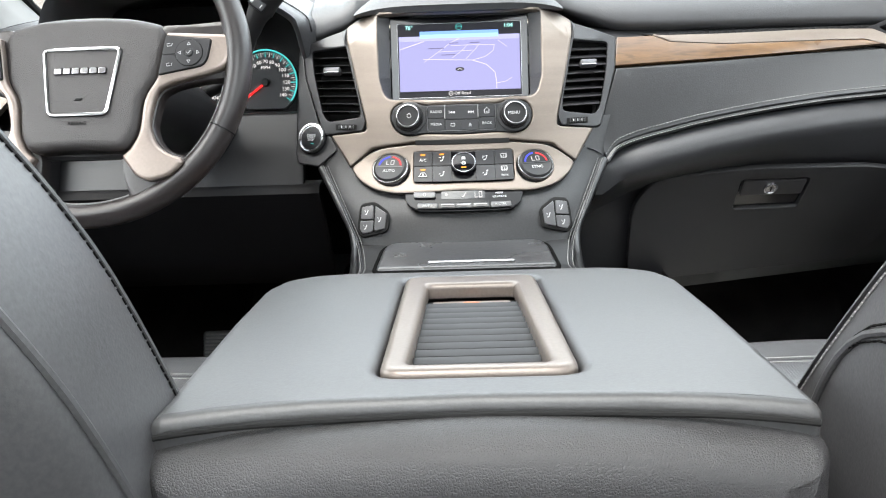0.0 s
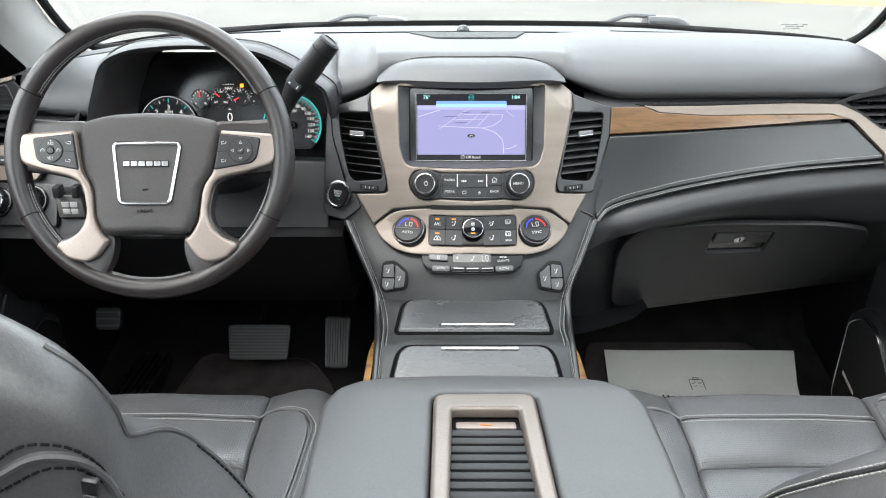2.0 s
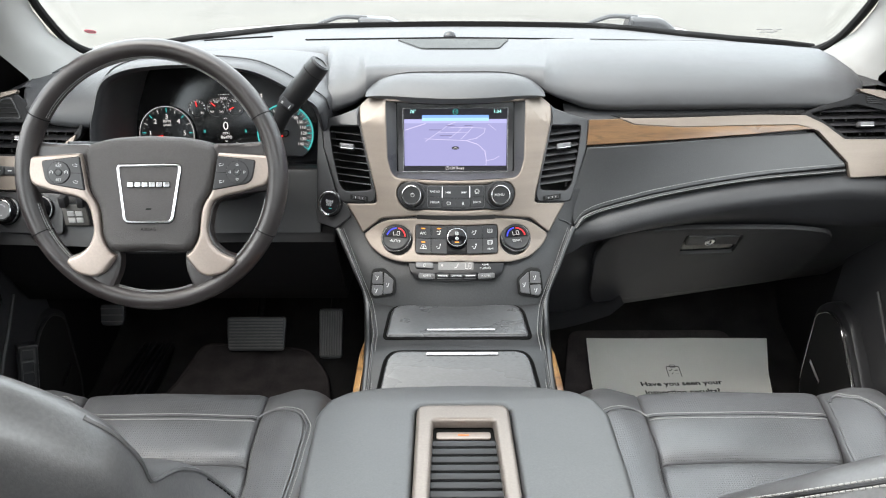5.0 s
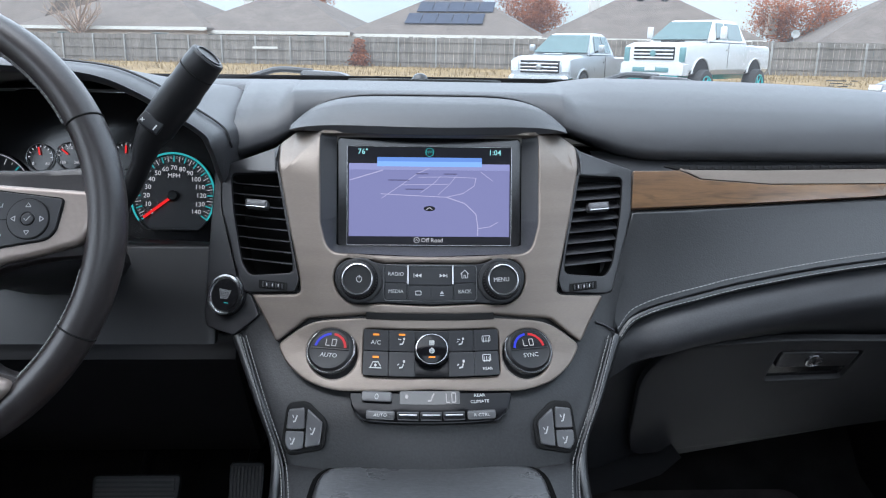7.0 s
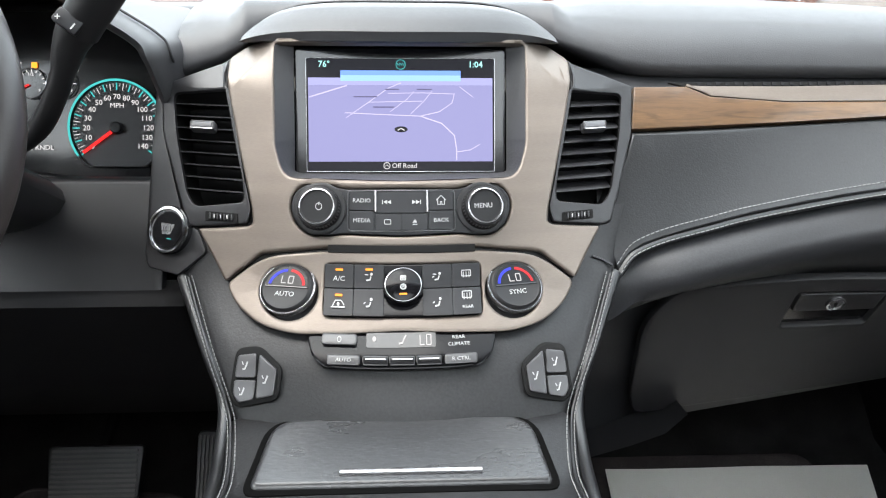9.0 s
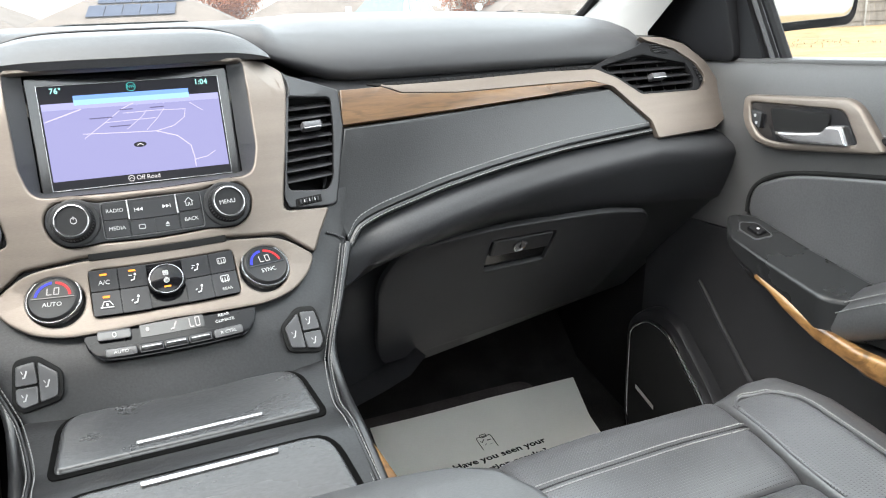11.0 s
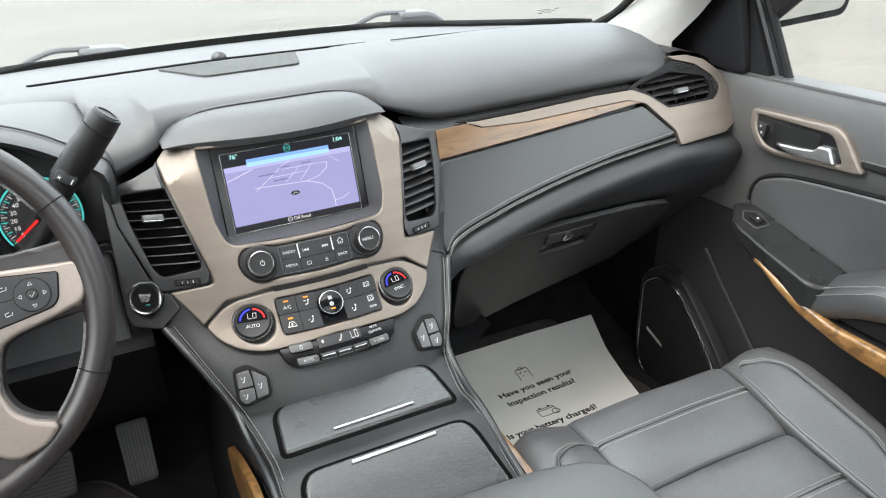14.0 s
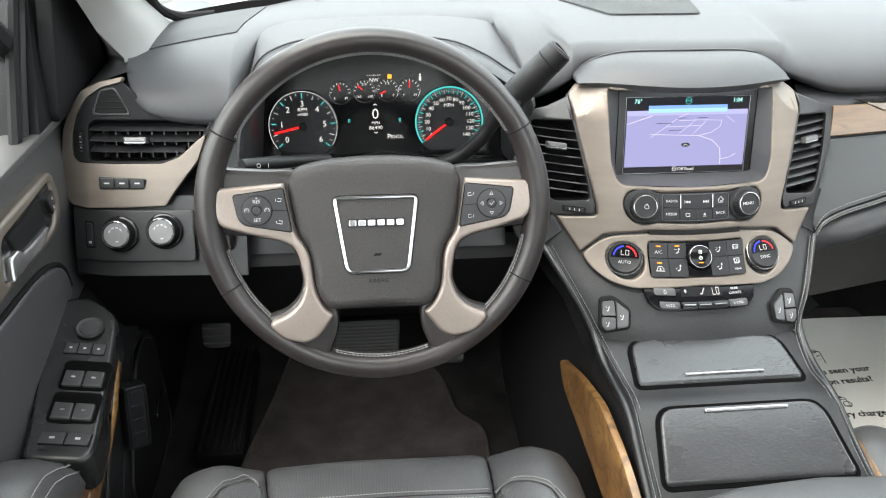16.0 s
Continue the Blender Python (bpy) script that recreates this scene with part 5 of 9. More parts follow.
part("belt_lamp", join(relief(circle(-0.361, 1.2812, 0.0016, 10), (), 0.0004, 0, dials), relief(rrect(-0.361, 1.2760, 0.0036, 0.0062, 0.0012), (), 0.0004, 0, dials)), WHITELIT, cluster)
part("tyre_marks", join(*[relief(rrect(x, 1.2175, 0.0008, 0.0042, 0.0002), (), 0.0004, 0, dials) for x in (-0.4660, -0.4680, -0.3930, -0.3910)], *[relief(rrect(x, 1.2200, 0.0034, 0.0007, 0.0002), (), 0.0004, 0, dials) for x in (-0.467, -0.392)]), TEAL, cluster)
part("scroll_marks", join(line([(-0.4305, 1.2395), (-0.428, 1.2412), (-0.4255, 1.2395)], 0.0010, dials, 0.0004), line([(-0.4305, 1.2012), (-0.428, 1.1995), (-0.4255, 1.2012)], 0.0010, dials, 0.0004)), WHITELIT, cluster)
part("fuel_lamp", relief(rrect(-0.4055, 1.2795, 0.006, 0.006, 0.001), (), 0.0004, 0, dials), AMBER, cluster)

# steering column, shifter, wiper stalk
part("column_shroud", loft([[(x * w - 0.431, y, z + zz * h) for x, zz in circle(0, 0, 1, 20)] for y, z, w, h in ((0.925, 1.220, 0.050, 0.042), (1.0, 1.210, 0.062, 0.050), (1.1, 1.180, 0.080, 0.042), (1.19, 1.135, 0.09, 0.040), (1.25, 1.11, 0.09, 0.035))]), BLACK, dash)
part("cluster_shelf", relief(rounded([(-0.62, 1.16), (-0.24, 1.16), (-0.24, 1.045), (-0.62, 1.045)], 0.01), (), 0.012, 0.005, lambda u, v, d=0.0: Vector((u, 1.175 + 0.5 * (v - 1.1) - d, v)), 0.06), BLACK, dash)
grip = [(-0.207, 1.057, 1.374), (-0.214, 1.058, 1.366), (-0.234, 1.063, 1.342), (-0.253, 1.068, 1.320), (-0.264, 1.071, 1.307)]
shifter = part("gear_lever", tube(spline(grip, 5), [0.0152] + [0.0166] * 4 + [0.0172] * 5 + [0.0182] * 5 + [0.0176] * 6, 20), GRIP, dash, "black column gear lever with a thick grip")
part("lever_arm", tube(spline([(-0.257, 1.069, 1.315), (-0.273, 1.074, 1.294), (-0.292, 1.083, 1.256), (-0.322, 1.10, 1.220), (-0.37, 1.12, 1.195)], 5), [0.0172, 0.0170, 0.0166, 0.0158, 0.0148, 0.0136, 0.0125, 0.0115] + [0.0095] * 13, 14), GRIP, shifter)
part("lever_button", moved(box(-0.011, -0.004, -0.0065, 0.011, 0.004, 0.0065, 0.002), Matrix.Translation((-0.2635, 1.0535, 1.3125)) @ pose(0, 0, 0, -20, 38, 0)), KEY, shifter)
part("key_label", join(words("+", 0.009, Matrix.Translation((-0.2690, 1.0478, 1.3160)) @ pose(0, 0, 0, 68, 0, 0), 0.0004), moved(box(-0.0006, -0.0002, -0.0028, 0.0006, 0.0002, 0.0028), Matrix.Translation((-0.2580, 1.0474, 1.3090)) @ pose(0, 0, 0, -20, 38, 0))), MARK, shifter)
cap_at = [Vector(p) for p in grip]
cap_dir = (cap_at[1] - cap_at[0]).normalized()
cap_side = cap_dir.cross(Vector((0, 1, 0))).normalized()
part("cap_ring", tube([cap_at[0] + cap_dir * 0.019 + (cap_side * math.cos(6.28318 * k / 24) + cap_dir.cross(cap_side) * math.sin(6.28318 * k / 24)) * 0.0168 for k in range(24)], 0.0008, 6, closed=True, up=cap_dir), INK, shifter)
part("end_ring", tube([cap_at[0] - cap_dir * 0.0006 + (cap_side * math.cos(6.28318 * k / 24) + cap_dir.cross(cap_side) * math.sin(6.28318 * k / 24)) * 0.0118 for k in range(24)], 0.0009, 6, closed=True, up=cap_dir), BLACK, shifter)
part("cap_mark", moved(box(-0.004, -0.002, -0.0003, 0.004, 0.002, 0.0003), Matrix.Translation((-0.210, 1.0440, 1.3690)) @ pose(0, 0, 0, 50, 20, 0)), MARK, shifter)
part("wiper_stalk", tube(spline([(-0.49, 1.07, 1.235), (-0.535, 1.035, 1.249), (-0.585, 0.995, 1.262)], 4), [0.007] * 5 + [0.0085] * 4, 12), GRIP, dash, "black wiper stalk")
part("stalk_mark", join(relief(circle(-0.566, 1.262, 0.0026, 14), [circle(-0.566, 1.262, 0.0019, 14)], 0.0004, 0, lambda u, v, d=0.0: Vector((u, 0.996 - d, v))), moved(box(-0.0004, -0.0005, -0.0025, 0.0004, 0.0005, 0.0025), Matrix.Translation((-0.556, 1.002, 1.259)))), MARK, dash)

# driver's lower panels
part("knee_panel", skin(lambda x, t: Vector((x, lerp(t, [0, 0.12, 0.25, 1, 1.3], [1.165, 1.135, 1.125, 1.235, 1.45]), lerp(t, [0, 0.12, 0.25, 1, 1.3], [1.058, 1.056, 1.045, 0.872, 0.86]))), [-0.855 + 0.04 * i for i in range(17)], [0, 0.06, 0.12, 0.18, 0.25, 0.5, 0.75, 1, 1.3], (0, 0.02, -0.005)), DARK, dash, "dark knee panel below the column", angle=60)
part("side_face", skin(lambda x, z: front(x, z, -0.004 if z < 1.17 else -0.05), [-0.855 + 0.02 * i for i in range(13)], [1.05 + 0.025 * i for i in range(10)], (0, 0.05, 0)), BLACK, dash)
lamp_panel = part("lamp_switch_panel", relief(rrect(-0.768, 1.1005, 0.168, 0.064, 0.006), (), 0.006, 0.002, front, 0.04), BLACK, dash, "black panel with two round light switches")
for x, z in ((-0.785, 1.103), (-0.7245, 1.1065)):
    m = pose_on(front, x, z, 0.006)
    k = part("light_switch", lathe([(0.0250, 0.0), (0.0250, 0.004), (0.0238, 0.0055), (0.0222, 0.0058), (0.0212, 0.0075), (0.0200, 0.017), (0.0190, 0.0185), (0.0170, 0.0185), (0.0, 0.0180)], m, 40), GLOSS, lamp_panel, "round light switch with a pale face and a bright ring")
    part("ring", lathe([(0.0186, 0.0180), (0.0186, 0.0196), (0.0176, 0.0202), (0.0168, 0.0170)], m, 40), CHROME, k, "bright ring")
    part("switch_face", lathe([(0.0168, 0.0178), (0.0160, 0.0187), (0.0, 0.0187)], m, 36), SWITCHFACE, k)
    part("switch_mark", join(*[moved(box(-0.0019, -0.0009, 0.0187, 0.0019, 0.0009, 0.0190), m @ pose(0.0095 * math.sin(radians(q)), 0.0095 * math.cos(radians(q)), 0, 0, 0, -q)) for q in (-60, -25, 10, 45, 170)]), MARK, k)
part("dimmer_recess", relief(rrect(-0.828, 1.101, 0.013, 0.034, 0.002), (), 0.0066, 0, front), INK, lamp_panel)
part("dimmer_wheel", relief(rrect(-0.828, 1.101, 0.009, 0.028, 0.002), (), 0.0090, 0.002, front), KEY, lamp_panel, "ribbed black dimmer wheel")
part("switch_mark", relief(rrect(-0.8275, 1.0915, 0.004, 0.003, 0.0006), (), 0.0003, 0, front, base=0.0090), MARK, lamp_panel)
keys = part("switch_strip", relief(rounded([(-0.809, 1.158), (-0.748, 1.158), (-0.744, 1.171), (-0.809, 1.174)], 0.003), (), 0.012, 0.002, front), BLACK, dash, "strip of three black keys")
for i in range(3):
    part("key", relief(rrect(-0.797 + 0.0205 * i, 1.1655, 0.0185, 0.0115, 0.0015), (), 0.0025, 0.0008, front, base=0.012), KEY, keys)
    part("key_mark", relief(rrect(-0.797 + 0.0205 * i, 1.1655, 0.007, 0.0017, 0.0006), (), 0.0003, 0, front, base=0.0146), MARK, keys)
brake_box = thing("trailer_brake_controller", "small grey trailer brake controller below the dashboard", "switch box", (-0.655, 1.13, 1.10))
part("body", box(-0.682, 1.11, 1.082, -0.632, 1.20, 1.128, 0.004), BLACK, brake_box)
part("face_plate", box(-0.678, 1.107, 1.086, -0.636, 1.111, 1.124, 0.001), material("grey_plastic", (0.12, 0.115, 0.11), 0.5), brake_box)
for x in (-0.676, -0.646):
    part("slider", box(x, 1.096, 1.122, x + 0.011, 1.115, 1.142, 0.002), BLACK, brake_box)
for x, z in ((-0.670, 1.092), (-0.656, 1.092), (-0.670, 1.104), (-0.656, 1.104)):
    part("key", box(x, 1.105, z, x + 0.012, 1.108, z + 0.009, 0.001), MARK, brake_box)


# ---- steering wheel ----
HUB, TILT, RIM_R = Vector((-0.4335, 0.9127, 1.2443)), radians(20.1), 0.1776


def wheel_at(u, v, d=0.0):
    return HUB + Vector((u, v * math.sin(TILT) - d * math.cos(TILT), v * math.cos(TILT) + d * math.sin(TILT)))


def round_rim(a, r=RIM_R, d=0.0):
    return wheel_at(r * math.sin(radians(a)), r * math.cos(radians(a)), d)


wheel = thing("steering_wheel", "black leather steering wheel with satin metal spokes and grey stitching", "steering wheel", HUB)
axis = wheel_at(0, 0, 1) - HUB
# the grip swells a little between the seams and is deeper than it is wide
swell = lambda a: 0.0140 + 0.0007 * (math.exp(-((a - 90) / 18) ** 2) + math.exp(-((a - 270) / 18) ** 2))
part("rim", tube([round_rim(3.75 * i) for i in range(96)], [swell(3.75 * i) for i in range(96)], 20, closed=True, flat=1.22, up=axis), WHEELHIDE, wheel, "black leather rim")
for a in (-62, 62, -117, 117):
    c, s = round_rim(a), (round_rim(a) - HUB).normalized()
    part("seam", tube([c + s * 0.0142 * math.cos(6.28318 * k / 24) + axis * 0.0173 * math.sin(6.28318 * k / 24) for k in range(24)], 0.0008, 6, closed=True, up=round_rim(a + 1) - c), INK, wheel)
for a0, a1 in ((-60, 61), (102, 141), (219, 259), (162, 199)):
    for r, tilt in ((RIM_R - 0.0128, 0.0075), (RIM_R - 0.0142, 0.0045)):
        part("stitching", stitches([round_rim(a, r, tilt) for a in range(a0, a1, 2)], 0.0046, 0.0036, 0.0008, axis), THREAD, wheel, "grey stitching along the rim")
hub = rounded([(-0.096, 0.032), (-0.088, 0.0455), (-0.054, 0.054), (0, 0.057), (0.054, 0.054), (0.088, 0.0455), (0.096, 0.032), (0.087, -0.021), (0.0715, -0.044), (0.067, -0.087), (0.057, -0.1035), (0.047, -0.107), (0, -0.1045), (-0.047, -0.107), (-0.057, -0.1035), (-0.067, -0.087), (-0.0715, -0.044), (-0.087, -0.021)],
              [0.008, 0.014, 0.03, 0.04, 0.03, 0.014, 0.008, 0.02, 0.02, 0.02, 0.01, 0.01, 0.03, 0.01, 0.01, 0.02, 0.02, 0.02], 5)
part("airbag_cover", relief(hub, (), 0.036, 0.011, lambda u, v, d=0.0: wheel_at(u, v, d - 0.0235 - 0.12 * v - 0.35 * u * u), 0.012, steps=4), HUBHIDE, wheel, "grained dark airbag cover")
hub_face = lambda u, v, d=0.0: wheel_at(u, v, d + 0.0125 - 0.12 * v - 0.35 * u * u)
badge = rounded([(-0.0465, 0.0165), (0.0465, 0.0165), (0.0345, -0.0665), (-0.0345, -0.0665)], 0.009, 5)
part("badge_frame", relief(badge, [inset(badge, 0.0042)], 0.0036, 0.0016, hub_face, 0.02, base=-0.001), CHROME, wheel, "bright trapezoid frame on the hub")
part("badge_groove", relief(inset(badge, -0.0008), [inset(badge, 0.0004)], 0.0012, 0.0004, hub_face, 0.02, base=-0.0008), INK, wheel)
part("badge_plate", relief(inset(badge, 0.004), (), 0.0018, 0.0005, hub_face, 0.02, base=-0.001), HUBHIDE, wheel)
for i in range(6):
    x = -0.0253 + 0.0101 * i
    part("badge_shadow", relief(rrect(x, -0.0123, 0.0098, 0.0086, 0.0014), (), 0.0014, 0.0004, hub_face, base=0.0002), INK, wheel)
    part("badge_block", relief(rrect(x, -0.0123, 0.0083, 0.0070, 0.0014), (), 0.0022, 0.0006, hub_face, base=0.0006), SATINMETAL, wheel)
part("airbag_lettering", words("AIRBAG", 0.0062, pose_on(hub_face, 0, -0.0748, 0.0003), 0.0003), INK, wheel)
part("emblem_bar", relief([(-0.0045, -0.0478), (0.0028, -0.0478), (0.0048, -0.0452), (-0.0025, -0.0452)], (), 0.0008, 0.0002, hub_face, base=0.0008), INK, wheel)
for s in (-1, 1):
    fn = lambda u, v, d=0.0, s=s: wheel_at(s * u, v, d + 0.003 - 0.06 * v - 0.3 * max(0.0, 0.11 - u) ** 2)
    under = rounded([(0.176, 0.050), (0.115, 0.0455), (0.085, 0.046), (0.070, 0.02), (0.055, -0.09), (0.044, -0.112), (0.046, -0.135), (0.060, -0.166), (0.11, -0.150), (0.132, -0.124), (0.122, -0.1135), (0.102, -0.1075), (0.089, -0.096), (0.0815, -0.078), (0.0865, -0.050), (0.0915, -0.0385), (0.105, -0.0315), (0.132, -0.0255), (0.172, -0.022)], 0.009, 4)
    part("spoke", relief(under, (), 0.016, 0.006, fn, 0.03, base=-0.016), WHEELHIDE, wheel)
    blade = [(0.168, 0.0275), (0.0968, 0.032), (0.0885, -0.021), (0.0728, -0.0435), (0.0685, -0.087), (0.058, -0.1055), (0.0485, -0.1125), (0.0655, -0.136), (0.080, -0.1425), (0.105, -0.137), (0.1185, -0.1225), (0.1165, -0.116), (0.100, -0.1105), (0.086, -0.0985), (0.0785, -0.0775), (0.0838, -0.049), (0.0888, -0.0363), (0.1025, -0.0293), (0.131, -0.0228), (0.1655, -0.0125), (0.171, 0.0045), (0.1715, 0.019)]
    part("spoke_trim", relief(rounded(blade, [0.008, 0.002, 0.01, 0.02, 0.02, 0.006, 0.003, 0.01, 0.01, 0.01, 0.004, 0.004, 0.01, 0.01, 0.016, 0.01, 0.01, 0.012, 0.012, 0.01, 0.008, 0.008], 4), (), 0.010, 0.0045, fn, 0.02, steps=4), WHEELMETAL, wheel, "satin champagne metal spoke trim")
    pad = rounded([(0.149, 0.0205), (0.0972, 0.0265), (0.0900, -0.0195), (0.1385, -0.0105), (0.1445, -0.004)], [0.003, 0.002, 0.002, 0.004, 0.005], 4)
    part("pad_gap", relief(inset(pad, -0.0010), (), 0.0006, 0.0, fn, 0.03, base=0.010), INK, wheel)
    keypad = part("key_pad", relief(pad, (), 0.0026, 0.001, fn, 0.03, base=0.010), KEYPAD, wheel, "dark thumb key pad")
    cx, cz = 0.1246, 0.0048
    part("ring_groove", relief(circle(cx, cz, 0.0160, 32), [circle(cx, cz, 0.0153, 32)], 0.0004, 0, fn, base=0.0126), INK, keypad)
    part("key_ring", relief(circle(cx, cz, 0.0153, 32), [circle(cx, cz, 0.0052, 20)], 0.0014, 0.0007, fn, base=0.0126), KEYPAD, keypad)
    part("key", relief(circle(cx, cz, 0.0047, 20), (), 0.0024, 0.0010, fn, base=0.0126), KEYPAD, keypad)
    part("key_split", line([(0.0935, 0.0035), (0.1085, 0.0042)], 0.0007, fn, 0.0003, 0.0127), INK, keypad)
    if s > 0:
        marks = [line([(cx + 0.0105 * a - 0.0019 * b - 0.0013 * a, cz + 0.0105 * b + 0.0019 * a - 0.0013 * b), (cx + 0.0122 * a, cz + 0.0122 * b), (cx + 0.0105 * a + 0.0019 * b - 0.0013 * a, cz + 0.0105 * b - 0.0019 * a - 0.0013 * b)], 0.0006, fn, 0.0003, 0.0140) for a, b in ((1, 0), (-1, 0), (0, 1), (0, -1))]
        marks += [line([(cx + 0.0105 * a - 0.0019 * b - 0.0013 * a, cz + 0.0105 * b + 0.0019 * a - 0.0013 * b), (cx + 0.0105 * a + 0.0019 * b - 0.0013 * a, cz + 0.0105 * b - 0.0019 * a - 0.0013 * b)], 0.0006, fn, 0.0003, 0.0140) for a, b in ((1, 0), (-1, 0), (0, 1), (0, -1))]
        marks.append(line([(cx - 0.0022, cz + 0.0002), (cx - 0.0005, cz - 0.0016), (cx + 0.0026, cz + 0.0022)], 0.0006, fn, 0.0003, 0.0150))
        part("key_mark", join(*marks), MARK, keypad)
    else:
        part("key_label", join(words("RES", 0.0052, pose_on(lambda u, v, d=0.0: fn(-u, v, d), -cx, cz + 0.0092, 0.0140), 0.0002), words("+", 0.0050, pose_on(lambda u, v, d=0.0: fn(-u, v, d), -cx, cz + 0.0125, 0.0140), 0.0002), words("SET", 0.0052, pose_on(lambda u, v, d=0.0: fn(-u, v, d), -cx, cz - 0.0103, 0.0140), 0.0002)), MARK, keypad)
        for x in (cx - 0.0105, cx + 0.0105):
            part("key_mark", join(line([(x + 0.0024 * math.cos(radians(a)), cz + 0.0024 * math.sin(radians(a))) for a in range(-40, 221, 20)], 0.0006, fn, 0.0003, 0.0140), line([(x, cz), (x + 0.0013, cz + 0.0014)], 0.0006, fn, 0.0003, 0.0140)), MARK, keypad)
    for z in (0.0150, -0.0085):
        part("key_mark", join(line([(0.1025, z + 0.0018), (0.0990, z + 0.0012), (0.0995, z - 0.0018), (0.1035, z - 0.0012)], 0.0007, fn, 0.0003, 0.0127), line([(0.1045, z - 0.0016), (0.1052, z + 0.0016)], 0.0006, fn, 0.0003, 0.0127)), MARK, keypad)
part("lower_opening_trim", tube([wheel_at(x, -0.106 + 0.5 * x * x, -0.006) for x in (-0.05, -0.025, 0, 0.025, 0.05)], 0.006, 8), BLACK, wheel)

# ---- centre console ----
console = thing("centre_console", "black leather-wrapped centre console with burl wood sides", "centre console", (0, 0.8, 0.56))
CY = [0.36, 0.60, 0.70, 0.775, 0.81, 0.84, 0.862, 0.883, 0.92, 0.958, 0.985]
CZ = [0.93, 0.93, 0.935, 0.966, 0.982, 0.994, 0.995, 0.990, 0.997, 1.004, 1.006]


def deck(x, y, d=0.0):
    return Vector((x, y + 0.08 * d, lerp(y, CY, CZ) - 0.25 * max(0.0, abs(x) - 0.09) ** 2 * 10 * 0.3 + d))


def half_width(y):
    return lerp(y, [0.36, 0.70, 0.80, 0.90, 0.958], [0.140, 0.134, 0.130, 0.130, 0.138])


# the wings beside the stack, from the console up to the vents
wing_z = [1.004, 1.01, 1.02, 1.03, 1.045, 1.06, 1.075, 1.09, 1.105, 1.12, 1.15]
def wing_w(z):
    return smooth(z, [1.0, 1.02, 1.05, 1.09, 1.11, 1.15], [0.140, 0.148, 0.166, 0.197, 0.204, 0.23])
part("stack_surround", skin(lambda u, z: stack(u * wing_w(z), z, -0.001 - 0.004 * max(0, abs(u) - 0.93) / 0.07), [-1, -0.97, -0.93, -0.85, -0.7, -0.5, -0.25, 0, 0.25, 0.5, 0.7, 0.85, 0.93, 0.97, 1], wing_z, (0, 0.03, -0.012)), CONSOLE, console, "black leather surround below the stack", angle=60)
part("console_top", loft([[Vector((s * (half_width(y) + dx), y, lerp(y, CY, CZ) + dz)) for s, dx, dz in [(-1, 0.004, -0.06), (-1, 0.004, -0.012), (-1, 0.001, -0.004), (-1, -0.006, 0), (-0.5, 0, 0.001), (0, 0, 0.001), (0.5, 0, 0.001), (1, -0.006, 0), (1, 0.001, -0.004), (1, 0.004, -0.012), (1, 0.004, -0.06)]] for y in [0.36, 0.5, 0.62, 0.70, 0.74, 0.775, 0.80, 0.82, 0.84, 0.862, 0.883, 0.90, 0.92, 0.94, 0.958, 0.972]], closed=False), CONSOLE, console, "black leather console top", angle=60)
# body below, and the burl sides
part("body", loft([[(s * w, y, z) for s, z, w in ((-1, 0.55, wb), (-1, zt - 0.05, wt), (1, zt - 0.05, wt), (1, 0.55, wb))] for y, zt, wt, wb in ((0.37, 1.02, 0.145, 0.145), (0.60, 1.0, 0.146, 0.145), (0.72, 0.975, 0.138, 0.14), (0.90, 0.985, 0.136, 0.14), (1.0, 1.0, 0.140, 0.15), (1.15, 1.0, 0.142, 0.17), (1.5, 0.9, 0.14, 0.17))]), BLACK, console)
for s in (-1, 1):
    fn = lambda y, z, d=0.0, s=s: Vector((s * (0.1425 + 0.006 * max(0.0, (0.97 - z)) / 0.1 + d), y, z))
    side = rounded([(1.085, 0.882), (0.99, 0.925), (0.90, 0.955), (0.80, 0.955), (0.70, 0.935), (0.63, 0.925), (0.63, 0.845), (0.80, 0.862), (0.94, 0.862), (1.04, 0.858)], 0.02, 4)
    part("burl_panel", relief(side, (), 0.010, 0.004, fn, 0.04), BURL, console, "glossy amber burl wood side panel")
    part("side_rail", tube(spline([stack(s * 0.200, 1.092, -0.006), stack(s * 0.166, 1.048, -0.006), stack(s * 0.147, 1.015, -0.006), (s * 0.1405, 0.93, 0.990), (s * 0.1345, 0.85, 0.984), (s * 0.1345, 0.78, 0.957), (s * 0.138, 0.68, 0.925), (s * 0.14, 0.60, 0.920)], 6), 0.0055, 10), LEATHER, console)
    seam = spline([stack(s * 0.189, 1.093, 0.0008), stack(s * 0.1585, 1.048, 0.0008), stack(s * 0.140, 1.016, 0.0008), (s * 0.1325, 0.955, 1.0045), (s * 0.1235, 0.90, 0.9945), (s * 0.1225, 0.85, 0.9955), (s * 0.1245, 0.78, 0.969), (s * 0.1275, 0.68, 0.934)], 8)
    part("stitching", join(stitches(seam, 0.0046, 0.0034, 0.0005), stitches([p + Vector((s * 0.0060, 0, -0.0006)) for p in seam], 0.0046, 0.0034, 0.0005)), THREAD, console, "grey double stitching")
    part("seam", tube([p + Vector((s * 0.0037, 0, -0.0009)) for p in seam], 0.0011, 6), BLACK, console)
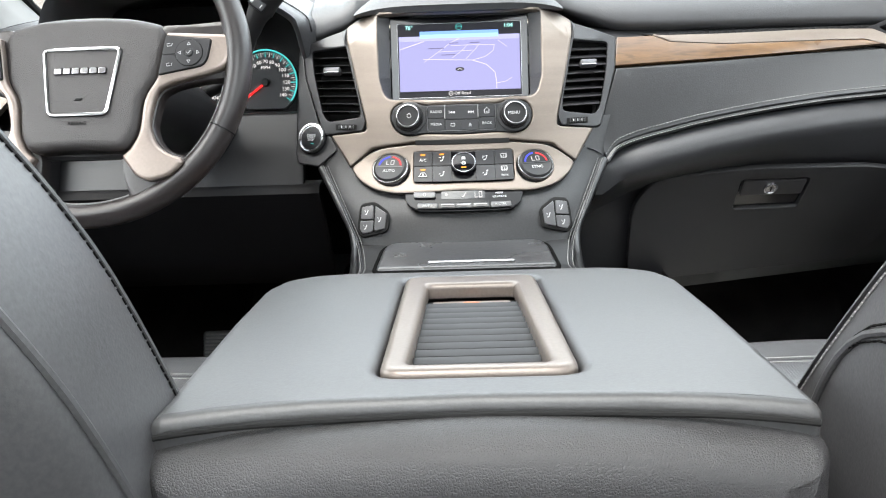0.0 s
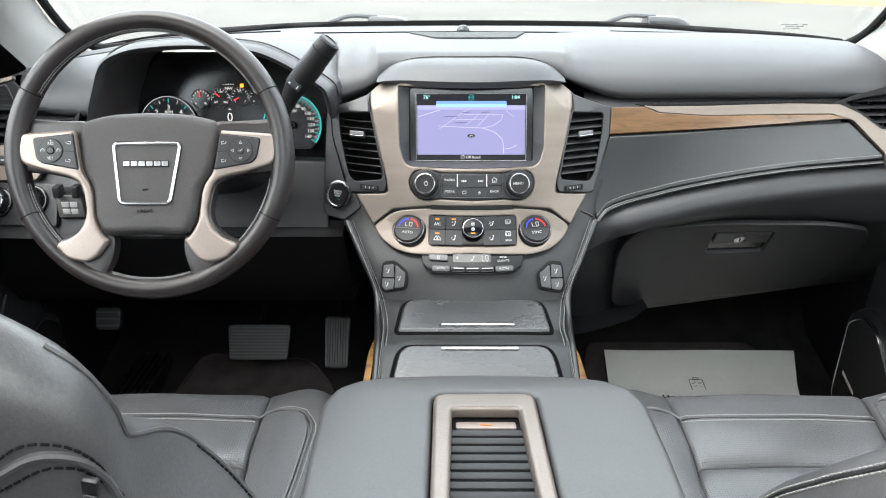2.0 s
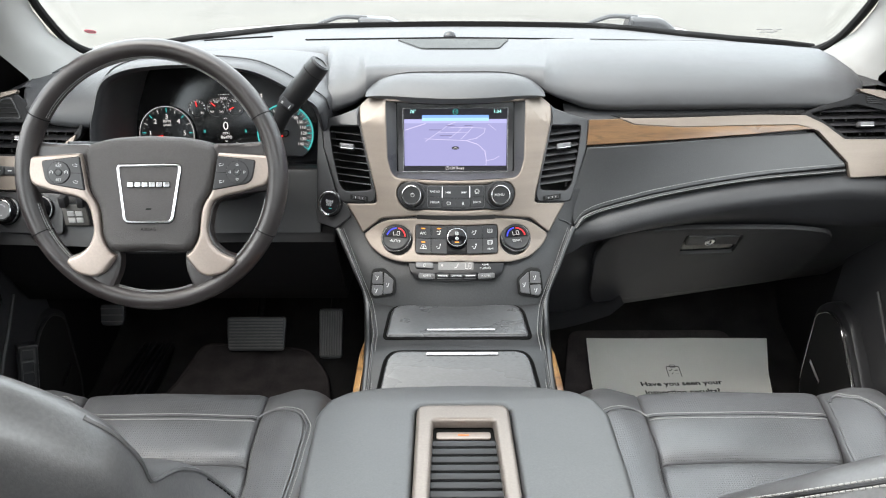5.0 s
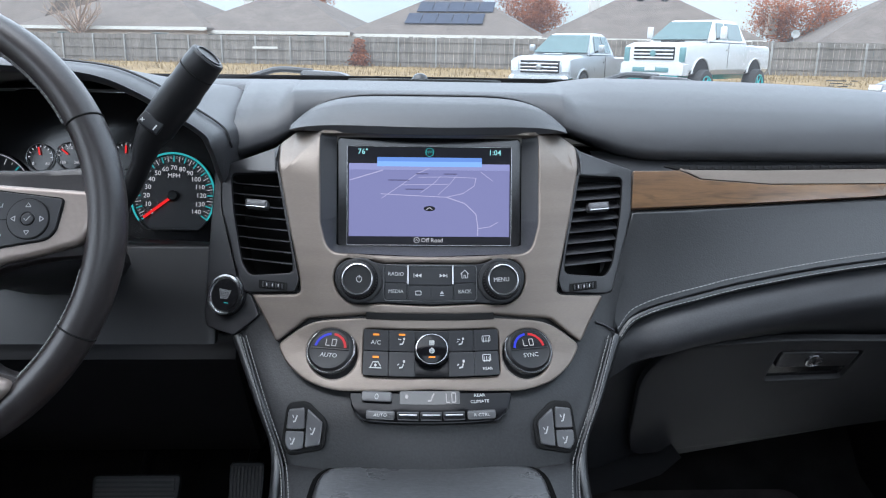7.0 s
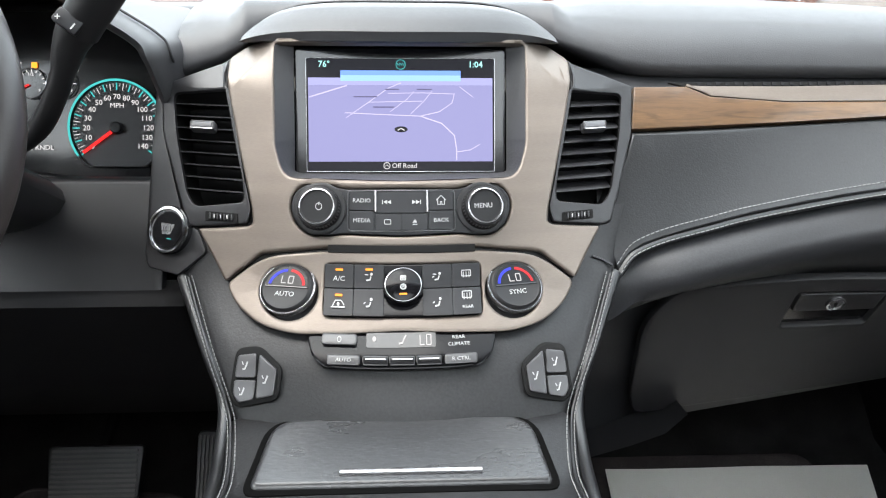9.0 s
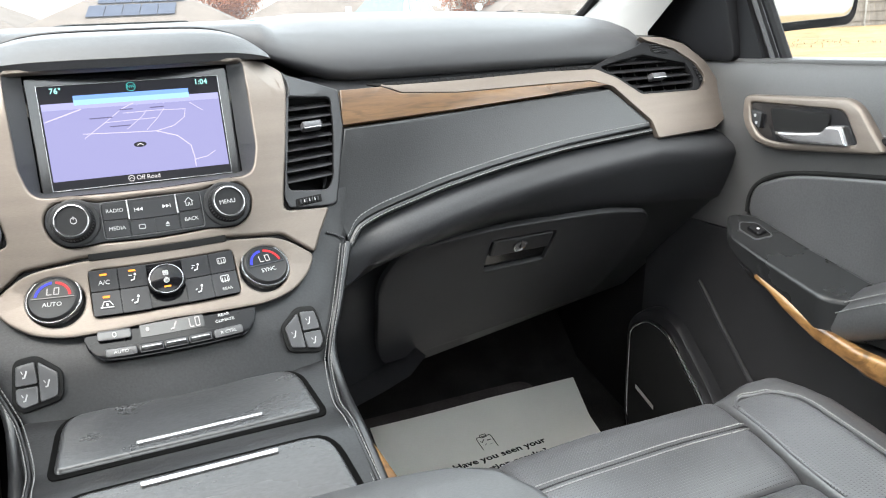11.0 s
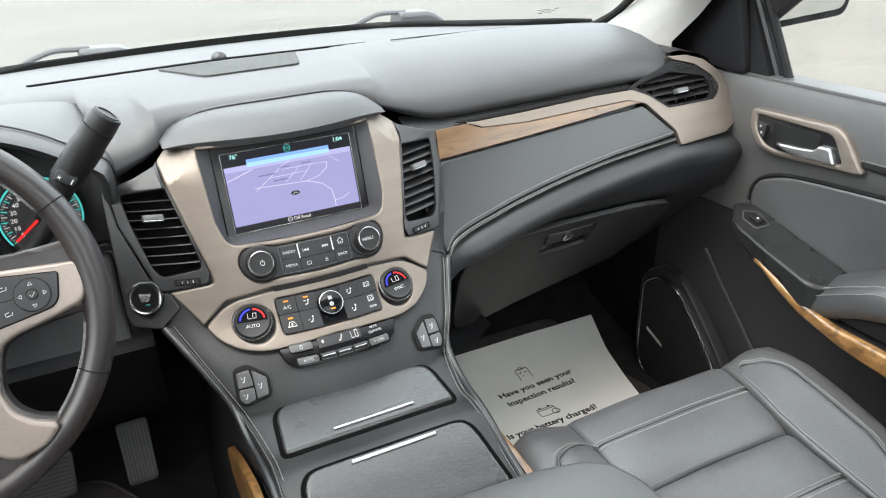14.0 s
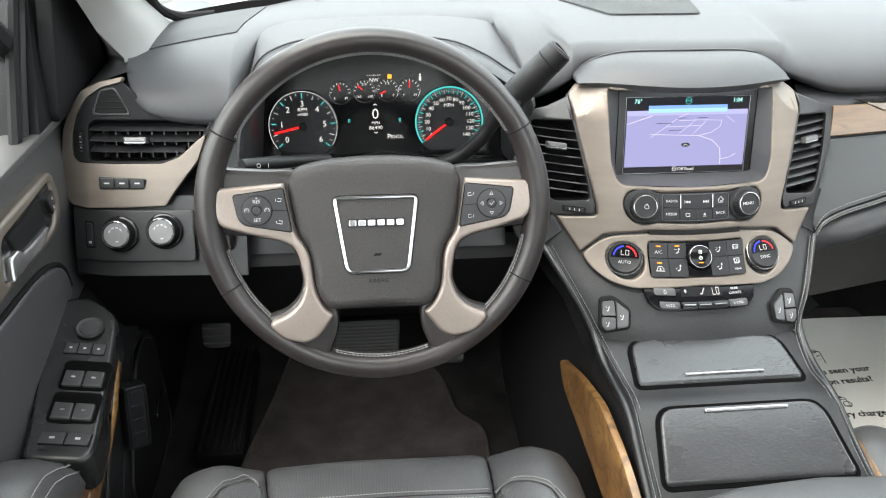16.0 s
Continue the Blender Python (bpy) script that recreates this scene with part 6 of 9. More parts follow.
for out, bar_y in (([(-0.098, 0.959), (0.098, 0.959), (0.116, 0.884), (-0.106, 0.884)], 0.8955), ([(-0.098, 0.840), (0.098, 0.840), (0.120, 0.752), (-0.115, 0.752)], 0.8305)):
    out = rounded([(-0.5 * (out[1][0] - out[0][0]) - 0.005, out[0][1]), (0.5 * (out[1][0] - out[0][0]) + 0.005, out[0][1]), (0.5 * (out[2][0] - out[3][0]), out[2][1]), (-0.5 * (out[2][0] - out[3][0]), out[2][1])], [0.022, 0.022, 0.010, 0.010], 6)
    fn = lambda u, v, d=0.0: deck(u, v, d)
    # flat near-black plate paints the shade of the gap round the cover
    part("gap_shade", relief(inset(out, -0.0042), (), 0.0020, 0.0006, fn, 0.02), MATTBLACK, console)
    door = part("sliding_cover", relief(inset(out, 0.001), (), 0.0060, 0.0045, fn, 0.02, steps=4), COVER, console, "black leather sliding storage cover")
    part("pull_bar", relief(rrect(0.006, bar_y, 0.105, 0.0040, 0.0015), (), 0.0028, 0.0012, fn, 0.04, base=0.0060), SATINMETAL, door, "long bright pull bar")

# padded lid with its framed tray
lid_z = lambda x, y: 1.0685 + 0.096 * (0.612 - y) - 0.9 * max(0.0, abs(x) - 0.10) ** 2 - 3.0 * max(0.0, y - 0.62) ** 2
lid_out = [(-0.154, 0.326)] + [(x, 0.340 - 0.012 * (x / 0.155) ** 2) for x in (-0.08, 0, 0.08)] + [(0.154, 0.326)] + [(0.165, 0.50), (0.168, 0.600), (0.158, 0.632), (0.135, 0.652), (0.09, 0.666), (0.0, 0.675), (-0.09, 0.666), (-0.135, 0.652), (-0.158, 0.632), (-0.168, 0.600), (-0.165, 0.50)]
lid = part("armrest_lid", relief(rounded(lid_out, 0.006, 3), [rrect(0, 0.4935, 0.108, 0.2400, 0.016)], 0.03, 0.007, lambda u, v, d=0.0: Vector((u, v, lid_z(u, v) - 0.03 + d)), 0.02, steps=4), ARMREST, console, "padded black leather armrest lid")
lidf = lambda u, v, d=0.0: Vector((u, v, lid_z(u, v) + d))
outer = rrect(0, 0.4935, 0.1055, 0.2375, 0.014)
part("tray_frame", relief(outer, [rounded([(-0.0375, 0.388), (0.0375, 0.388), (0.0335, 0.580), (-0.0335, 0.580)], 0.004, 4)], 0.012, 0.005, lidf, 0.03, base=-0.010, steps=4), LIDTRIM, lid, "satin champagne tray frame")
part("tray_floor", relief(rrect(0, 0.4845, 0.082, 0.200, 0.003), (), 0.004, 0, lidf, 0.03, base=-0.018), INK, lid)
for i in range(11):
    y = 0.404 + 0.0142 * i
    part("rib", moved(box(-0.037, -0.0035, -0.0014, 0.037, 0.0035, 0.0014, 0.0009), Matrix.Translation((0, y, lid_z(0, y) - 0.0085)) @ pose(0, 0, 0, 14, 0, 0)), RIB, lid)
part("tray_badge", relief(rrect(0, 0.5665, 0.060, 0.0125, 0.003), (), 0.002, 0.0006, lidf, base=-0.013), WHEELMETAL, lid, "bright strip with small marks")
part("badge_mark", join(relief(rrect(0, 0.5665, 0.012, 0.003, 0.0008), (), 0.0003, 0, lidf, base=-0.0108)), material("orange_print", (0.6, 0.16, 0.05), 0.6), lid)
for s in (-1, 1):
    part("stitching", stitches([lidf(s * (0.150 + 0.0008 * i), 0.335 + 0.0125 * i, -0.0045) for i in range(21)], 0.005, 0.0038, 0.0007), THREAD, lid)
part("lid_seam", tube([(x, 0.3345 - 0.012 * (x / 0.155) ** 2, lid_z(x, 0.335) - 0.0065) for x in [-0.150 + 0.015 * i for i in range(21)]], 0.0016, 8), INK, lid)
part("lid_gap", box(-0.146, 0.345, 1.010, 0.146, 0.635, 1.046), MATTBLACK, console)
part("bin", loft([[(s * w, y, z) for s, z in ((-1, 0.90), (-1, 1.014), (1, 1.014), (1, 0.90))] for y, w in ((0.37, 0.158), (0.45, 0.158), (0.60, 0.154), (0.645, 0.135))]), ARMREST, console)
back = [(-0.165, 0.56), (0.165, 0.56), (0.164, 0.90), (0.158, 1.079), (0.09, 1.0865), (0, 1.089), (-0.09, 1.0865), (-0.158, 1.079), (-0.164, 0.90)]
part("back_panel", relief(rounded(back, [0.01, 0.01, 0.05, 0.012, 0.03, 0.03, 0.03, 0.012, 0.05], 4), (), 0.03, 0.027, lambda u, v, d=0.0: Vector((u, 0.336 - d - 0.02 * max(0, 1.05 - v), v)), 0.04, steps=5), PEBBLE, console, "grained black leather panel on the console's back")


# ---- seats ----
def patch(ul, ur, v0, v1, height, r, drop, deep, fn):
    """A padded panel between two edge curves; each of its four edges rolls off by its own radius and drop."""
    cuts = [0, 0.012, 0.03, 0.06, 0.11, 0.18, 0.28, 0.4, 0.5, 0.6, 0.72, 0.82, 0.89, 0.94, 0.97, 0.988, 1]

    def at(p, q):
        v = v0 + (v1 - v0) * q
        u = ul(v) + (ur(v) - ul(v)) * p
        gaps = (p * (ur(v) - ul(v)), (1 - p) * (ur(v) - ul(v)), q * (v1 - v0), (1 - q) * (v1 - v0))
        sink = sum(dp * (1 - math.sqrt(max(0.0, 1 - (1 - min(g / rr, 1)) ** 2))) for g, rr, dp in zip(gaps, r, drop) if rr)
        return fn(u, v, height(u, v) - sink)
    return skin(at, cuts, cuts, (0, 0, -deep))


def cushion_z(v):
    return 0.891 - 0.11 * max(0.0, 0.80 - v) - 9.0 * max(0.0, v - 0.872) ** 2


def insert_w(v):
    return lerp(v, [0.37, 0.60, 0.74, 0.86, 0.91], [0.112, 0.113, 0.116, 0.138, 0.145])


def bolster_w(v):
    return lerp(v, [0.37, 0.50, 0.594, 0.641, 0.715, 0.824, 0.87, 0.899, 0.908], [0.19, 0.20, 0.216, 0.243, 0.258, 0.268, 0.262, 0.243, 0.222])


def strip_w(v):
    return lerp(v, [0.48, 0.56, 0.595, 0.62, 0.666, 0.733, 0.817, 0.845, 0.857, 0.863], [0.122, 0.15, 0.174, 0.192, 0.210, 0.217, 0.222, 0.212, 0.195, 0.172])


def bolster_z(u, v):
    f = max(0.0, min(1.0, (u - insert_w(v)) / (0.55 * (bolster_w(v) - insert_w(v)))))
    return cushion_z(v) + 0.014 * f * f * (3 - 2 * f)


BACK_S = [0, 0.06, 0.18, 0.30, 0.37, 0.43, 0.475, 0.51, 0.535, 0.548, 0.551]
BACK_W = [0.268, 0.283, 0.293, 0.294, 0.290, 0.272, 0.240, 0.205, 0.155, 0.09, 0.03]
BACK_F = [0.07, 0.075, 0.07, 0.065, 0.06, 0.058, 0.055, 0.05, 0.036, 0.018, 0.006]
BACK_R = [0.05, 0.055, 0.06, 0.06, 0.058, 0.055, 0.052, 0.046, 0.034, 0.018, 0.007]
BACK_B = [0.02, 0.035, 0.05, 0.045, 0.035, 0.022, 0.012, 0.004, 0, 0, 0]


def inner_extra(v):
    return lerp(v, [0.37, 0.70, 0.86, 0.914], [0.040, 0.037, 0.008, 0.0])


def front_seat(cx, label, lean, y0, tall, wide, bolster, thick, bend, inboard):
    seat = thing("front_seat", label, "car seat", (cx, 0.6, 0.56), "front seats")
    fn = lambda u, v, z: Vector((cx + u, v, z))
    top = lambda u, v: cushion_z(v) + 0.003 * math.cos(min(1.0, abs(u) / insert_w(v)) * 1.57) + 0.0012 * math.sin(31 * u + 17 * v) * math.sin(23 * v + 9 * u)
    inner = -1 if cx > 0 else 1
    back = lambda s: 0.035 if s == inner else 0.0
    outer = lambda s: 0.0 if s == inner else 0.024
    edge_w = lambda v, s: insert_w(v) + (inner_extra(v) if s == inner else 0.0)
    for k, (v0, v1) in enumerate(((0.7345, 0.914), (0.5545, 0.7335), (0.37, 0.5535))):
        part("cushion_insert", patch(lambda v: -edge_w(v, -1), lambda v: edge_w(v, 1), v0, v1, top, (0.022, 0.022, 0.026, 0.045 if k == 0 else 0.026), (0.010, 0.010, 0.011, 0.036 if k == 0 else 0.011), 0.02, fn), PERF, seat, "perforated black leather insert", angle=60)
        if k < 2:
            vm = (0.822, 0.640)[k]
            xs = [-0.97 + 0.0485 * i for i in range(41)]
            seam_at = lambda x, v, d: fn(x * edge_w(v, 1 if x > 0 else -1), v, top(x * edge_w(v, 1 if x > 0 else -1), v) + d - 0.006 * max(0.0, (abs(x) - 0.93) / 0.07) ** 2)
            for dv in (-0.0062, 0.0062):
                part("stitching", stitches([seam_at(x, vm + dv, 0.0004) for x in xs], 0.0042, 0.0032, 0.0008), SEATTHREAD, seat)
            part("seam", tube([seam_at(x, vm, -0.0002) for x in xs], 0.0010, 6), BLACK, seat)
    for s in (-1, 1):
        side = lambda u, v, z, s=s: Vector((cx + s * u, v, z))
        part("cushion_bolster", patch(lambda v, s=s: edge_w(v, s) + 0.0012, bolster_w, 0.37, 0.908, bolster_z, (0.008, 0.05, 0, 0.04), (0.007, 0.055, 0, 0.04), 0.05, side), SEAT, seat, "rounded black leather side bolster", angle=70)
        part("bolster_insert", patch(lambda v, s=s: edge_w(v, s) + 0.006, lambda v, s=s: max(strip_w(v + back(s)) - outer(s), edge_w(v, s) + 0.016), 0.48, 0.863 - back(s), lambda u, v: bolster_z(u, v) + 0.0022, (0.004, 0.004, 0.004, 0.006), (0.002, 0.002, 0.002, 0.002), 0.004, side), PERF, seat, angle=60)
        edge = [Vector((max(strip_w(v) - outer(s), edge_w(v - back(s), s) + 0.016) + 0.003, v - back(s), 0)) for v in (0.48, 0.52, 0.56, 0.595, 0.62, 0.645, 0.666, 0.70, 0.733, 0.775, 0.817, 0.835, 0.848, 0.858)] + [Vector((0.170 - 0.4 * outer(s), 0.866 - back(s), 0)), Vector((0.155 - 0.2 * outer(s), 0.862 - back(s), 0)), Vector((0.145, 0.852 - back(s), 0))]
        edge = spline(edge, 4)
        part("piping", tube([side(p.x, p.y, bolster_z(p.x, p.y) + 0.0012) for p in edge], 0.0022, 8), SEAT, seat)
        rim = [Vector((p.x + 0.0055, p.y + (0.005 if p.y > 0.85 - back(s) else 0), 0)) for p in edge]
        part("stitching", stitches([side(p.x, p.y, bolster_z(p.x, p.y) + 0.0004) for p in rim], 0.0042, 0.0032, 0.0008), SEATTHREAD, seat)
    skirt = [(-0.18, 0.36), (0.18, 0.36), (0.19, 0.52), (0.235, 0.64), (0.252, 0.72), (0.260, 0.82), (0.235, 0.885), (0.15, 0.898), (-0.15, 0.898), (-0.235, 0.885), (-0.260, 0.82), (-0.252, 0.72), (-0.235, 0.64), (-0.19, 0.52)]
    part("seat_base", relief(rounded(skirt, 0.02, 3), (), 0.135, 0.02, lambda u, v, d=0.0: Vector((cx + u, v - 0.10 * max(0, 0.10 - d), 0.70 + d)), 0.0), SEAT, seat)
    part("seat_frame", box(cx - 0.22, 0.40, 0.56, cx + 0.22, 0.80, 0.71, 0.01), DARK, seat)
    # backrest: rings up a leaning, slightly bent spine
    lean = radians(lean)

    def back_at(s, k, out=0.0):
        g = s / 0.551
        w = smooth(s, BACK_S, BACK_W) * (wide[0] + (wide[1] - wide[0]) * g) + out
        if inboard > 0:
            w = out + smooth(s, [0, 0.06, 0.18, 0.22, 0.26, 0.30, 0.335, 0.37, 0.41, 0.447, 0.475, 0.51, 0.535, 0.548, 0.551], [0.281, 0.293, 0.298, 0.295, 0.288, 0.279, 0.268, 0.255, 0.245, 0.245, 0.238, 0.205, 0.155, 0.088, 0.028])
        tf, tb = smooth(s, BACK_S, BACK_F) * thick[0] + out, smooth(s, BACK_S, BACK_R) * thick[1] + out
        ca, sa = math.cos(6.28318 * k / 32), math.sin(6.28318 * k / 32)
        u = w * math.copysign(abs(ca) ** 0.55, ca)
        n = (tf if sa > 0 else tb) * math.copysign(abs(sa) ** 0.6, sa)
        if sa > 0:
            wing = smooth(s, BACK_S, BACK_B) * (bolster[0] + (bolster[1] - bolster[0]) * g)
            if inboard > 0:
                wing = smooth(s, [0, 0.06, 0.14, 0.22, 0.30, 0.345, 0.37, 0.388, 0.404, 0.418, 0.43], [0.027, 0.042, 0.049, 0.051, 0.051, 0.049, 0.045, 0.037, 0.024, 0.009, 0.0])
            n += wing * (abs(u) / w) ** 3
        return Vector((cx + u, y0 - s * tall * math.sin(lean) - bend * g * g + n * math.cos(lean), 0.845 + s * tall * math.cos(lean) + n * math.sin(lean)))
    levels = sorted({0.445, 0.466, 0.484, 0.501, 0.517, 0.529, 0.539, 0.5455, 0.5498} | {0.015 + 0.02 * i for i in range(17)} | {0.0, 0.03, 0.06, 0.10, 0.14, 0.18, 0.22, 0.26, 0.30, 0.335, 0.35, 0.36, 0.37, 0.3775, 0.385, 0.3925, 0.40, 0.41, 0.42, 0.43, 0.455, 0.475, 0.4925, 0.51, 0.5225, 0.535, 0.5425, 0.548, 0.551})
    part("backrest", loft([[back_at(s, 0.5 * k) for k in range(64)] for s in levels]), SEAT, seat, "black leather backrest", angle=75)
    thread = SEATTHREAD if inboard < 0 else BLACKTHREAD
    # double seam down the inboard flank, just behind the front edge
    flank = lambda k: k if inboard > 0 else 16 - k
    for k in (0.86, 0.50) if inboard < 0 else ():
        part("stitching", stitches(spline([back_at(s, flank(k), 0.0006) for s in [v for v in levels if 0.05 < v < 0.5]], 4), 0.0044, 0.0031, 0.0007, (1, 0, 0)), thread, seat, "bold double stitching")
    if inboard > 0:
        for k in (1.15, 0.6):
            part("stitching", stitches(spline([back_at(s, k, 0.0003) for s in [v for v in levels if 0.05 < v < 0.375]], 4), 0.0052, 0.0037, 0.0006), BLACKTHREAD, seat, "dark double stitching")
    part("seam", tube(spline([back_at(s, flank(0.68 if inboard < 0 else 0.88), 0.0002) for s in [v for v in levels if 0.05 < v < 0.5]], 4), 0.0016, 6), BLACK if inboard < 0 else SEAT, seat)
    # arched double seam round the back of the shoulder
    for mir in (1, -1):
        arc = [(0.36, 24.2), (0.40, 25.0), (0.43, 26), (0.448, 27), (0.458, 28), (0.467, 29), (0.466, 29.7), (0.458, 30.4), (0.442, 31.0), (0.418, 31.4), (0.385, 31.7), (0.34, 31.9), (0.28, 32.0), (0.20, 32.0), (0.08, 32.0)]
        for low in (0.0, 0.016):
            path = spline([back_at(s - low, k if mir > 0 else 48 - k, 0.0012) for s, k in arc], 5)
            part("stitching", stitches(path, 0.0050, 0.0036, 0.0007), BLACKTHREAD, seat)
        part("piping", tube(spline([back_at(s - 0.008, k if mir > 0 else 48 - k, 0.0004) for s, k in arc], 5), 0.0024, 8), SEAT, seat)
    if inboard > 0:
        tab_at = back_at(0.436, 30.2, 0.004)
        part("pull_tab", moved(box(-0.004, -0.002, -0.008, 0.004, 0.002, 0.006, 0.0015), Matrix.Translation(tab_at) @ pose(0, 0, 0, 20, 15, 0)), BLACK, seat, "small dark fabric tab")
        part("tab_tip", moved(box(-0.0032, -0.0024, -0.010, 0.0032, 0.0024, -0.006, 0.0010), Matrix.Translation(tab_at) @ pose(0, 0, 0, 20, 15, 0)), TAB, seat)
    part("seat_belt_buckle", box(cx - math.copysign(0.262, cx), 0.42, 0.86, cx - math.copysign(0.282, cx), 0.455, 0.93, 0.004), DARK, seat, "dark buckle with a red key")
    part("release_key", box(cx - math.copysign(0.265, cx), 0.425, 0.928, cx - math.copysign(0.279, cx), 0.45, 0.936, 0.002), material("buckle_red", (0.5, 0.02, 0.02), 0.4), seat)
    return seat


front_seat(-0.445, "black leather driver's seat with perforated inserts and grey stitching", 14.7, 0.358, 1.03, (1.05, 0.926), (1.345, 0.3), (0.79, 0.6), 0.009, 1)
front_seat(0.430, "black leather passenger seat with perforated inserts, empty", 18.4, 0.400, 0.926, (0.80, 0.787), (2.476, 0.466), (0.986, 1.038), 0.036, -1)


# ---- doors ----
def car_door(s, label):
    door = thing("car_door", label, "car door", (s * 0.86, 0.6, 0.5), "front doors")
    wide = 0.03 if s < 0 else 0.0
    def inner_x(z):
        return lerp(z, [0.50, 0.62, 0.80, 0.95, 1.02, 1.10, 1.15, 1.20, 1.24, 1.255], [0.86, 0.83, 0.825, 0.835, 0.838, 0.836, 0.826, 0.832, 0.842, 0.852]) + wide
    fn = lambda y, z, d=0.0: Vector((s * (inner_x(z) - d), y, z))
    ys = [1.34, 1.25, 1.16, 1.05, 0.95, 0.8, 0.6, 0.4, 0.2, 0.0, -0.1]
    part("inner_panel", skin(lambda y, z: fn(y, z), ys, [1.0, 1.03, 1.06, 1.10, 1.13, 1.15, 1.175, 1.20, 1.22, 1.24, 1.25, 1.255], (s * 0.05, 0, 0)), DOORTRIM, door, "dark vinyl inner door panel", angle=70)
    part("lower_panel", skin(lambda y, z: fn(y, z), ys, [0.46, 0.55, 0.62, 0.7, 0.8, 0.9, 0.95, 0.997], (s * 0.05, 0, 0)), LOWTRIM, door, "black lower door panel", angle=70)
    part("sill_ledge", box(s * 0.85, -0.1, 1.247, s * 0.90, 1.30, 1.258, 0.003), DOORTRIM, door)
    part("outer_skin", skin(lambda y, z: Vector((s * lerp(z, [0.42, 0.8, 1.15, 1.24], [0.97, 1.0, 0.985, 0.945]), y, z)), [1.34, 0.8, 0.3, -0.1], [0.42, 0.6, 0.8, 1.0, 1.15, 1.24], (-s * 0.02, 0, 0)), PAINT, door, "white painted outer skin")
    # handle bezel
    tuck = lambda pts: [(1.120 - 0.905 * (1.122 - y), z) for y, z in pts]
    bz = [(1.122, 1.2085), (1.118, 1.172), (1.088, 1.143), (1.05, 1.1365), (0.878, 1.1485), (0.862, 1.152), (0.912, 1.203), (0.935, 1.2125)]
    oval = rounded(tuck(bz), [0.012, 0.03, 0.03, 0.02, 0.01, 0.006, 0.02, 0.02], 5)
    hole = rounded(tuck([(1.106, 1.199), (1.098, 1.172), (1.075, 1.152), (1.045, 1.1475), (0.905, 1.157), (0.936, 1.198)]), [0.006, 0.02, 0.02, 0.02, 0.008, 0.012], 5)
    bezel2 = part("handle_bezel", relief(oval, [hole], 0.012, 0.004, fn, 0.04, steps=3), SILVER, door, "champagne metal bezel round the door handle")
    part("handle_cup", relief(inset(hole, -0.001), (), 0.004, 0, fn, 0.04, base=0.004), GLOSS, door)
    part("handle_pocket", relief(rounded(tuck([(1.066, 1.194), (1.05, 1.160), (0.96, 1.160), (0.955, 1.192)]), 0.008), (), 0.005, 0.002, fn, 0.03, base=0.006), INK, door)
    lever = [(1.045, 1.1635), (1.03, 1.1545), (1.0, 1.1505), (0.915, 1.1545), (0.931, 1.1795), (0.955, 1.1780), (0.962, 1.1695), (0.99, 1.1665)]
    part("door_handle", relief(rounded(tuck(lever), 0.004, 4), (), 0.012, 0.004, fn, 0.03, base=0.006, steps=3), SATINMETAL, door, "bright satin door handle")
    lk = part("lock_switch", relief(rounded([(1.101, 1.190), (1.094, 1.170), (1.079, 1.163), (1.079, 1.186)], 0.004), (), 0.006, 0.002, fn, base=0.008), BLACK, door)
    part("lock_mark", join(relief(rrect(1.090, 1.182, 0.004, 0.004, 0.001), (), 0.0004, 0, fn, base=0.0141), relief(rrect(1.086, 1.172, 0.004, 0.004, 0.001), (), 0.0004, 0, fn, base=0.0141)), MARK, lk)
    # groove with stitching behind the bezel, arched insert below
    part("groove", tube([fn(y, z, 0.001) for y, z in ((0.905, 1.162), (0.8, 1.165), (0.67, 1.170), (0.4, 1.172), (-0.08, 1.172))], 0.0055, 8), INK, door)
    part("stitching", stitches([fn(y, z, 0.002) for y, z in ((0.902, 1.170), (0.8, 1.1725), (0.67, 1.1775), (0.4, 1.179), (-0.08, 1.179))], 0.006, 0.0045, 0.0008), THREAD, door)
    ins = rounded([(1.108, 1.03), (1.098, 1.078), (1.03, 1.104), (0.9, 1.117), (0.67, 1.132), (0.3, 1.138), (-0.08, 1.138), (-0.08, 0.97), (0.6, 0.96), (0.9, 0.96)], [0.02, 0.03, 0.03, 0.03, 0.03, 0.02, 0, 0, 0.02, 0.02], 5)
    part("leather_insert", relief(ins, (), 0.010, 0.006, fn, 0.05, steps=3), SEAT, door, "smooth dark leather door insert")
    # black tube draws the seam together with the shadow along it
    part("seam", tube(spline([fn(y, z, 0.004) for y, z in ((1.111, 1.035), (1.106, 1.062), (1.085, 1.086), (1.03, 1.105), (0.9, 1.119), (0.67, 1.134), (0.3, 1.140), (-0.08, 1.140))], 5), 0.0035, 8), INK, door)
    # armrest with switches
    top = lambda y, x, d=0.0: Vector((s * (x + wide), y, lerp(y, [0.76, 0.88, 1.0, 1.09, 1.12], [0.985, 0.985, 1.008, 1.030, 1.036]) + d + 0.15 * (x - 0.80)))
    arm = rounded([(1.115, 0.800), (1.07, 0.757), (0.90, 0.744), (0.885, 0.75), (0.80, 0.814), (0.95, 0.823), (1.09, 0.829)], [0.015, 0.02, 0.01, 0.01, 0.02, 0.02, 0.02], 5)
    if s > 0:
        body = arm
    else:
        body = rounded([(1.090, 0.802), (1.062, 0.758), (0.845, 0.738), (0.832, 0.745), (0.832, 0.812), (0.95, 0.832), (1.080, 0.843)], [0.015, 0.025, 0.01, 0.01, 0.01, 0.02, 0.015], 5)
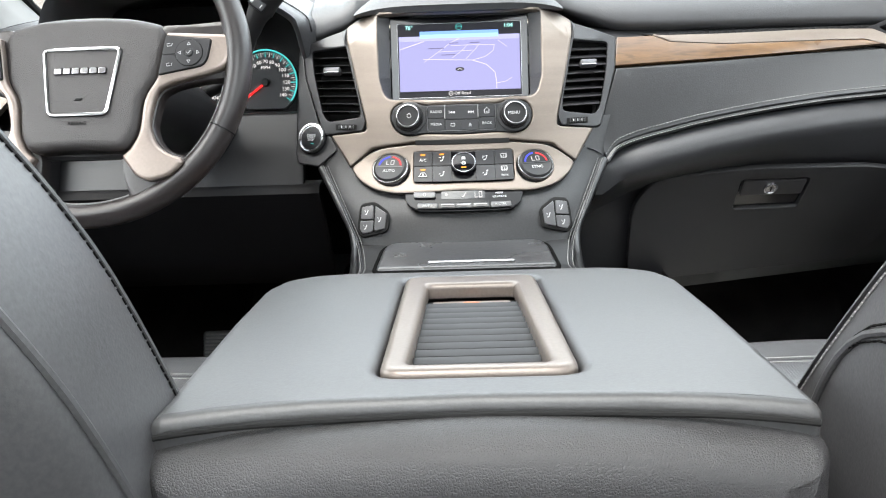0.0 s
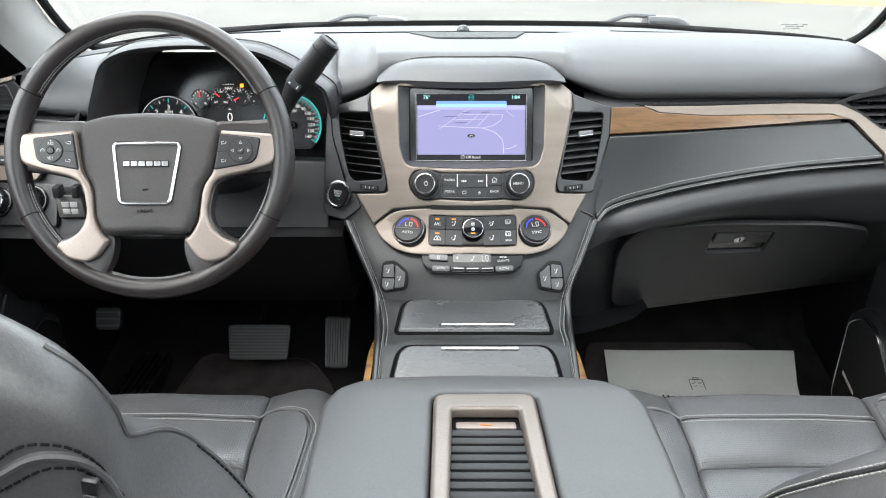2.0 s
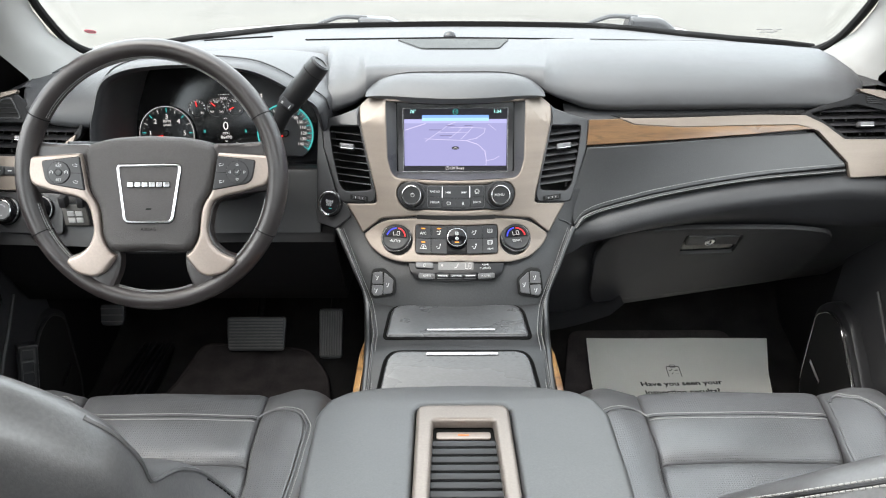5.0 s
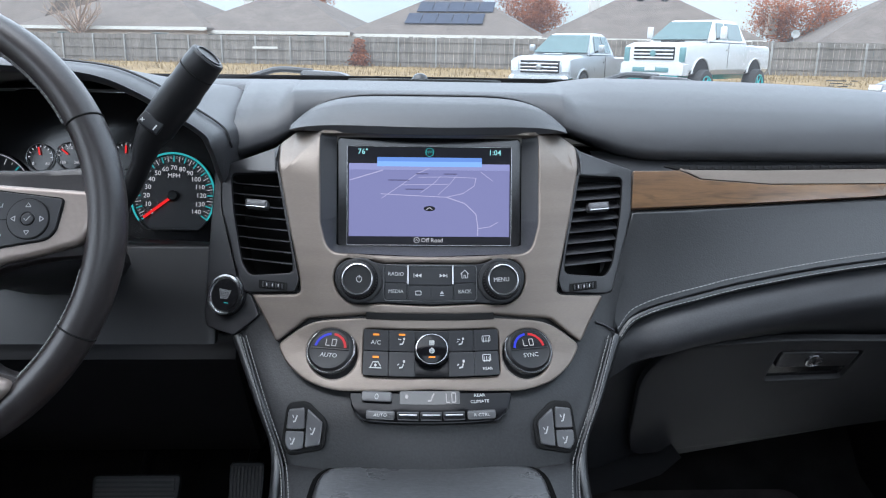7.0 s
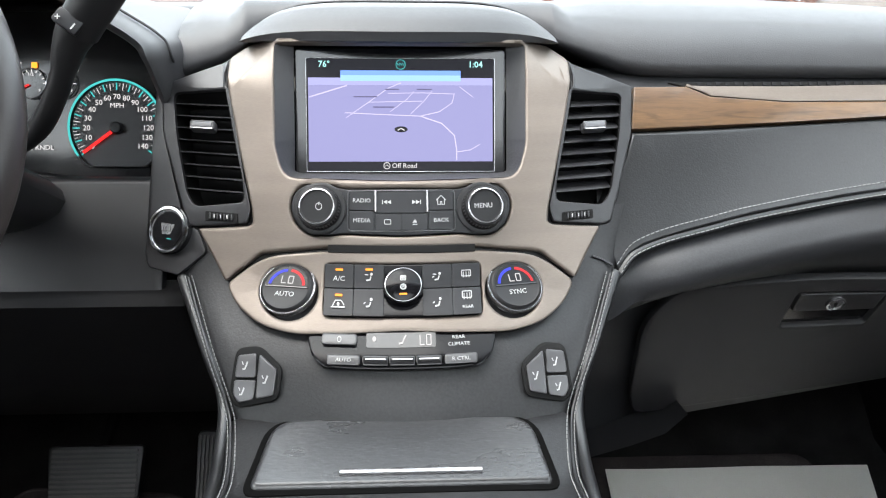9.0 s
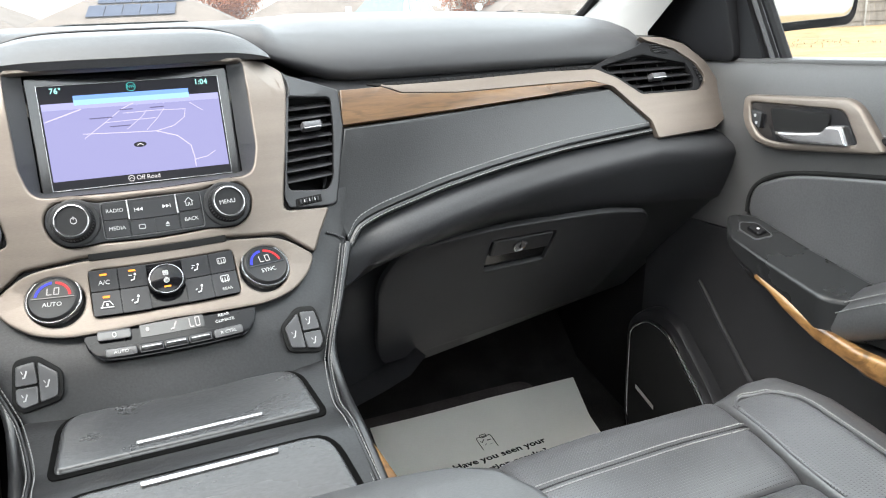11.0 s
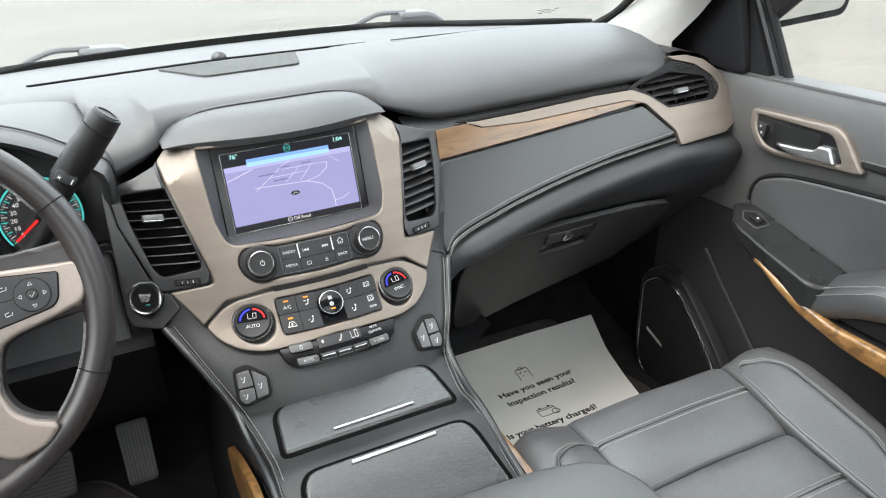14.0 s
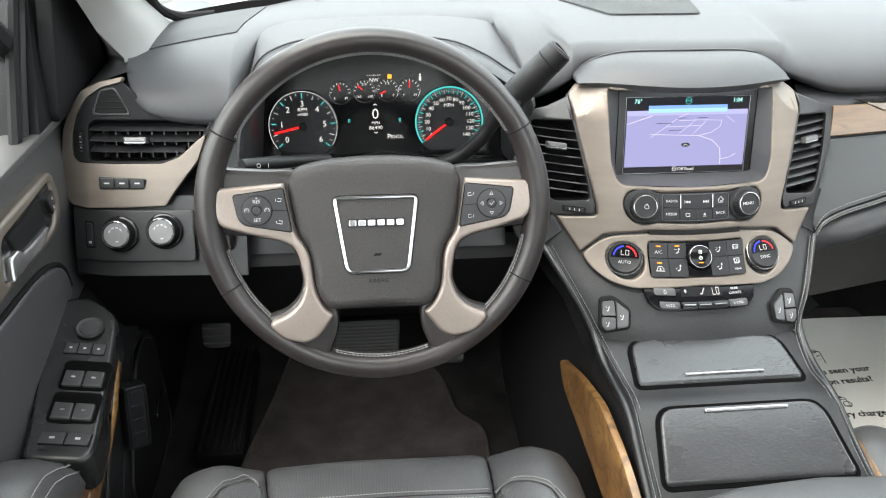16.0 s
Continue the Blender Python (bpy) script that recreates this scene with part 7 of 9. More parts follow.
    part("switch_panel", relief(body, (), 0.048, 0.006, lambda y, x, d=0.0: top(y, x, (d - 0.048) * (lerp(y, [0.90, 1.0, 1.08, 1.115], [1.0, 0.62, 0.30, 0.16]) if s > 0 else 1.0)), 0.04, steps=3), SATIN, door, "satin black armrest switch panel")
    if s > 0:
        part("window_switch_well", relief(rounded([(1.085, 0.795), (1.07, 0.781), (1.04, 0.781), (1.035, 0.806), (1.07, 0.812)], 0.006), (), 0.001, 0.0, top), INK, door)
        part("switch_rim", relief(rounded([(1.087, 0.795), (1.071, 0.779), (1.038, 0.779), (1.033, 0.807), (1.070, 0.814)], 0.006), [rounded([(1.085, 0.795), (1.07, 0.781), (1.04, 0.781), (1.035, 0.806), (1.07, 0.812)], 0.006)], 0.0014, 0.0004, top), KEYLINE, door)
        part("window_switch", relief(rrect(1.054, 0.796, 0.022, 0.017, 0.003), (), 0.006, 0.002, top), GLOSS, door, "black window switch")
        part("switch_mark", relief(rrect(1.052, 0.796, 0.004, 0.004, 0.001), (), 0.0003, 0, top, base=0.0062), MARK, door)
    else:
        k = part("mirror_switch", lathe([(0.0175, 0), (0.0175, 0.0012), (0.0165, 0.0022), (0.0150, 0.0012), (0.0125, 0.0012), (0.0115, 0.0026), (0, 0.0026)], pose_on(lambda u, v, d=0.0: Vector((u, v, top(v, -u).z + d)), -0.817, 1.030, 0.0003), 28), KEYPAD, door, "round mirror adjuster")
        for i in range(3):
            part("key_gap", relief(rrect(1.0, 0.770 + 0.0168 * i, 0.0177, 0.0167, 0.0024), (), 0.0008, 0.0, top), MATTBLACK, door)
            part("key", relief(rrect(1.0, 0.770 + 0.0168 * i, 0.0165, 0.0155, 0.002), (), 0.0022, 0.001, top), KEYPAD, door)
            part("switch_mark", relief(rrect(1.0, 0.770 + 0.0168 * i, 0.0030, 0.0034, 0.001), (), 0.0003, 0, top, base=0.0022), MARK, door)
        for y in (0.958, 0.909):
            # flat plate; the recess's shade is put into its near-black colour
            part("switch_well", relief(rrect(y, 0.776, 0.045, 0.056, 0.008), (), 0.0012, 0.0, top), MATTBLACK, door)
            for x in (0.764, 0.788):
                part("window_switch", relief(rrect(y - 0.007, x, 0.024, 0.0225, 0.003), (), 0.0046, 0.002, top), KEYPAD, door, "grey window switch")
                part("switch_mark", relief(rrect(y - 0.006, x, 0.0026, 0.0052, 0.0008), (), 0.0003, 0, top, base=0.0043), MARK, door)
        for x in (0.760, 0.788):
            part("key_gap", relief(rrect(0.863, x, 0.0199, 0.0279, 0.0024), (), 0.0008, 0.0, top), MATTBLACK, door)
            part("key", relief(rrect(0.863, x, 0.0185, 0.0265, 0.002), (), 0.0022, 0.001, top), KEYPAD, door)
            part("switch_mark", relief(rrect(0.863, x, 0.0035, 0.006, 0.001), (), 0.0003, 0, top, base=0.0023), MARK, door)
    # padded rest behind the switches
    rest = []
    for y, zt, x0 in ((0.895 if s > 0 else 0.838, 0.965, 0.752), (0.86 if s > 0 else 0.815, 0.985, 0.748), (0.81 if s > 0 else 0.785, 1.010, 0.745), (0.76 if s > 0 else 0.745, 1.026, 0.745), (0.60, 1.033, 0.745), (0.30, 1.033, 0.745), (0.0, 1.03, 0.745), (-0.08, 1.03, 0.745)):
        rest.append([Vector((s * (x + wide), y, z)) for x, z in ((0.84, zt + 0.012), (0.80, zt + 0.014), (x0 + 0.018, zt + 0.004), (x0 + 0.004, zt - 0.012), (x0, zt - 0.03), (x0 + 0.006, zt - 0.052), (x0 + 0.03, zt - 0.064), (0.84, zt - 0.064))])
    part("armrest_pad", loft(rest), SEAT, door, "padded leather armrest with double stitching", angle=60)
    for k, (dx, dz) in enumerate(((0.010, 0.0005), (0.0025, -0.0105))):
        part("stitching", stitches(spline([(s * (r[3].x * s - 0.004 + dx), r[3].y, r[3].z + 0.012 + dz) for r in rest], 5), 0.006, 0.0045, 0.0008), THREAD, door)
    # burl strip under the armrest
    up = [(1.012, 0.980), (0.955, 0.962), (0.903, 0.941), (0.84, 0.928), (0.73, 0.926), (0.61, 0.930), (0.30, 0.935), (-0.06, 0.935)]
    lo = [(-0.06, 0.885), (0.30, 0.885), (0.61, 0.889), (0.73, 0.889), (0.82, 0.899), (0.903, 0.920), (0.96, 0.947), (1.008, 0.973)]
    fb = lambda y, z, d=0.0: Vector((s * (wide + 0.752 + 0.03 * max(0.0, y - 0.95) / 0.06 * 0.2 - d), y, z))
    part("burl_strip", relief(rounded(up + lo, 0.004, 2), (), 0.012, 0.006, fb, 0.06, base=-0.004, steps=4), BURL, door, "curved glossy burl wood strip")
    part("arm_under", loft([[Vector((s * (x + wide), y, z)) for x, z in ((0.84, zt), (0.757, zt), (0.757, zb + 0.012), (0.775, zb - 0.01), (0.84, zb - 0.03))] for y, zt, zb in ((1.045, 0.985, 0.972), (1.03, 0.98, 0.966), (0.95, 0.955, 0.94), (0.85, 0.925, 0.895), (0.6, 0.925, 0.88), (-0.08, 0.925, 0.88))]), BLACK, door)
    part("grab_recess", box(s * (0.762 + wide), 0.45, 0.934, s * (0.80 + wide), 0.85, 0.975, 0.002), INK, door)
    # speaker with a bright surround
    fs = lambda y, z, d=0.0: Vector((s * ((0.800 if s > 0 else 0.852) - d), y, z))
    spk = rounded([(1.338, 0.775), (1.29, 0.809), (1.238, 0.803), (1.15, 0.716), (1.09, 0.640), (1.10, 0.545), (1.33, 0.545), (1.345, 0.60)], [0.02, 0.02, 0.03, 0.03, 0.03, 0.03, 0.03, 0.03], 5)
    part("speaker_pod", relief(inset(spk, -0.02), (), 0.05, 0.012, lambda y, z, d=0.0: fs(y, z, d - 0.052), 0.06), BLACK, door)
    g = part("speaker_grille", relief(spk, (), 0.004, 0.001, fs, 0.06, base=-0.002), INK, door, "black door speaker grille")
    part("speaker_surround", relief(spk, [inset(spk, 0.0045)], 0.007, 0.002, fs, 0.06, base=-0.002), CHROME if s > 0 else BLACK, door, "thin speaker surround")
    part("speaker_badge", relief(rounded([(1.315, 0.672), (1.262, 0.650), (1.262, 0.640), (1.315, 0.662)], 0.002), (), 0.004, 0.001, fs, base=0.002), CHROME, g)
    part("door_crease", tube([fn(y, z, 0.002) for y, z in ((1.20, 0.90), (1.14, 0.84), (1.07, 0.77), (1.0, 0.69), (0.95, 0.62))], 0.004, 8), LOWTRIM, door)
    part("door_pocket", relief(rounded([(1.05, 0.52), (1.04, 0.60), (0.98, 0.68), (0.4, 0.70), (0.0, 0.70), (0.0, 0.52)], 0.03, 4), (), 0.05, 0.01, lambda y, z, d=0.0: Vector((s * (0.83 - d), y, z)), 0.08), BLACK, door)
    # window frame and glass
    part("window_frame", tube([(s * 0.905, 1.30, 1.25), (s * 0.86, 1.02, 1.46), (s * 0.80, 0.72, 1.66), (s * 0.765, 0.50, 1.735), (s * 0.765, 0.1, 1.74), (s * 0.80, -0.08, 1.60), (s * 0.905, -0.10, 1.25)], 0.018, 8), BLACK, door)
    part("mirror_sail", loft([[Vector((s * x, y, z)) for y, z in ((1.48, 1.25), (1.115, 1.25), (1.20, 1.44), (1.25, 1.44))] for x in (0.852, 0.90)]), DARK, door, "black triangular corner trim")
    for k, dy in enumerate((0.0, 0.022)):
        part("frame_seal", tube([(s * 0.872, 1.112 - dy, 1.25), (s * 0.868, 1.155 - dy, 1.34), (s * 0.86, 1.20 - dy, 1.44)], 0.008, 8), DARK if k else BLACK, door)
    glass = part("window_glass", skin(lambda y, z: Vector((s * (0.905 - 0.26 * (z - 1.25)), y, z)), [1.16, 0.8, 0.4, -0.08], [1.25, 1.45, 1.72], (s * 0.004, 0, 0)), GLASS, door)
    glass.visible_shadow = False
    # outside mirror
    mir = part("door_mirror", relief(rounded([(1.02, 1.285), (1.30, 1.295), (1.31, 1.42), (1.27, 1.47), (1.06, 1.475), (1.015, 1.42)], 0.03, 5), (), 0.10, 0.03, lambda u, v, d=0.0: Vector((s * u, 1.33 - 0.0 + d, v)), 0.06, steps=4), GLOSS, door, "black outside mirror")
    part("mirror_arm", tube([(s * 0.90, 1.30, 1.275), (s * 1.05, 1.36, 1.31)], 0.025, 10), GLOSS, mir)
    part("mirror_glass", relief(rounded([(1.035, 1.30), (1.285, 1.31), (1.29, 1.415), (1.26, 1.452), (1.07, 1.458), (1.032, 1.415)], 0.025, 5), (), 0.003, 0.001, lambda u, v, d=0.0: Vector((s * u, 1.328 - d, v))), MIRROR, mir)
    return door


car_door(1, "closed passenger door with dark leather, burl wood and metal handle bezel")
car_door(-1, "closed driver's door with window switches on a black armrest")

# ---- floor, mats, pedals, paper ----
floor = tagged(part("floor", skin(lambda x, y: Vector((x, y, lerp(y, [-1.6, 1.40, 1.60, 1.85], [0.545, 0.545, 0.60, 0.86]))), [-0.88, -0.5, -0.17, 0.17, 0.5, 0.88], [-1.6, -0.5, 0.4, 1.0, 1.3, 1.4, 1.45, 1.5, 1.55, 1.6, 1.7, 1.85], (0, 0, -0.03)), CARPET), "dark carpeted cabin floor", "floor", kind="structure")
def floor_z(y):
    return lerp(y, [-1.6, 1.40, 1.60, 1.85], [0.545, 0.545, 0.60, 0.86])
on_floor = lambda x, y, d=0.0: Vector((x, y, floor_z(y) + d))
dmat = thing("floor_mat", "black carpet floor mat in the driver's footwell", "floor mat", (-0.45, 1.2, 0.55), "floor mats")
shape = rounded([(-0.70, 0.70), (-0.24, 0.70), (-0.235, 1.28), (-0.285, 1.32), (-0.30, 1.42), (-0.36, 1.50), (-0.62, 1.52), (-0.655, 1.40), (-0.70, 1.20)], 0.03, 4)
part("carpet", relief(shape, (), 0.010, 0.003, on_floor, 0.06, base=0.001), MAT, dmat)
part("binding", tube([on_floor(x, y, 0.009) for x, y in shape], 0.004, 8, closed=True), MAT, dmat)
rest_pad = part("foot_rest", box(-0.785, 1.22, 0.548, -0.695, 1.56, 0.580, 0.006), DARK, dmat, "ribbed rubber foot rest")
for i in range(6):
    part("rib", box(-0.778 + 0.014 * i, 1.23, 0.578, -0.773 + 0.014 * i, 1.55, 0.5825, 0.001), BLACK, rest_pad)
pmat = thing("floor_mat", "black carpet floor mat under a sheet of paper", "floor mat", (0.5, 1.2, 0.55), "floor mats")
shape = rounded([(0.24, 0.70), (0.72, 0.70), (0.76, 1.25), (0.70, 1.56), (0.30, 1.56), (0.24, 1.25)], 0.03, 4)
part("carpet", relief(shape, (), 0.010, 0.003, on_floor, 0.06, base=0.001), MAT, pmat)

sheet = thing("paper_mat", "pale paper floor protector with printed questions on the passenger floor", "paper sheet", (0.55, 1.35, 0.57))
sheet_z = lambda x, y: floor_z(y) + 0.023 + 0.0035 * math.sin(9 * x + 5 * y) + 0.05 * max(0.0, x - 0.66) ** 1.2
sf = lambda x, y, d=0.0: Vector((x, y, sheet_z(x, y) + d))
part("paper", relief([(0.30, 1.02), (0.665, 1.02), (0.695, 1.16), (0.725, 1.30), (0.755, 1.41), (0.784, 1.507), (0.6, 1.516), (0.338, 1.522), (0.322, 1.3)], (), 0.0012, 0.0, sf, 0.03), PAPER, sheet)
pr = lambda name, bm: part(name, bm, INK, sheet)
def laid(text, size, x, y, turn):
    bm = words(text, size, pose(x, y, 0) @ pose(0, 0, 0, 0, 0, turn), 0.0003, weight=0.0006)
    for v in bm.verts:
        v.co = sf(v.co.x, v.co.y, 0.0013 + v.co.z)
    return bm


pr("print", laid("Have you seen your", 0.0235, 0.537, 1.371, 1))
pr("print", laid("inspection results?", 0.0235, 0.532, 1.338, 1))
pr("print", laid("Is your battery charged?", 0.0225, 0.497, 1.240, 0))
pr("clipboard_print", join(relief(rrect(0.531, 1.408, 0.032, 0.044, 0.005), [rrect(0.531, 1.408, 0.029, 0.041, 0.004)], 0.0004, 0, sf, base=0.0013), relief(rrect(0.531, 1.430, 0.014, 0.008, 0.002), [rrect(0.531, 1.430, 0.0115, 0.0055, 0.001)], 0.0004, 0, sf, base=0.0015), *[line([(0.534, 1.396 + 0.011 * i), (0.542, 1.396 + 0.011 * i)], 0.0016, sf, 0.0004, 0.0013) for i in range(3)], *[line([(0.520, 1.397 + 0.011 * i), (0.523, 1.394 + 0.011 * i), (0.529, 1.400 + 0.011 * i)], 0.0014, sf, 0.0004, 0.0013) for i in range(3)]))
pr("battery_print", join(relief(rrect(0.507, 1.277, 0.042, 0.026, 0.003), [rrect(0.507, 1.277, 0.039, 0.023, 0.002)], 0.0004, 0, sf, base=0.0013), line([(0.493, 1.292), (0.499, 1.292)], 0.004, sf, 0.0004, 0.0013), line([(0.515, 1.292), (0.521, 1.292)], 0.004, sf, 0.0004, 0.0013), line([(0.487, 1.284), (0.527, 1.284)], 0.0015, sf, 0.0004, 0.0013), relief(circle(0.524, 1.270, 0.009, 20), [circle(0.524, 1.270, 0.0072, 20)], 0.0004, 0, sf, base=0.0014)))
pr("ring_print", relief(circle(0.478, 1.196, 0.017, 24), [circle(0.478, 1.196, 0.0155, 24)], 0.0004, 0, sf, base=0.0013))


def pedal(name, label, c, w, h, tilt, ribs, across=True):
    p = thing(name, label, "pedal", c, "pedals")
    m = Matrix.Translation(c) @ pose(0, 0, 0, tilt, 0, 0)
    part("plate", moved(relief(rounded([(-w * 0.5, h * 0.5), (w * 0.5, h * 0.5), (w * 0.46, -h * 0.5), (-w * 0.46, -h * 0.5)], 0.010, 4), (), 0.012, 0.003), m), BLACK, p)
    n = ribs
    for i in range(n):
        f = (i + 0.5) / n - 0.5
        part("rib", moved(box(-w * 0.44, f * h * 0.9 - h * 0.022, 0.012, w * 0.44, f * h * 0.9 + h * 0.022, 0.0155) if across else box(f * w * 0.9 - w * 0.03, -h * 0.44, 0.012, f * w * 0.9 + w * 0.03, h * 0.44, 0.0155), m), RUBBER, p)
    part("arm", tube([m @ Vector((0, 0.0, 0)), m @ Vector((0, 0.10, -0.06)), m @ Vector((0, 0.30, -0.10))], 0.009, 8), DARK, p)
    return p


pedal("brake_pedal", "wide ribbed black rubber brake pedal", (-0.461, 1.435, 0.668), 0.142, 0.080, 62, 10)
pedal("accelerator_pedal", "tall narrow ribbed accelerator pedal", (-0.287, 1.445, 0.662), 0.058, 0.118, 58, 9, False)
pedal("parking_brake_pedal", "small parking brake pedal", (-0.723, 1.302, 0.797), 0.052, 0.046, 66, 3)
part("hush_panel", loft([[(x, y, z) for y, z in ((1.20, zt), (1.30, zt - 0.02), (1.46, zt - 0.02), (1.46, zt - 0.01))] for x, zt in ((0.165, 0.81), (0.22, 0.82), (0.27, 0.835), (0.31, 0.85), (0.335, 0.875))]), LOWTRIM, dash)
for s in (-1, 1):
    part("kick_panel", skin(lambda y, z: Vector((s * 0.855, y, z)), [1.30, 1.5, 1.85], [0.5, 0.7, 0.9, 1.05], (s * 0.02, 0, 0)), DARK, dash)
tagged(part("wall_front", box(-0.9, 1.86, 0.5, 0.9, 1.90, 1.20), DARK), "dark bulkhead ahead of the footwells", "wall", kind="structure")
relay = thing("door_side_switches", "small dark strip of seat memory keys low on the driver's door", "switch strip", (-0.84, 1.13, 0.76))
mem_up, mem_w = Vector((0, 0.325, 0.946)), Vector((0.80, 0.57, -0.196)).normalized()
mem_n = mem_w.cross(mem_up).normalized()
mem = lambda u, v, d=0.0: Vector((-0.828, 1.130, 0.768)) + mem_w * u + mem_up * v + mem_n * d
part("body", relief(rrect(0, 0, 0.036, 0.106, 0.006), (), 0.030, 0.002, mem, base=-0.024), BLACK, relay)
part("rim", relief(rrect(0, 0, 0.032, 0.102, 0.005), [rrect(0, 0, 0.026, 0.096, 0.004)], 0.0016, 0.0006, mem, base=0.006), DARK, relay)
for i in range(4):
    part("key", relief(rrect(0, -0.0345 + 0.023 * i, 0.020, 0.020, 0.003), (), 0.002, 0.001, mem, base=0.006), KEY, relay)

# ---- body shell round the cabin ----
for s in (-1, 1):
    top = [[(a + 0.012, b, c), (a + 0.03, b - 0.03, c), (a + 0.06, b - 0.07, c - 0.005), (a + 0.10, b - 0.09, c - 0.01), (a + 0.145, b - 0.03, c - 0.01), (a + 0.085, b + 0.045, c)] for a, b, c in ((0.66, 0.98, 1.62), (0.615, 0.78, 1.735))]
    pil = [[(0.765, 1.50, 1.23), (0.760, 1.41, 1.23), (0.760, 1.330, 1.23), (0.786, 1.296, 1.23), (0.872, 1.46, 1.22), (0.872, 1.53, 1.23)],
           [(0.761, 1.495, 1.301), (0.757, 1.41, 1.305), (0.757, 1.332, 1.305), (0.785, 1.294, 1.302), (0.868, 1.45, 1.285), (0.868, 1.51, 1.29)],
           [(0.770, 1.38, 1.370), (0.765, 1.32, 1.366), (0.768, 1.27, 1.36), (0.797, 1.243, 1.353), (0.862, 1.39, 1.355), (0.862, 1.42, 1.365)],
           [(0.758, 1.31, 1.42), (0.757, 1.26, 1.415), (0.766, 1.212, 1.41), (0.797, 1.193, 1.406), (0.86, 1.355, 1.40), (0.86, 1.38, 1.41)],
           [(0.722, 1.22, 1.48), (0.732, 1.18, 1.48), (0.752, 1.135, 1.475), (0.795, 1.115, 1.47), (0.85, 1.22, 1.47), (0.84, 1.26, 1.48)]] + top
    pil = [[Vector((s * x, y, z)) for x, y, z in row] for row in pil]
    tagged(part("pillar", loft(pil), PILLARGREY, None, angle=60), "grey trimmed windscreen pillar", "pillar", kind="structure")
    tagged(part("pillar_cap", relief(rounded([(1.39, 1.262), (1.16, 1.252), (1.19, 1.43), (1.28, 1.43)], 0.02, 4), (), 0.02, 0.006, lambda y, z, d=0.0, s=s: Vector((s * (0.862 - 0.12 * (z - 1.25) - d), y, z)), 0.04), DARK, None), "black plastic trim at the pillar's foot", "trim", kind="structure")
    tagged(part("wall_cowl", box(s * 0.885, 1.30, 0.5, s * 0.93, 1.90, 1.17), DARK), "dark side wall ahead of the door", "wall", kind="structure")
    tagged(part("pillar_middle", box(s * 0.80, -0.22, 0.5, s * 0.93, -0.08, 1.76, 0.02), PILLARGREY), "grey centre pillar", "pillar", kind="structure")
    tagged(part("wall_side", box(s * 0.84, -1.7, 0.42, s * 0.96, -0.16, 1.25, 0.02), DOORTRIM), "dark rear side panel", "wall", kind="structure")
    tagged(part("rail", box(s * 0.70, -1.7, 1.72, s * 0.86, 0.60, 1.80, 0.03), HEADLINER), "pale roof rail lining", "trim", kind="structure")
roof_at = lambda x, y: Vector((x, y, 1.80 - 0.04 * (x / 0.75) ** 2 - 0.05 * max(0.0, y - 0.55) / 0.2))
Y0, Y1 = [-1.75, -1.2, -0.62], [0.30, 0.48, 0.65, 0.78]
# the unseen gap in the lining is added to let sky light onto the seats
tagged(part("ceiling", join(*[skin(roof_at, xx, yy, (0, 0, 0.03)) for xx, yy in (([-0.8, -0.6, -0.42], Y0 + [-0.2, 0.1] + Y1), ([0.42, 0.6, 0.8], Y0 + [-0.2, 0.1] + Y1), ([-0.42, -0.2, 0, 0.2, 0.42], Y1), ([-0.42, -0.2, 0, 0.2, 0.42], Y0))]), HEADLINER), "pale grey roof lining round an unseen opening added for light", "ceiling", kind="structure")
tagged(part("wall_rear", box(-0.9, -1.78, 0.42, 0.9, -1.72, 1.30), DOORTRIM), "dark lower tailgate trim", "wall", kind="structure")
ws_base = lambda x: pad_back(abs(x)) + 0.025
wind = tagged(part("window_1", skin(lambda x, t: Vector((x * (1 - 0.16 * t), ws_base(x) + 0.03 + (0.80 - ws_base(x)) * t, 1.315 - 0.02 * (x / 0.75) ** 2 + 0.45 * t + 0.03 * math.sin(3.14 * t))), [-0.80 + 0.1 * i for i in range(17)], [0, 0.2, 0.4, 0.6, 0.8, 1.0], (0, 0.004, 0.004)), SCREEN), "clear windscreen", "window", kind="structure")
wind.visible_shadow = False
part("ceramic_band", skin(lambda x, t: Vector((x, ws_base(x) - 0.026 + 0.016 * t, pad_top(x, ws_base(x)) - 0.012 + 0.020 * t)), [-0.76 + 0.04 * i for i in range(39)], [0, 0.5, 1.0], (0, 0.003, 0.003)), MATTBLACK, wind, "black band along the glass edge")
for s in (-1, 1):
    part("ceramic_band", tube(spline([Vector(p) for p in ((s * 0.69, 1.512, 1.310), (s * 0.74, 1.507, 1.308), (s * 0.763, 1.48, 1.322), (s * 0.766, 1.42, 1.355), (s * 0.750, 1.31, 1.43), (s * 0.715, 1.20, 1.50), (s * 0.672, 0.98, 1.62))], 4), 0.008, 8), INK, wind)
for x, z, w in ((0.650, 1.3475, 0.034), (0.681, 1.3475, 0.010), (0.656, 1.3430, 0.020), (0.676, 1.3425, 0.014), (0.652, 1.3385, 0.012), (0.672, 1.3380, 0.018)):
    part("sticker_bar", relief(rrect(x + 0.012, z, w, 0.0016, 0.0005), (), 0.0008, 0, lambda u, v, d=0.0: Vector((u, 1.552 - 1.8 * (v - 1.343) - d, v))), KEYGREY, wind)
part("sticker_dot", relief(circle(0, 0, 0.0115, 24), (), 0.0008, 0, lambda u, v, d=0.0: Vector((-0.743 + u, 1.490 - 0.88 * v, 1.3550 + 0.47 * v + d))), material("red_sticker", (0.55, 0.03, 0.06), 0.6), wind, "small round red sticker")
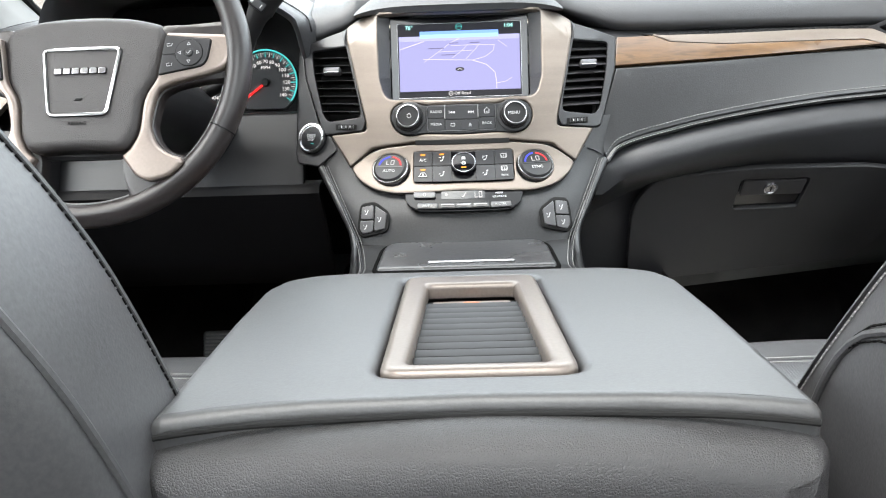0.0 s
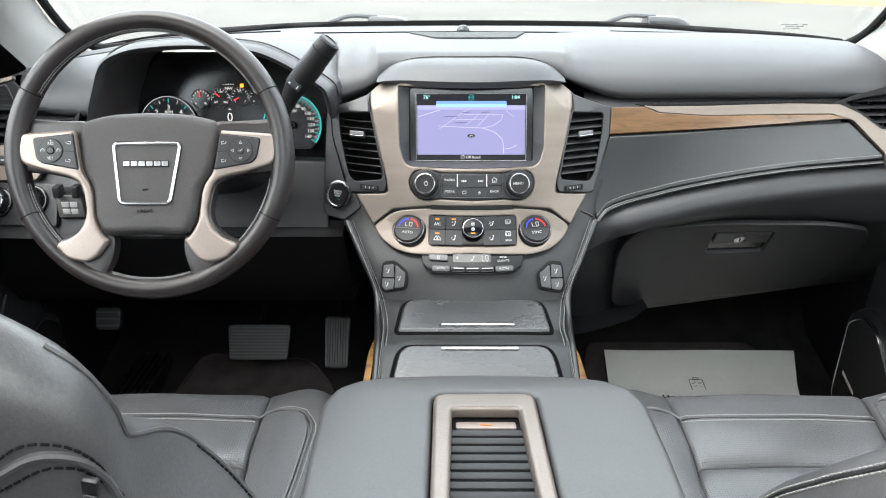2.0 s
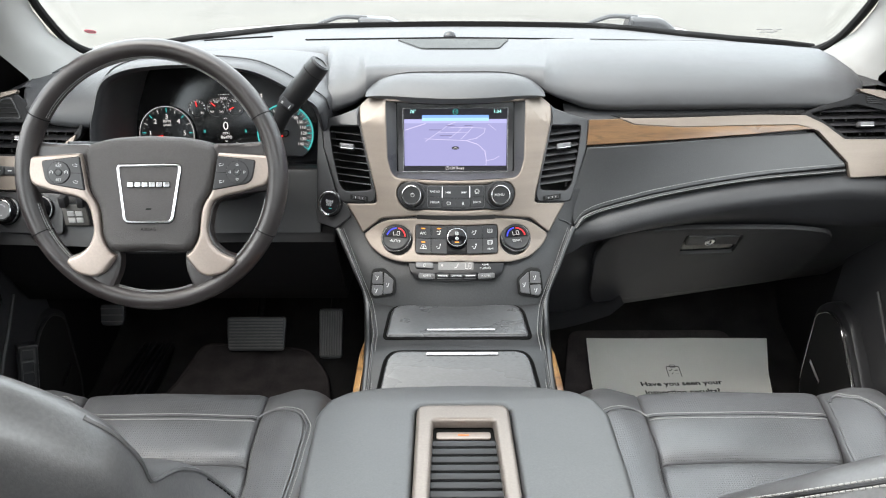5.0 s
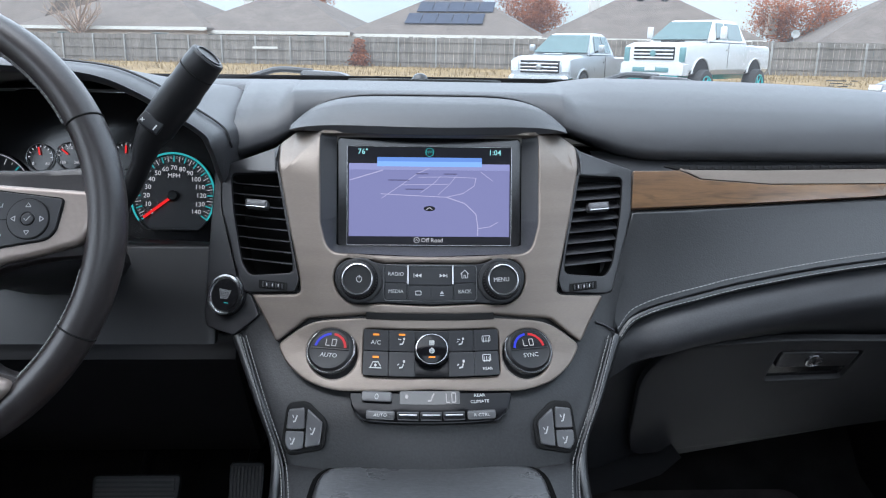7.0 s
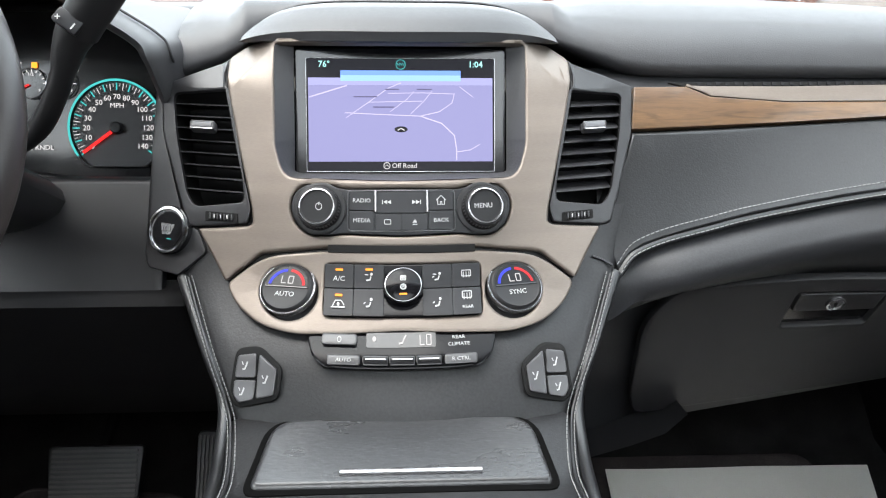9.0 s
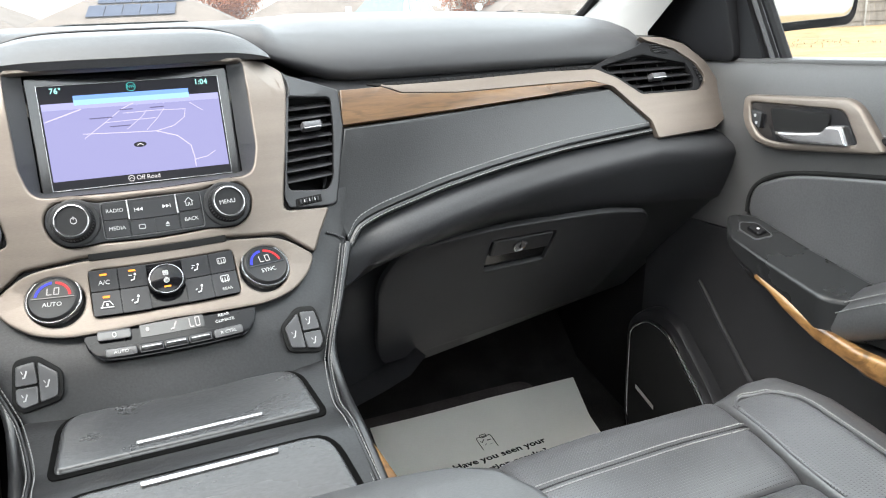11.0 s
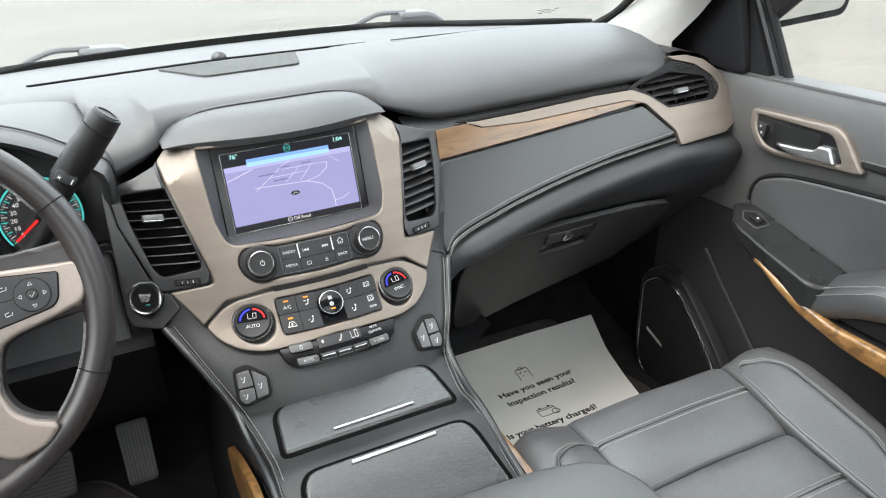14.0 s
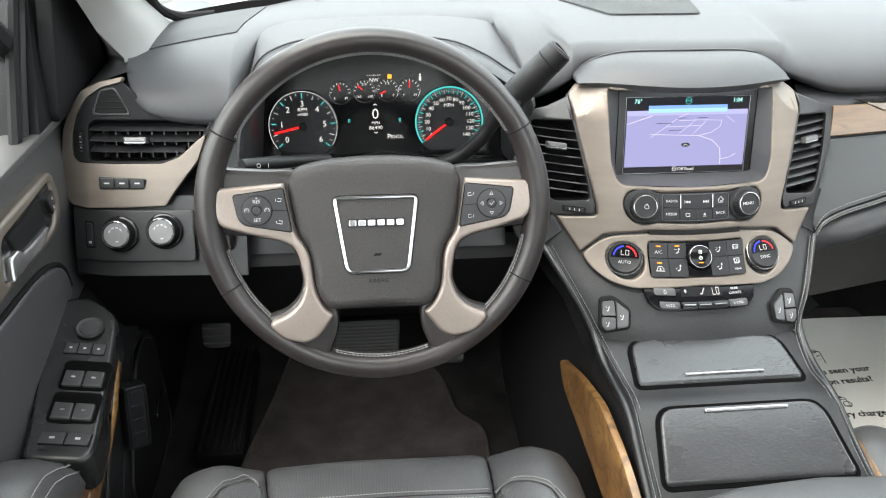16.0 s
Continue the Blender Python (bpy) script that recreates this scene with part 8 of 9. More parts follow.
hood_z = lambda x, y: 1.265 - 0.055 * (y - 1.75) - 0.03 * (x / 0.8) ** 2 - 3.0 * max(0.0, y - 2.42) ** 2 + 0.018 * max(0.0, min(1.0, (abs(x) - 0.38) / 0.08)) - 0.06 * max(0.0, abs(x) - 0.75) * 8
tagged(part("bonnet", skin(lambda x, y: Vector((x, y + (ws_base(x) - 1.76) * max(0.0, (2.3 - y) / 0.56), hood_z(x, y))), [-0.95, -0.85, -0.75, -0.6, -0.48, -0.42, -0.36, -0.2, 0, 0.2, 0.36, 0.42, 0.48, 0.6, 0.75, 0.85, 0.95], [1.74, 1.85, 1.95, 2.1, 2.2, 2.3, 2.38, 2.44, 2.5, 2.55, 2.6, 2.64], (0, 0, -0.03)), PAINT), "white painted bonnet ahead of the windscreen", "bonnet", kind="structure")
tagged(part("scuttle", skin(lambda x, t: Vector((x, ws_base(x) - 0.005 + 0.045 * t, 1.292 - 0.02 * (x / 0.75) ** 2 - 0.012 * t)), [-0.84 + 0.084 * i for i in range(21)], [0, 0.5, 1], (0, 0, -0.03)), DARK), "black plastic scuttle below the windscreen", "trim", kind="structure")
for x0, x1 in ((-0.17, -0.62), (0.475, 0.02)):
    wiper = thing("windscreen_wiper", "black windscreen wiper lying on the glass foot", "wiper", (x0, 1.74, 1.31), "wipers")
    part("cap", relief(rounded([(x0 - 0.060, 1.298), (x0 + 0.075, 1.298), (x0 + 0.062, 1.318), (x0 + 0.028, 1.342), (x0 - 0.050, 1.346)], [0.006, 0.01, 0.012, 0.016, 0.008], 4), (), 0.05, 0.010, lambda u, v, d=0.0: Vector((u, 1.795 - d, v)), steps=3), BLACK, wiper, "black wiper arm cover")
    part("arm", tube(spline([(x0 - 0.03, 1.765, 1.343), (x0 - 0.09, 1.762, 1.346), (x0 - 0.13, 1.758, 1.336), (x0 - 0.21, 1.752, 1.312), (x1, 1.745, 1.300)], 5), 0.0055, 8), BLACK, wiper)
# pane over the added roof opening, never in view
added_pane = tagged(part("added_roof_pane", skin(lambda x, y: roof_at(x, y) + Vector((0, 0, 0.02)), [-0.44, 0, 0.44], [-0.64, -0.2, 0.32], (0, 0, 0.005)), GLASS), "clear pane over an unseen roof opening added for light", "window", kind="structure")
added_pane.visible_shadow = False


# ---- outside: ground, road, grass, fence ----
CONCRETE = material("concrete", (0.083, 0.078, 0.069), 0.9, vary=0.14, scale=0.35, fine=0.08, fscale=9, spec=0.2)
GRASS = material("dry_grass", (0.165, 0.114, 0.057), 0.95, vary=0.3, scale=0.6, fine=0.3, fscale=14, spec=0.1)
TUFT = material("dry_stalks", (0.165, 0.115, 0.058), 0.95, vary=0.35, scale=0.8, spec=0.1)
FENCE = material("weathered_cedar", (0.135, 0.12, 0.105), 0.9, vary=0.25, scale=2.5, fine=0.2, fscale=40, stretch=(1, 1, 0.15), spec=0.2)
POST = material("galvanised_post", (0.2, 0.195, 0.18), 0.7, vary=0.1)
SHINGLE = material("roof_shingle", (0.098, 0.081, 0.07), 0.95, vary=0.14, scale=0.8, fine=0.10, fscale=5, spec=0.15)
BRICK = material("pale_brick", (0.42, 0.34, 0.28), 0.9, vary=0.12, scale=2)
SIDING = material("cream_siding", (0.42, 0.4, 0.36), 0.8, vary=0.05, scale=2)
SOLAR = material("solar_glass", (0.035, 0.042, 0.060), 0.8, vary=0.1, scale=1, spec=0.05)
BARK = material("bark", (0.12, 0.085, 0.06), 0.95, vary=0.3, scale=6)
RUSTLEAF = material("russet_leaves", (0.17, 0.052, 0.02), 0.85, vary=0.45, scale=1.4, spec=0.2)
TWIG = material("bare_twigs", (0.26, 0.18, 0.13), 0.95, vary=0.2, scale=3)
SILVERPAINT = material("silver_paint", (0.25, 0.265, 0.275), 0.3, metal=0.35, vary=0.03, coat=0.7)
WHITEPAINT = material("truck_white", (0.42, 0.42, 0.415), 0.25, vary=0.02, coat=0.7)
TYRE = material("tyre", (0.02, 0.02, 0.02), 0.85, vary=0.2, scale=20)
DULLTEAL = material("smoked_teal_lamp", (0.07, 0.16, 0.165), 0.35, vary=0.05)
TEALPAINT = material("teal_paint", (0.0, 0.4, 0.43), 0.3, vary=0.05, coat=0.6)
CARGLASS = material("tinted_glass", (0.05, 0.09, 0.09), 0.1, vary=0.1, spec=0.4)
LAMP = material("headlamp", (0.5, 0.52, 0.53), 0.12, vary=0.1, spec=0.8)
GZ = 0.04


def ground_z(x, y):
    return GZ + 0.45 * max(0.0, min(1.0, (y + 0.28 * x - 28) / 24.0))


tagged(part("ground", skin(lambda x, y: Vector((x, y, ground_z(x, y))), [-2500, -600, -160, -90, -60, -40, -25, -12, 0, 12, 25, 40, 60, 90, 160, 600, 2500], [-2500, -600, -100, -30, 0, 10, 18, 22, 26, 30, 34, 38, 42, 46, 50, 55, 60, 70, 90, 160, 600, 2500]), GRASS), "dry straw-coloured grass field", "ground", kind="structure")
edge = lambda x: 24.6 - 0.53 * x if x < 6 else 21.4 - 0.95 * (x - 6) * 0.8
xs2 = [-90, -60, -40, -25, -17, -10, -6, -2, 1.4, 4, 6, 8, 10, 14, 20, 30]
tagged(part("road", loft([[(x, y, ground_z(x, y) + 0.012) for y in (-60, -20, 0, 6, 12, max(edge(x), -15))] for x in xs2], closed=False), CONCRETE), "pale worn concrete lot beside the grass", "road", kind="structure")
tagged(part("wet_streak", relief(rounded([(-13, 25), (-9, 22.8), (-2.5, 21.6), (-0.5, 22.4), (-5, 24.2), (-10, 26.2)], 0.6, 4), (), 0.004, 0, lambda u, v, d=0.0: Vector((u, v, ground_z(u, v) + 0.013 + d))), material("patched_concrete", (0.135, 0.13, 0.122), 0.7, vary=0.12, scale=0.8)), "paler patch of concrete", "road", kind="structure")

rng = random.Random(4)
bm = bmesh.new()
def tuft(x, y, h, w):
    z = ground_z(x, y)
    a = rng.uniform(0, 3.14)
    dx, dy = math.cos(a) * w, math.sin(a) * w
    lx, ly = rng.uniform(-0.3, 0.3) * h, rng.uniform(-0.3, 0.3) * h
    v = [bm.verts.new(p) for p in ((x - dx, y - dy, z - 0.02), (x + dx, y + dy, z - 0.02), (x + lx, y + ly, z + h))]
    bm.faces.new(v)
for i in range(16000):
    x = rng.uniform(-34, 30)
    y = rng.uniform(22, 56)
    if y < edge(x) + 0.4 or y + 0.28 * x > 50.2:
        continue
    back = (y + 0.28 * x) > 38
    clump = noise.noise(Vector((x * 0.25, y * 0.5, 2)))
    if rng.random() < (0.3 if not back else 0.15) + 0.5 * max(0, -clump):
        continue
    tuft(x, y, rng.uniform(0.04, 0.11) if not back else rng.uniform(0.12, 0.38) * (0.7 + 1.0 * max(0, clump)), rng.uniform(0.012, 0.035))
tagged(part("grass", bm, TUFT, None, recalc=False), "tufts of tall dry grass before the fence", "grass", kind="stuff")

FX0, FY0, FSL = 0.0, 49.6, -0.28
fence = thing("wooden_fence", "tall weathered grey board fence with rails and posts", "fence", (0, FY0, 0.5))
fl = math.hypot(1, FSL)
def fence_at(t, off=0.0):
    x = FX0 + t / fl
    return x + off * FSL / fl * -1, FY0 + FSL * x + off * -1 / fl
board = bmesh.new()
for i in range(430):
    t = -62 + i * 0.29
    x, y = fence_at(t)
    z = ground_z(x, y)
    h = 1.83 + rng.uniform(-0.03, 0.03)
    moved_bm = Matrix.Translation((x, y + rng.uniform(-0.008, 0.008), z + h / 2)) @ pose(0, 0, 0, 0, rng.uniform(-0.6, 0.6), math.degrees(math.atan(FSL)))
    if not -34 < x < 30:
        r = bmesh.ops.create_cube(board, size=1, matrix=moved_bm @ Matrix.Diagonal((0.275, 0.02, h, 1)))
    else:
        b = bmesh.new()
        bmesh.ops.create_cube(b, size=1, matrix=moved_bm @ Matrix.Diagonal((0.275, 0.02, h, 1)))
        part("board", b, FENCE, fence, recalc=False)
part("far_boards", board, FENCE, fence, recalc=False)["kind"] = "stuff"
for zoff in (0.35, 0.95, 1.55):
    a, b = fence_at(-62, 0.03), fence_at(62, 0.03)
    part("rail", loft([[(x, y + dy, ground_z(x, y) + zoff + dz) for dy, dz in ((-0.03, -0.045), (-0.03, 0.045), (0.02, 0.045), (0.02, -0.045))] for x, y in [fence_at(-62 + 4 * k, 0.04) for k in range(32)]]), FENCE, fence)
for k in range(46):
    x, y = fence_at(-60 + 2.45 * k + 0.4, 0.10)
    part("post", box(x - 0.045, y - 0.045, ground_z(x, y) - 0.1, x + 0.045, y + 0.045, ground_z(x, y) + 1.80, 0.01), POST, fence)
x, y = fence_at(-9.6, 0.14)
part("rail", box(x - 1.1, y - 0.03, ground_z(x, y) + 0.98, x + 1.1, y, ground_z(x, y) + 1.12), SIDING, fence, "pale repair board")


# ---- houses ----
def house(x, y, w, d, eave, ridge, rot, label, solar=False, gable=False, wall=BRICK):
    h = thing("house", label, "house", (x, y, 0.5), "houses behind the fence")
    m = Matrix.Translation((x, y, 0)) @ pose(0, 0, 0, 0, 0, rot)
    part("wall", moved(box(-w / 2 + 0.4, -d / 2 + 0.4, 0.3, w / 2 - 0.4, d / 2 - 0.4, eave), m), wall, h)
    b = bmesh.new()
    rl = max(0.0, (w - d) / 2) if not gable else w / 2
    low = [b.verts.new(p) for p in ((-w / 2, -d / 2, eave - 0.05), (w / 2, -d / 2, eave - 0.05), (w / 2, d / 2, eave - 0.05), (-w / 2, d / 2, eave - 0.05))]
    under = [b.verts.new(v.co + Vector((0, 0, -0.18))) for v in low]
    top = [b.verts.new((-rl - 0.01, 0, ridge)), b.verts.new((rl + 0.01, 0, ridge))]
    for q in ((low[0], low[1], top[1], top[0]), (low[1], low[2], top[1]), (low[2], low[3], top[0], top[1]), (low[3], low[0], top[0])):
        b.faces.new(q)
    for i in range(4):
        b.faces.new((under[i - 1], under[i], low[i], low[i - 1]))
    b.faces.new(under)
    roof = part("roof", moved(b, m), SHINGLE, h, "brown-grey shingled hip roof", angle=10)
    part("fascia", moved(join(box(-w / 2, -d / 2 - 0.04, eave - 0.26, w / 2, -d / 2, eave - 0.02)), m), SIDING, h)
    for vx in (-0.5, 1.2):
        z = ridge - 0.7
        part("roof_vent", moved(box(vx - 0.22, -d * 0.09 - 0.3, z - 0.1, vx + 0.22, -d * 0.09 + 0.2, z + 0.32, 0.03), m), DARK, roof)
    if solar:
        sl = (ridge - eave) / (d / 2)
        for i in range(5):
            for j in range(2):
                cx, cy = -2.3 + 1.15 * i + 0.5 * j, -d / 2 + 2.1 + 1.75 * j
                part("solar_panel", moved(box(-0.55, -0.82, 0.06, 0.55, 0.82, 0.11), m @ Matrix.Translation((cx, cy, eave + sl * (cy + d / 2))) @ pose(0, 0, 0, math.degrees(math.atan(sl)), 0, 0)), SOLAR, roof, "dark solar panel")
    for wx in (-w * 0.25, w * 0.25):
        win = part("window", moved(box(wx - 0.7, -d / 2 + 0.36, 1.3, wx + 0.7, -d / 2 + 0.42, 2.5), m), SIDING, h)
        part("pane", moved(box(wx - 0.62, -d / 2 + 0.33, 1.38, wx + 0.62, -d / 2 + 0.37, 2.42), m), CARGLASS, win)
    return h


house(-36.5, 76, 15, 12, 3.1, 8.8, -18, "two-storey house with a cream gable behind the fence", gable=True, wall=SIDING)
house(-21.0, 66.5, 16, 13, 2.9, 6.0, -14, "low house with a shingled hip roof")
house(-9.5, 64.5, 14, 13, 2.7, 6.0, -14, "low house with a shingled hip roof behind the fence")
house(3.6, 62.0, 14.5, 13, 2.6, 6.0, -14, "low house whose hip roof carries solar panels", solar=True)
house(17.5, 58.5, 15, 13, 2.5, 6.0, -14, "low house with a broad shingled roof")
house(37.0, 56.5, 17, 14, 2.4, 6.2, -14, "low house with a shingled roof and a satellite dish")
house(-50.0, 74, 16, 13, 2.9, 6.2, -14, "low house far along the fence")
house(56.0, 50, 16, 13, 2.6, 6.0, -14, "low house at the far end of the fence")
for x, y, z in ((5.2, 64, 6.6), (14.2, 61, 6.4), (-13.2, 66, 5.4), (28.8, 62, 5.4)):
    ch = thing("chimney", "pale square chimney above a roof", "chimney", (x, y, z - 2), "chimneys")
    part("stack", box(x - 0.35, y - 0.35, z - 2.2, x + 0.35, y + 0.35, z, 0.02), SIDING, ch)
    part("crown", box(x - 0.42, y - 0.42, z - 0.12, x + 0.42, y + 0.42, z + 0.05, 0.02), SIDING, ch)
dish = thing("satellite_dish", "small pale satellite dish on the fence line", "dish", (22.6, 45.5, 2.4))
part("bowl", lathe([(0.0, 0.0), (0.15, 0.025), (0.24, 0.08), (0.25, 0.088), (0.15, 0.038), (0.0, 0.012)], pose(22.6, 45.5, 2.75, 70, 0, -20), 20), POST, dish)
part("mast", tube([(22.6, 45.6, 1.9), (22.6, 45.6, 2.75)], 0.03, 8), POST, dish)


# ---- trees ----
def tree(x, y, h, r, label, leafy=True, seed=1):
    g = random.Random(seed)
    t = thing("tree", label, "tree", (x, y, 0.4))
    base = Vector((x, y, 0.4))
    limbs = [tube([base, base + Vector((0.05, 0, h * 0.3)), base + Vector((-0.05, 0.05, h * 0.5))], [0.16, 0.13, 0.09], 8)]
    tips = []
    for i in range(16 if leafy else 26):
        a, s = g.uniform(0, 6.28), base + Vector((0, 0, h * g.uniform(0.22, 0.5)))
        e = s + Vector((math.cos(a) * r * g.uniform(0.5, 0.95), math.sin(a) * r * g.uniform(0.5, 0.95), h * g.uniform(0.2, 0.5)))
        mid = s.lerp(e, 0.5) + Vector((0, 0, 0.12 * h * g.uniform(-0.3, 0.5)))
        limbs.append(tube([s, mid, e], [0.06, 0.04, 0.012], 5))
        tips += [mid, e, mid.lerp(e, 0.5)]
        for k in range(4 if leafy else 9):
            q = mid.lerp(e, g.random())
            f = q + Vector((g.uniform(-1, 1), g.uniform(-1, 1), g.uniform(0.1, 1.3))) * r * 0.38
            limbs.append(tube([q, f], [0.015, 0.005], 3))
            tips.append(f)
    part("trunk", join(*limbs), BARK if leafy else TWIG, t)
    if leafy:
        b = bmesh.new()
        for p in tips:
            n = 110
            for k in range(n):
                c = p + Vector((g.gauss(0, 1), g.gauss(0, 1), g.gauss(0, 0.8))) * r * 0.17
                u = Vector((g.uniform(-1, 1), g.uniform(-1, 1), g.uniform(-1, 1))).normalized() * g.uniform(0.05, 0.11)
                v = u.orthogonal().normalized() * g.uniform(0.04, 0.09)
                b.faces.new([b.verts.new(c + q) for q in (-u, -v, u, v)])
        part("crown", b, RUSTLEAF, t, recalc=False)
    return t


tree(10.3, 70, 6.3, 3.0, "round tree with rusty autumn leaves behind the houses", seed=2)
tree(31.0, 62, 5.6, 3.4, "broad tree with rusty autumn leaves behind the fence", seed=5)
tree(-10.4, 74, 7.6, 3.2, "tree with rusty autumn leaves above the roofs", seed=7)
tree(-24.8, 60.5, 5.6, 2.4, "bare winter tree beside the fence", leafy=False, seed=9)
tree(6.5, 84, 6.0, 2.2, "tree with rusty autumn leaves above the roofs", seed=12)
shrub = thing("shrub", "small russet shrub against the fence", "shrub", (-3.2, 49.7, 0.5))
g = random.Random(3)
b = bmesh.new()
for k in range(1400):
    zz = g.random()
    c = Vector((-3.2 + g.gauss(0, 0.28) * (1.1 - 0.7 * zz), 49.7 + g.gauss(0, 0.2), 0.5 + 1.6 * zz))
    u = Vector((g.uniform(-1, 1), g.uniform(-1, 1), g.uniform(-1, 1))).normalized() * 0.07
    b.faces.new([b.verts.new(c + q) for q in (-u, -u.orthogonal() * 0.8, u, u.orthogonal() * 0.8)])
part("foliage", b, RUSTLEAF, shrub, recalc=False)


# ---- parked trucks ----
def pickup(m, paint, label, lift, tyre_r, wheel_mat, accent, crew, width=2.02, base=3.7):
    """A pickup truck whose nose points along -y of the pose m; the front axle is at y = 0."""
    t = thing("pickup_truck", label, "pickup truck", m.translation, "parked trucks")
    q = lambda bm: moved(bm, m)
    w, z0 = width / 2, tyre_r + lift
    nose, tail = -0.92, base + 1.25
    cab0, cab1 = 0.55, base - (0.75 if crew else 0.95)
    def ring(y, pts):
        return [(x * s, y, z0 + z) for s, x, z in [(-1, a, b) for a, b in pts] + [(1, a, b) for a, b in reversed(pts)]]
    lower = lambda hh, k=1.0: [(w * 0.90 * k, -0.05), (w * k, 0.10), (w * k, hh - 0.22), (w * 0.96 * k, hh - 0.06), (w * 0.80 * k, hh)]
    part("body", q(loft([ring(y, lower(hh, k)) for y, hh, k in ((nose, 0.66, 0.90), (nose + 0.06, 0.80, 0.96), (nose + 0.3, 0.85, 1.0), (0.5, 0.90, 1.0), (cab0 + 0.3, 0.93, 1.0), (cab1, 0.93, 1.0), (cab1 + 0.04, 0.86, 1.0), (tail - 0.03, 0.86, 1.0), (tail, 0.84, 0.98))])), paint, t, angle=30)
    roof = 0.92 + 0.64
    cab = [(cab0, 0.90, 0.95, 0.92), (cab0 + 0.80, roof - 0.04, 0.72, 0.92), (cab0 + 1.05, roof, 0.72, 0.92), (cab1 - 0.45, roof, 0.72, 0.92), (cab1 - 0.2, roof - 0.06, 0.73, 0.92), (cab1 + 0.02, 0.95, 0.90, 0.92)]
    c = part("cab", q(loft([[(-w * 0.95, y, z0 + 0.90), (-w * (k if z > 1 else 0.94), y, z0 + z - 0.05), (-w * (k - 0.08 if z > 1 else 0.9), y, z0 + z), (w * (k - 0.08 if z > 1 else 0.9), y, z0 + z), (w * (k if z > 1 else 0.94), y, z0 + z - 0.05), (w * 0.95, y, z0 + 0.90)] for y, z, k, _ in cab])), paint, t, angle=30)
    # glass
    ws = [(-w * 0.88, cab0 + 0.02, z0 + 0.95), (w * 0.88, cab0 + 0.02, z0 + 0.95), (w * 0.66, cab0 + 0.76, z0 + roof - 0.08), (-w * 0.66, cab0 + 0.76, z0 + roof - 0.08)]
    part("windscreen", q(loft([[Vector(p) + Vector((0, -0.035, 0.02)) for p in ws], [Vector(p) + Vector((0, -0.02, 0.0)) for p in ws]])), CARGLASS, t, "pale reflecting windscreen")
    for s in (-1, 1):
        splits = [(cab0 + 0.52, cab0 + 1.28), (cab0 + 1.36, cab1 - 0.28)]
        for a, b2 in splits:
            def wx(z):
                return w * (0.945 - 0.225 * max(0.0, (z - 0.93)) / (roof - 0.05 - 0.93)) + 0.012
            lo_z, hi_z = 0.97, roof - 0.10
            a_top = a + (0.28 if a < cab0 + 1 else 0.02)
            pts = [(a, lo_z), (b2, lo_z), (b2 - 0.02, hi_z), (a_top, hi_z)]
            part("side_window", q(loft([[(s * (wx(z) + o), y, z0 + z) for y, z in pts] for o in (-0.01, 0.006)])), CARGLASS, t)
        part("door_line", q(tube([(s * (w + 0.002), cab0 + 1.32, z0 + 0.15), (s * (w + 0.002), cab0 + 1.32, z0 + 0.86)], 0.008, 5)), INK, t)
        part("door_handle", q(box(s * w, cab0 + 1.12, z0 + 0.66, s * (w + 0.03), cab0 + 1.27, z0 + 0.70, 0.005)), paint, t)
        mk = part("wing_mirror", q(box(s * (w + 0.06), cab0 + 0.42, z0 + 0.98, s * (w + 0.26), cab0 + 0.52, z0 + (1.34 if crew else 1.20), 0.04)), paint, t)
        part("mirror_arm", q(tube([(s * w * 0.94, cab0 + 0.5, z0 + 0.98), (s * (w + 0.12), cab0 + 0.48, z0 + 1.05)], 0.025, 6)), INK, mk)
        tw = 0.20 if lift > 0.3 else 0.14
        for y in (0.0, base):
            wm = Matrix.Translation((s * (w - 0.10 + (0.12 if lift > 0.3 else 0)), y, tyre_r)) @ pose(0, 0, 0, 0, 90 * s, 0)
            k = part("wheel", q(lathe([(tyre_r * 0.55, -tw), (tyre_r * 0.94, -tw), (tyre_r, -0.7 * tw), (tyre_r, 0.7 * tw), (tyre_r * 0.94, tw), (tyre_r * 0.70, tw + 0.01), (tyre_r * 0.66, tw - 0.02), (tyre_r * 0.55, tw - 0.04)], wm, 32)), TYRE, t)
            part("rim", q(lathe([(tyre_r * 0.66, 0.05), (tyre_r * 0.68, tw + 0.012), (tyre_r * 0.63, tw + 0.012), (tyre_r * 0.58, tw - 0.04), (tyre_r * 0.25, tw - 0.05), (0.0, tw - 0.02)], wm, 28)), wheel_mat, k)
            part("spokes", q(join(*[moved(box(-0.03, 0.03, tw - 0.07, 0.03, tyre_r * 0.60, tw - 0.015, 0.01), wm @ pose(0, 0, 0, 0, 0, 60 * i)) for i in range(6)])), wheel_mat, k)
            arch2 = [(y + (tyre_r + 0.10) * math.cos(radians(a)), tyre_r + (tyre_r + 0.10) * math.sin(radians(a)) + (lift * 0.55)) for a in range(8, 173, 12)]
            part("wheel_arch", q(loft([[(s * (w - 0.20), yy, zz) for yy, zz in arch2], [(s * (w + 0.012), yy, zz) for yy, zz in arch2]])), INK, t)
            part("arch_lip", q(tube([(s * (w + 0.012), yy, zz) for yy, zz in arch2], 0.03, 6)), paint, t)
    # nose
    part("grille", q(box(-w * 0.62, nose - 0.04, z0 + 0.36, w * 0.62, nose + 0.05, z0 + 0.72, 0.02)), INK, t, "dark grille")
    for k in range(3):
        part("grille_bar", q(box(-w * 0.60, nose - 0.07, z0 + 0.40 + 0.10 * k, w * 0.60, nose - 0.03, z0 + 0.45 + 0.10 * k, 0.01)), CHROME if accent is None else paint, t)
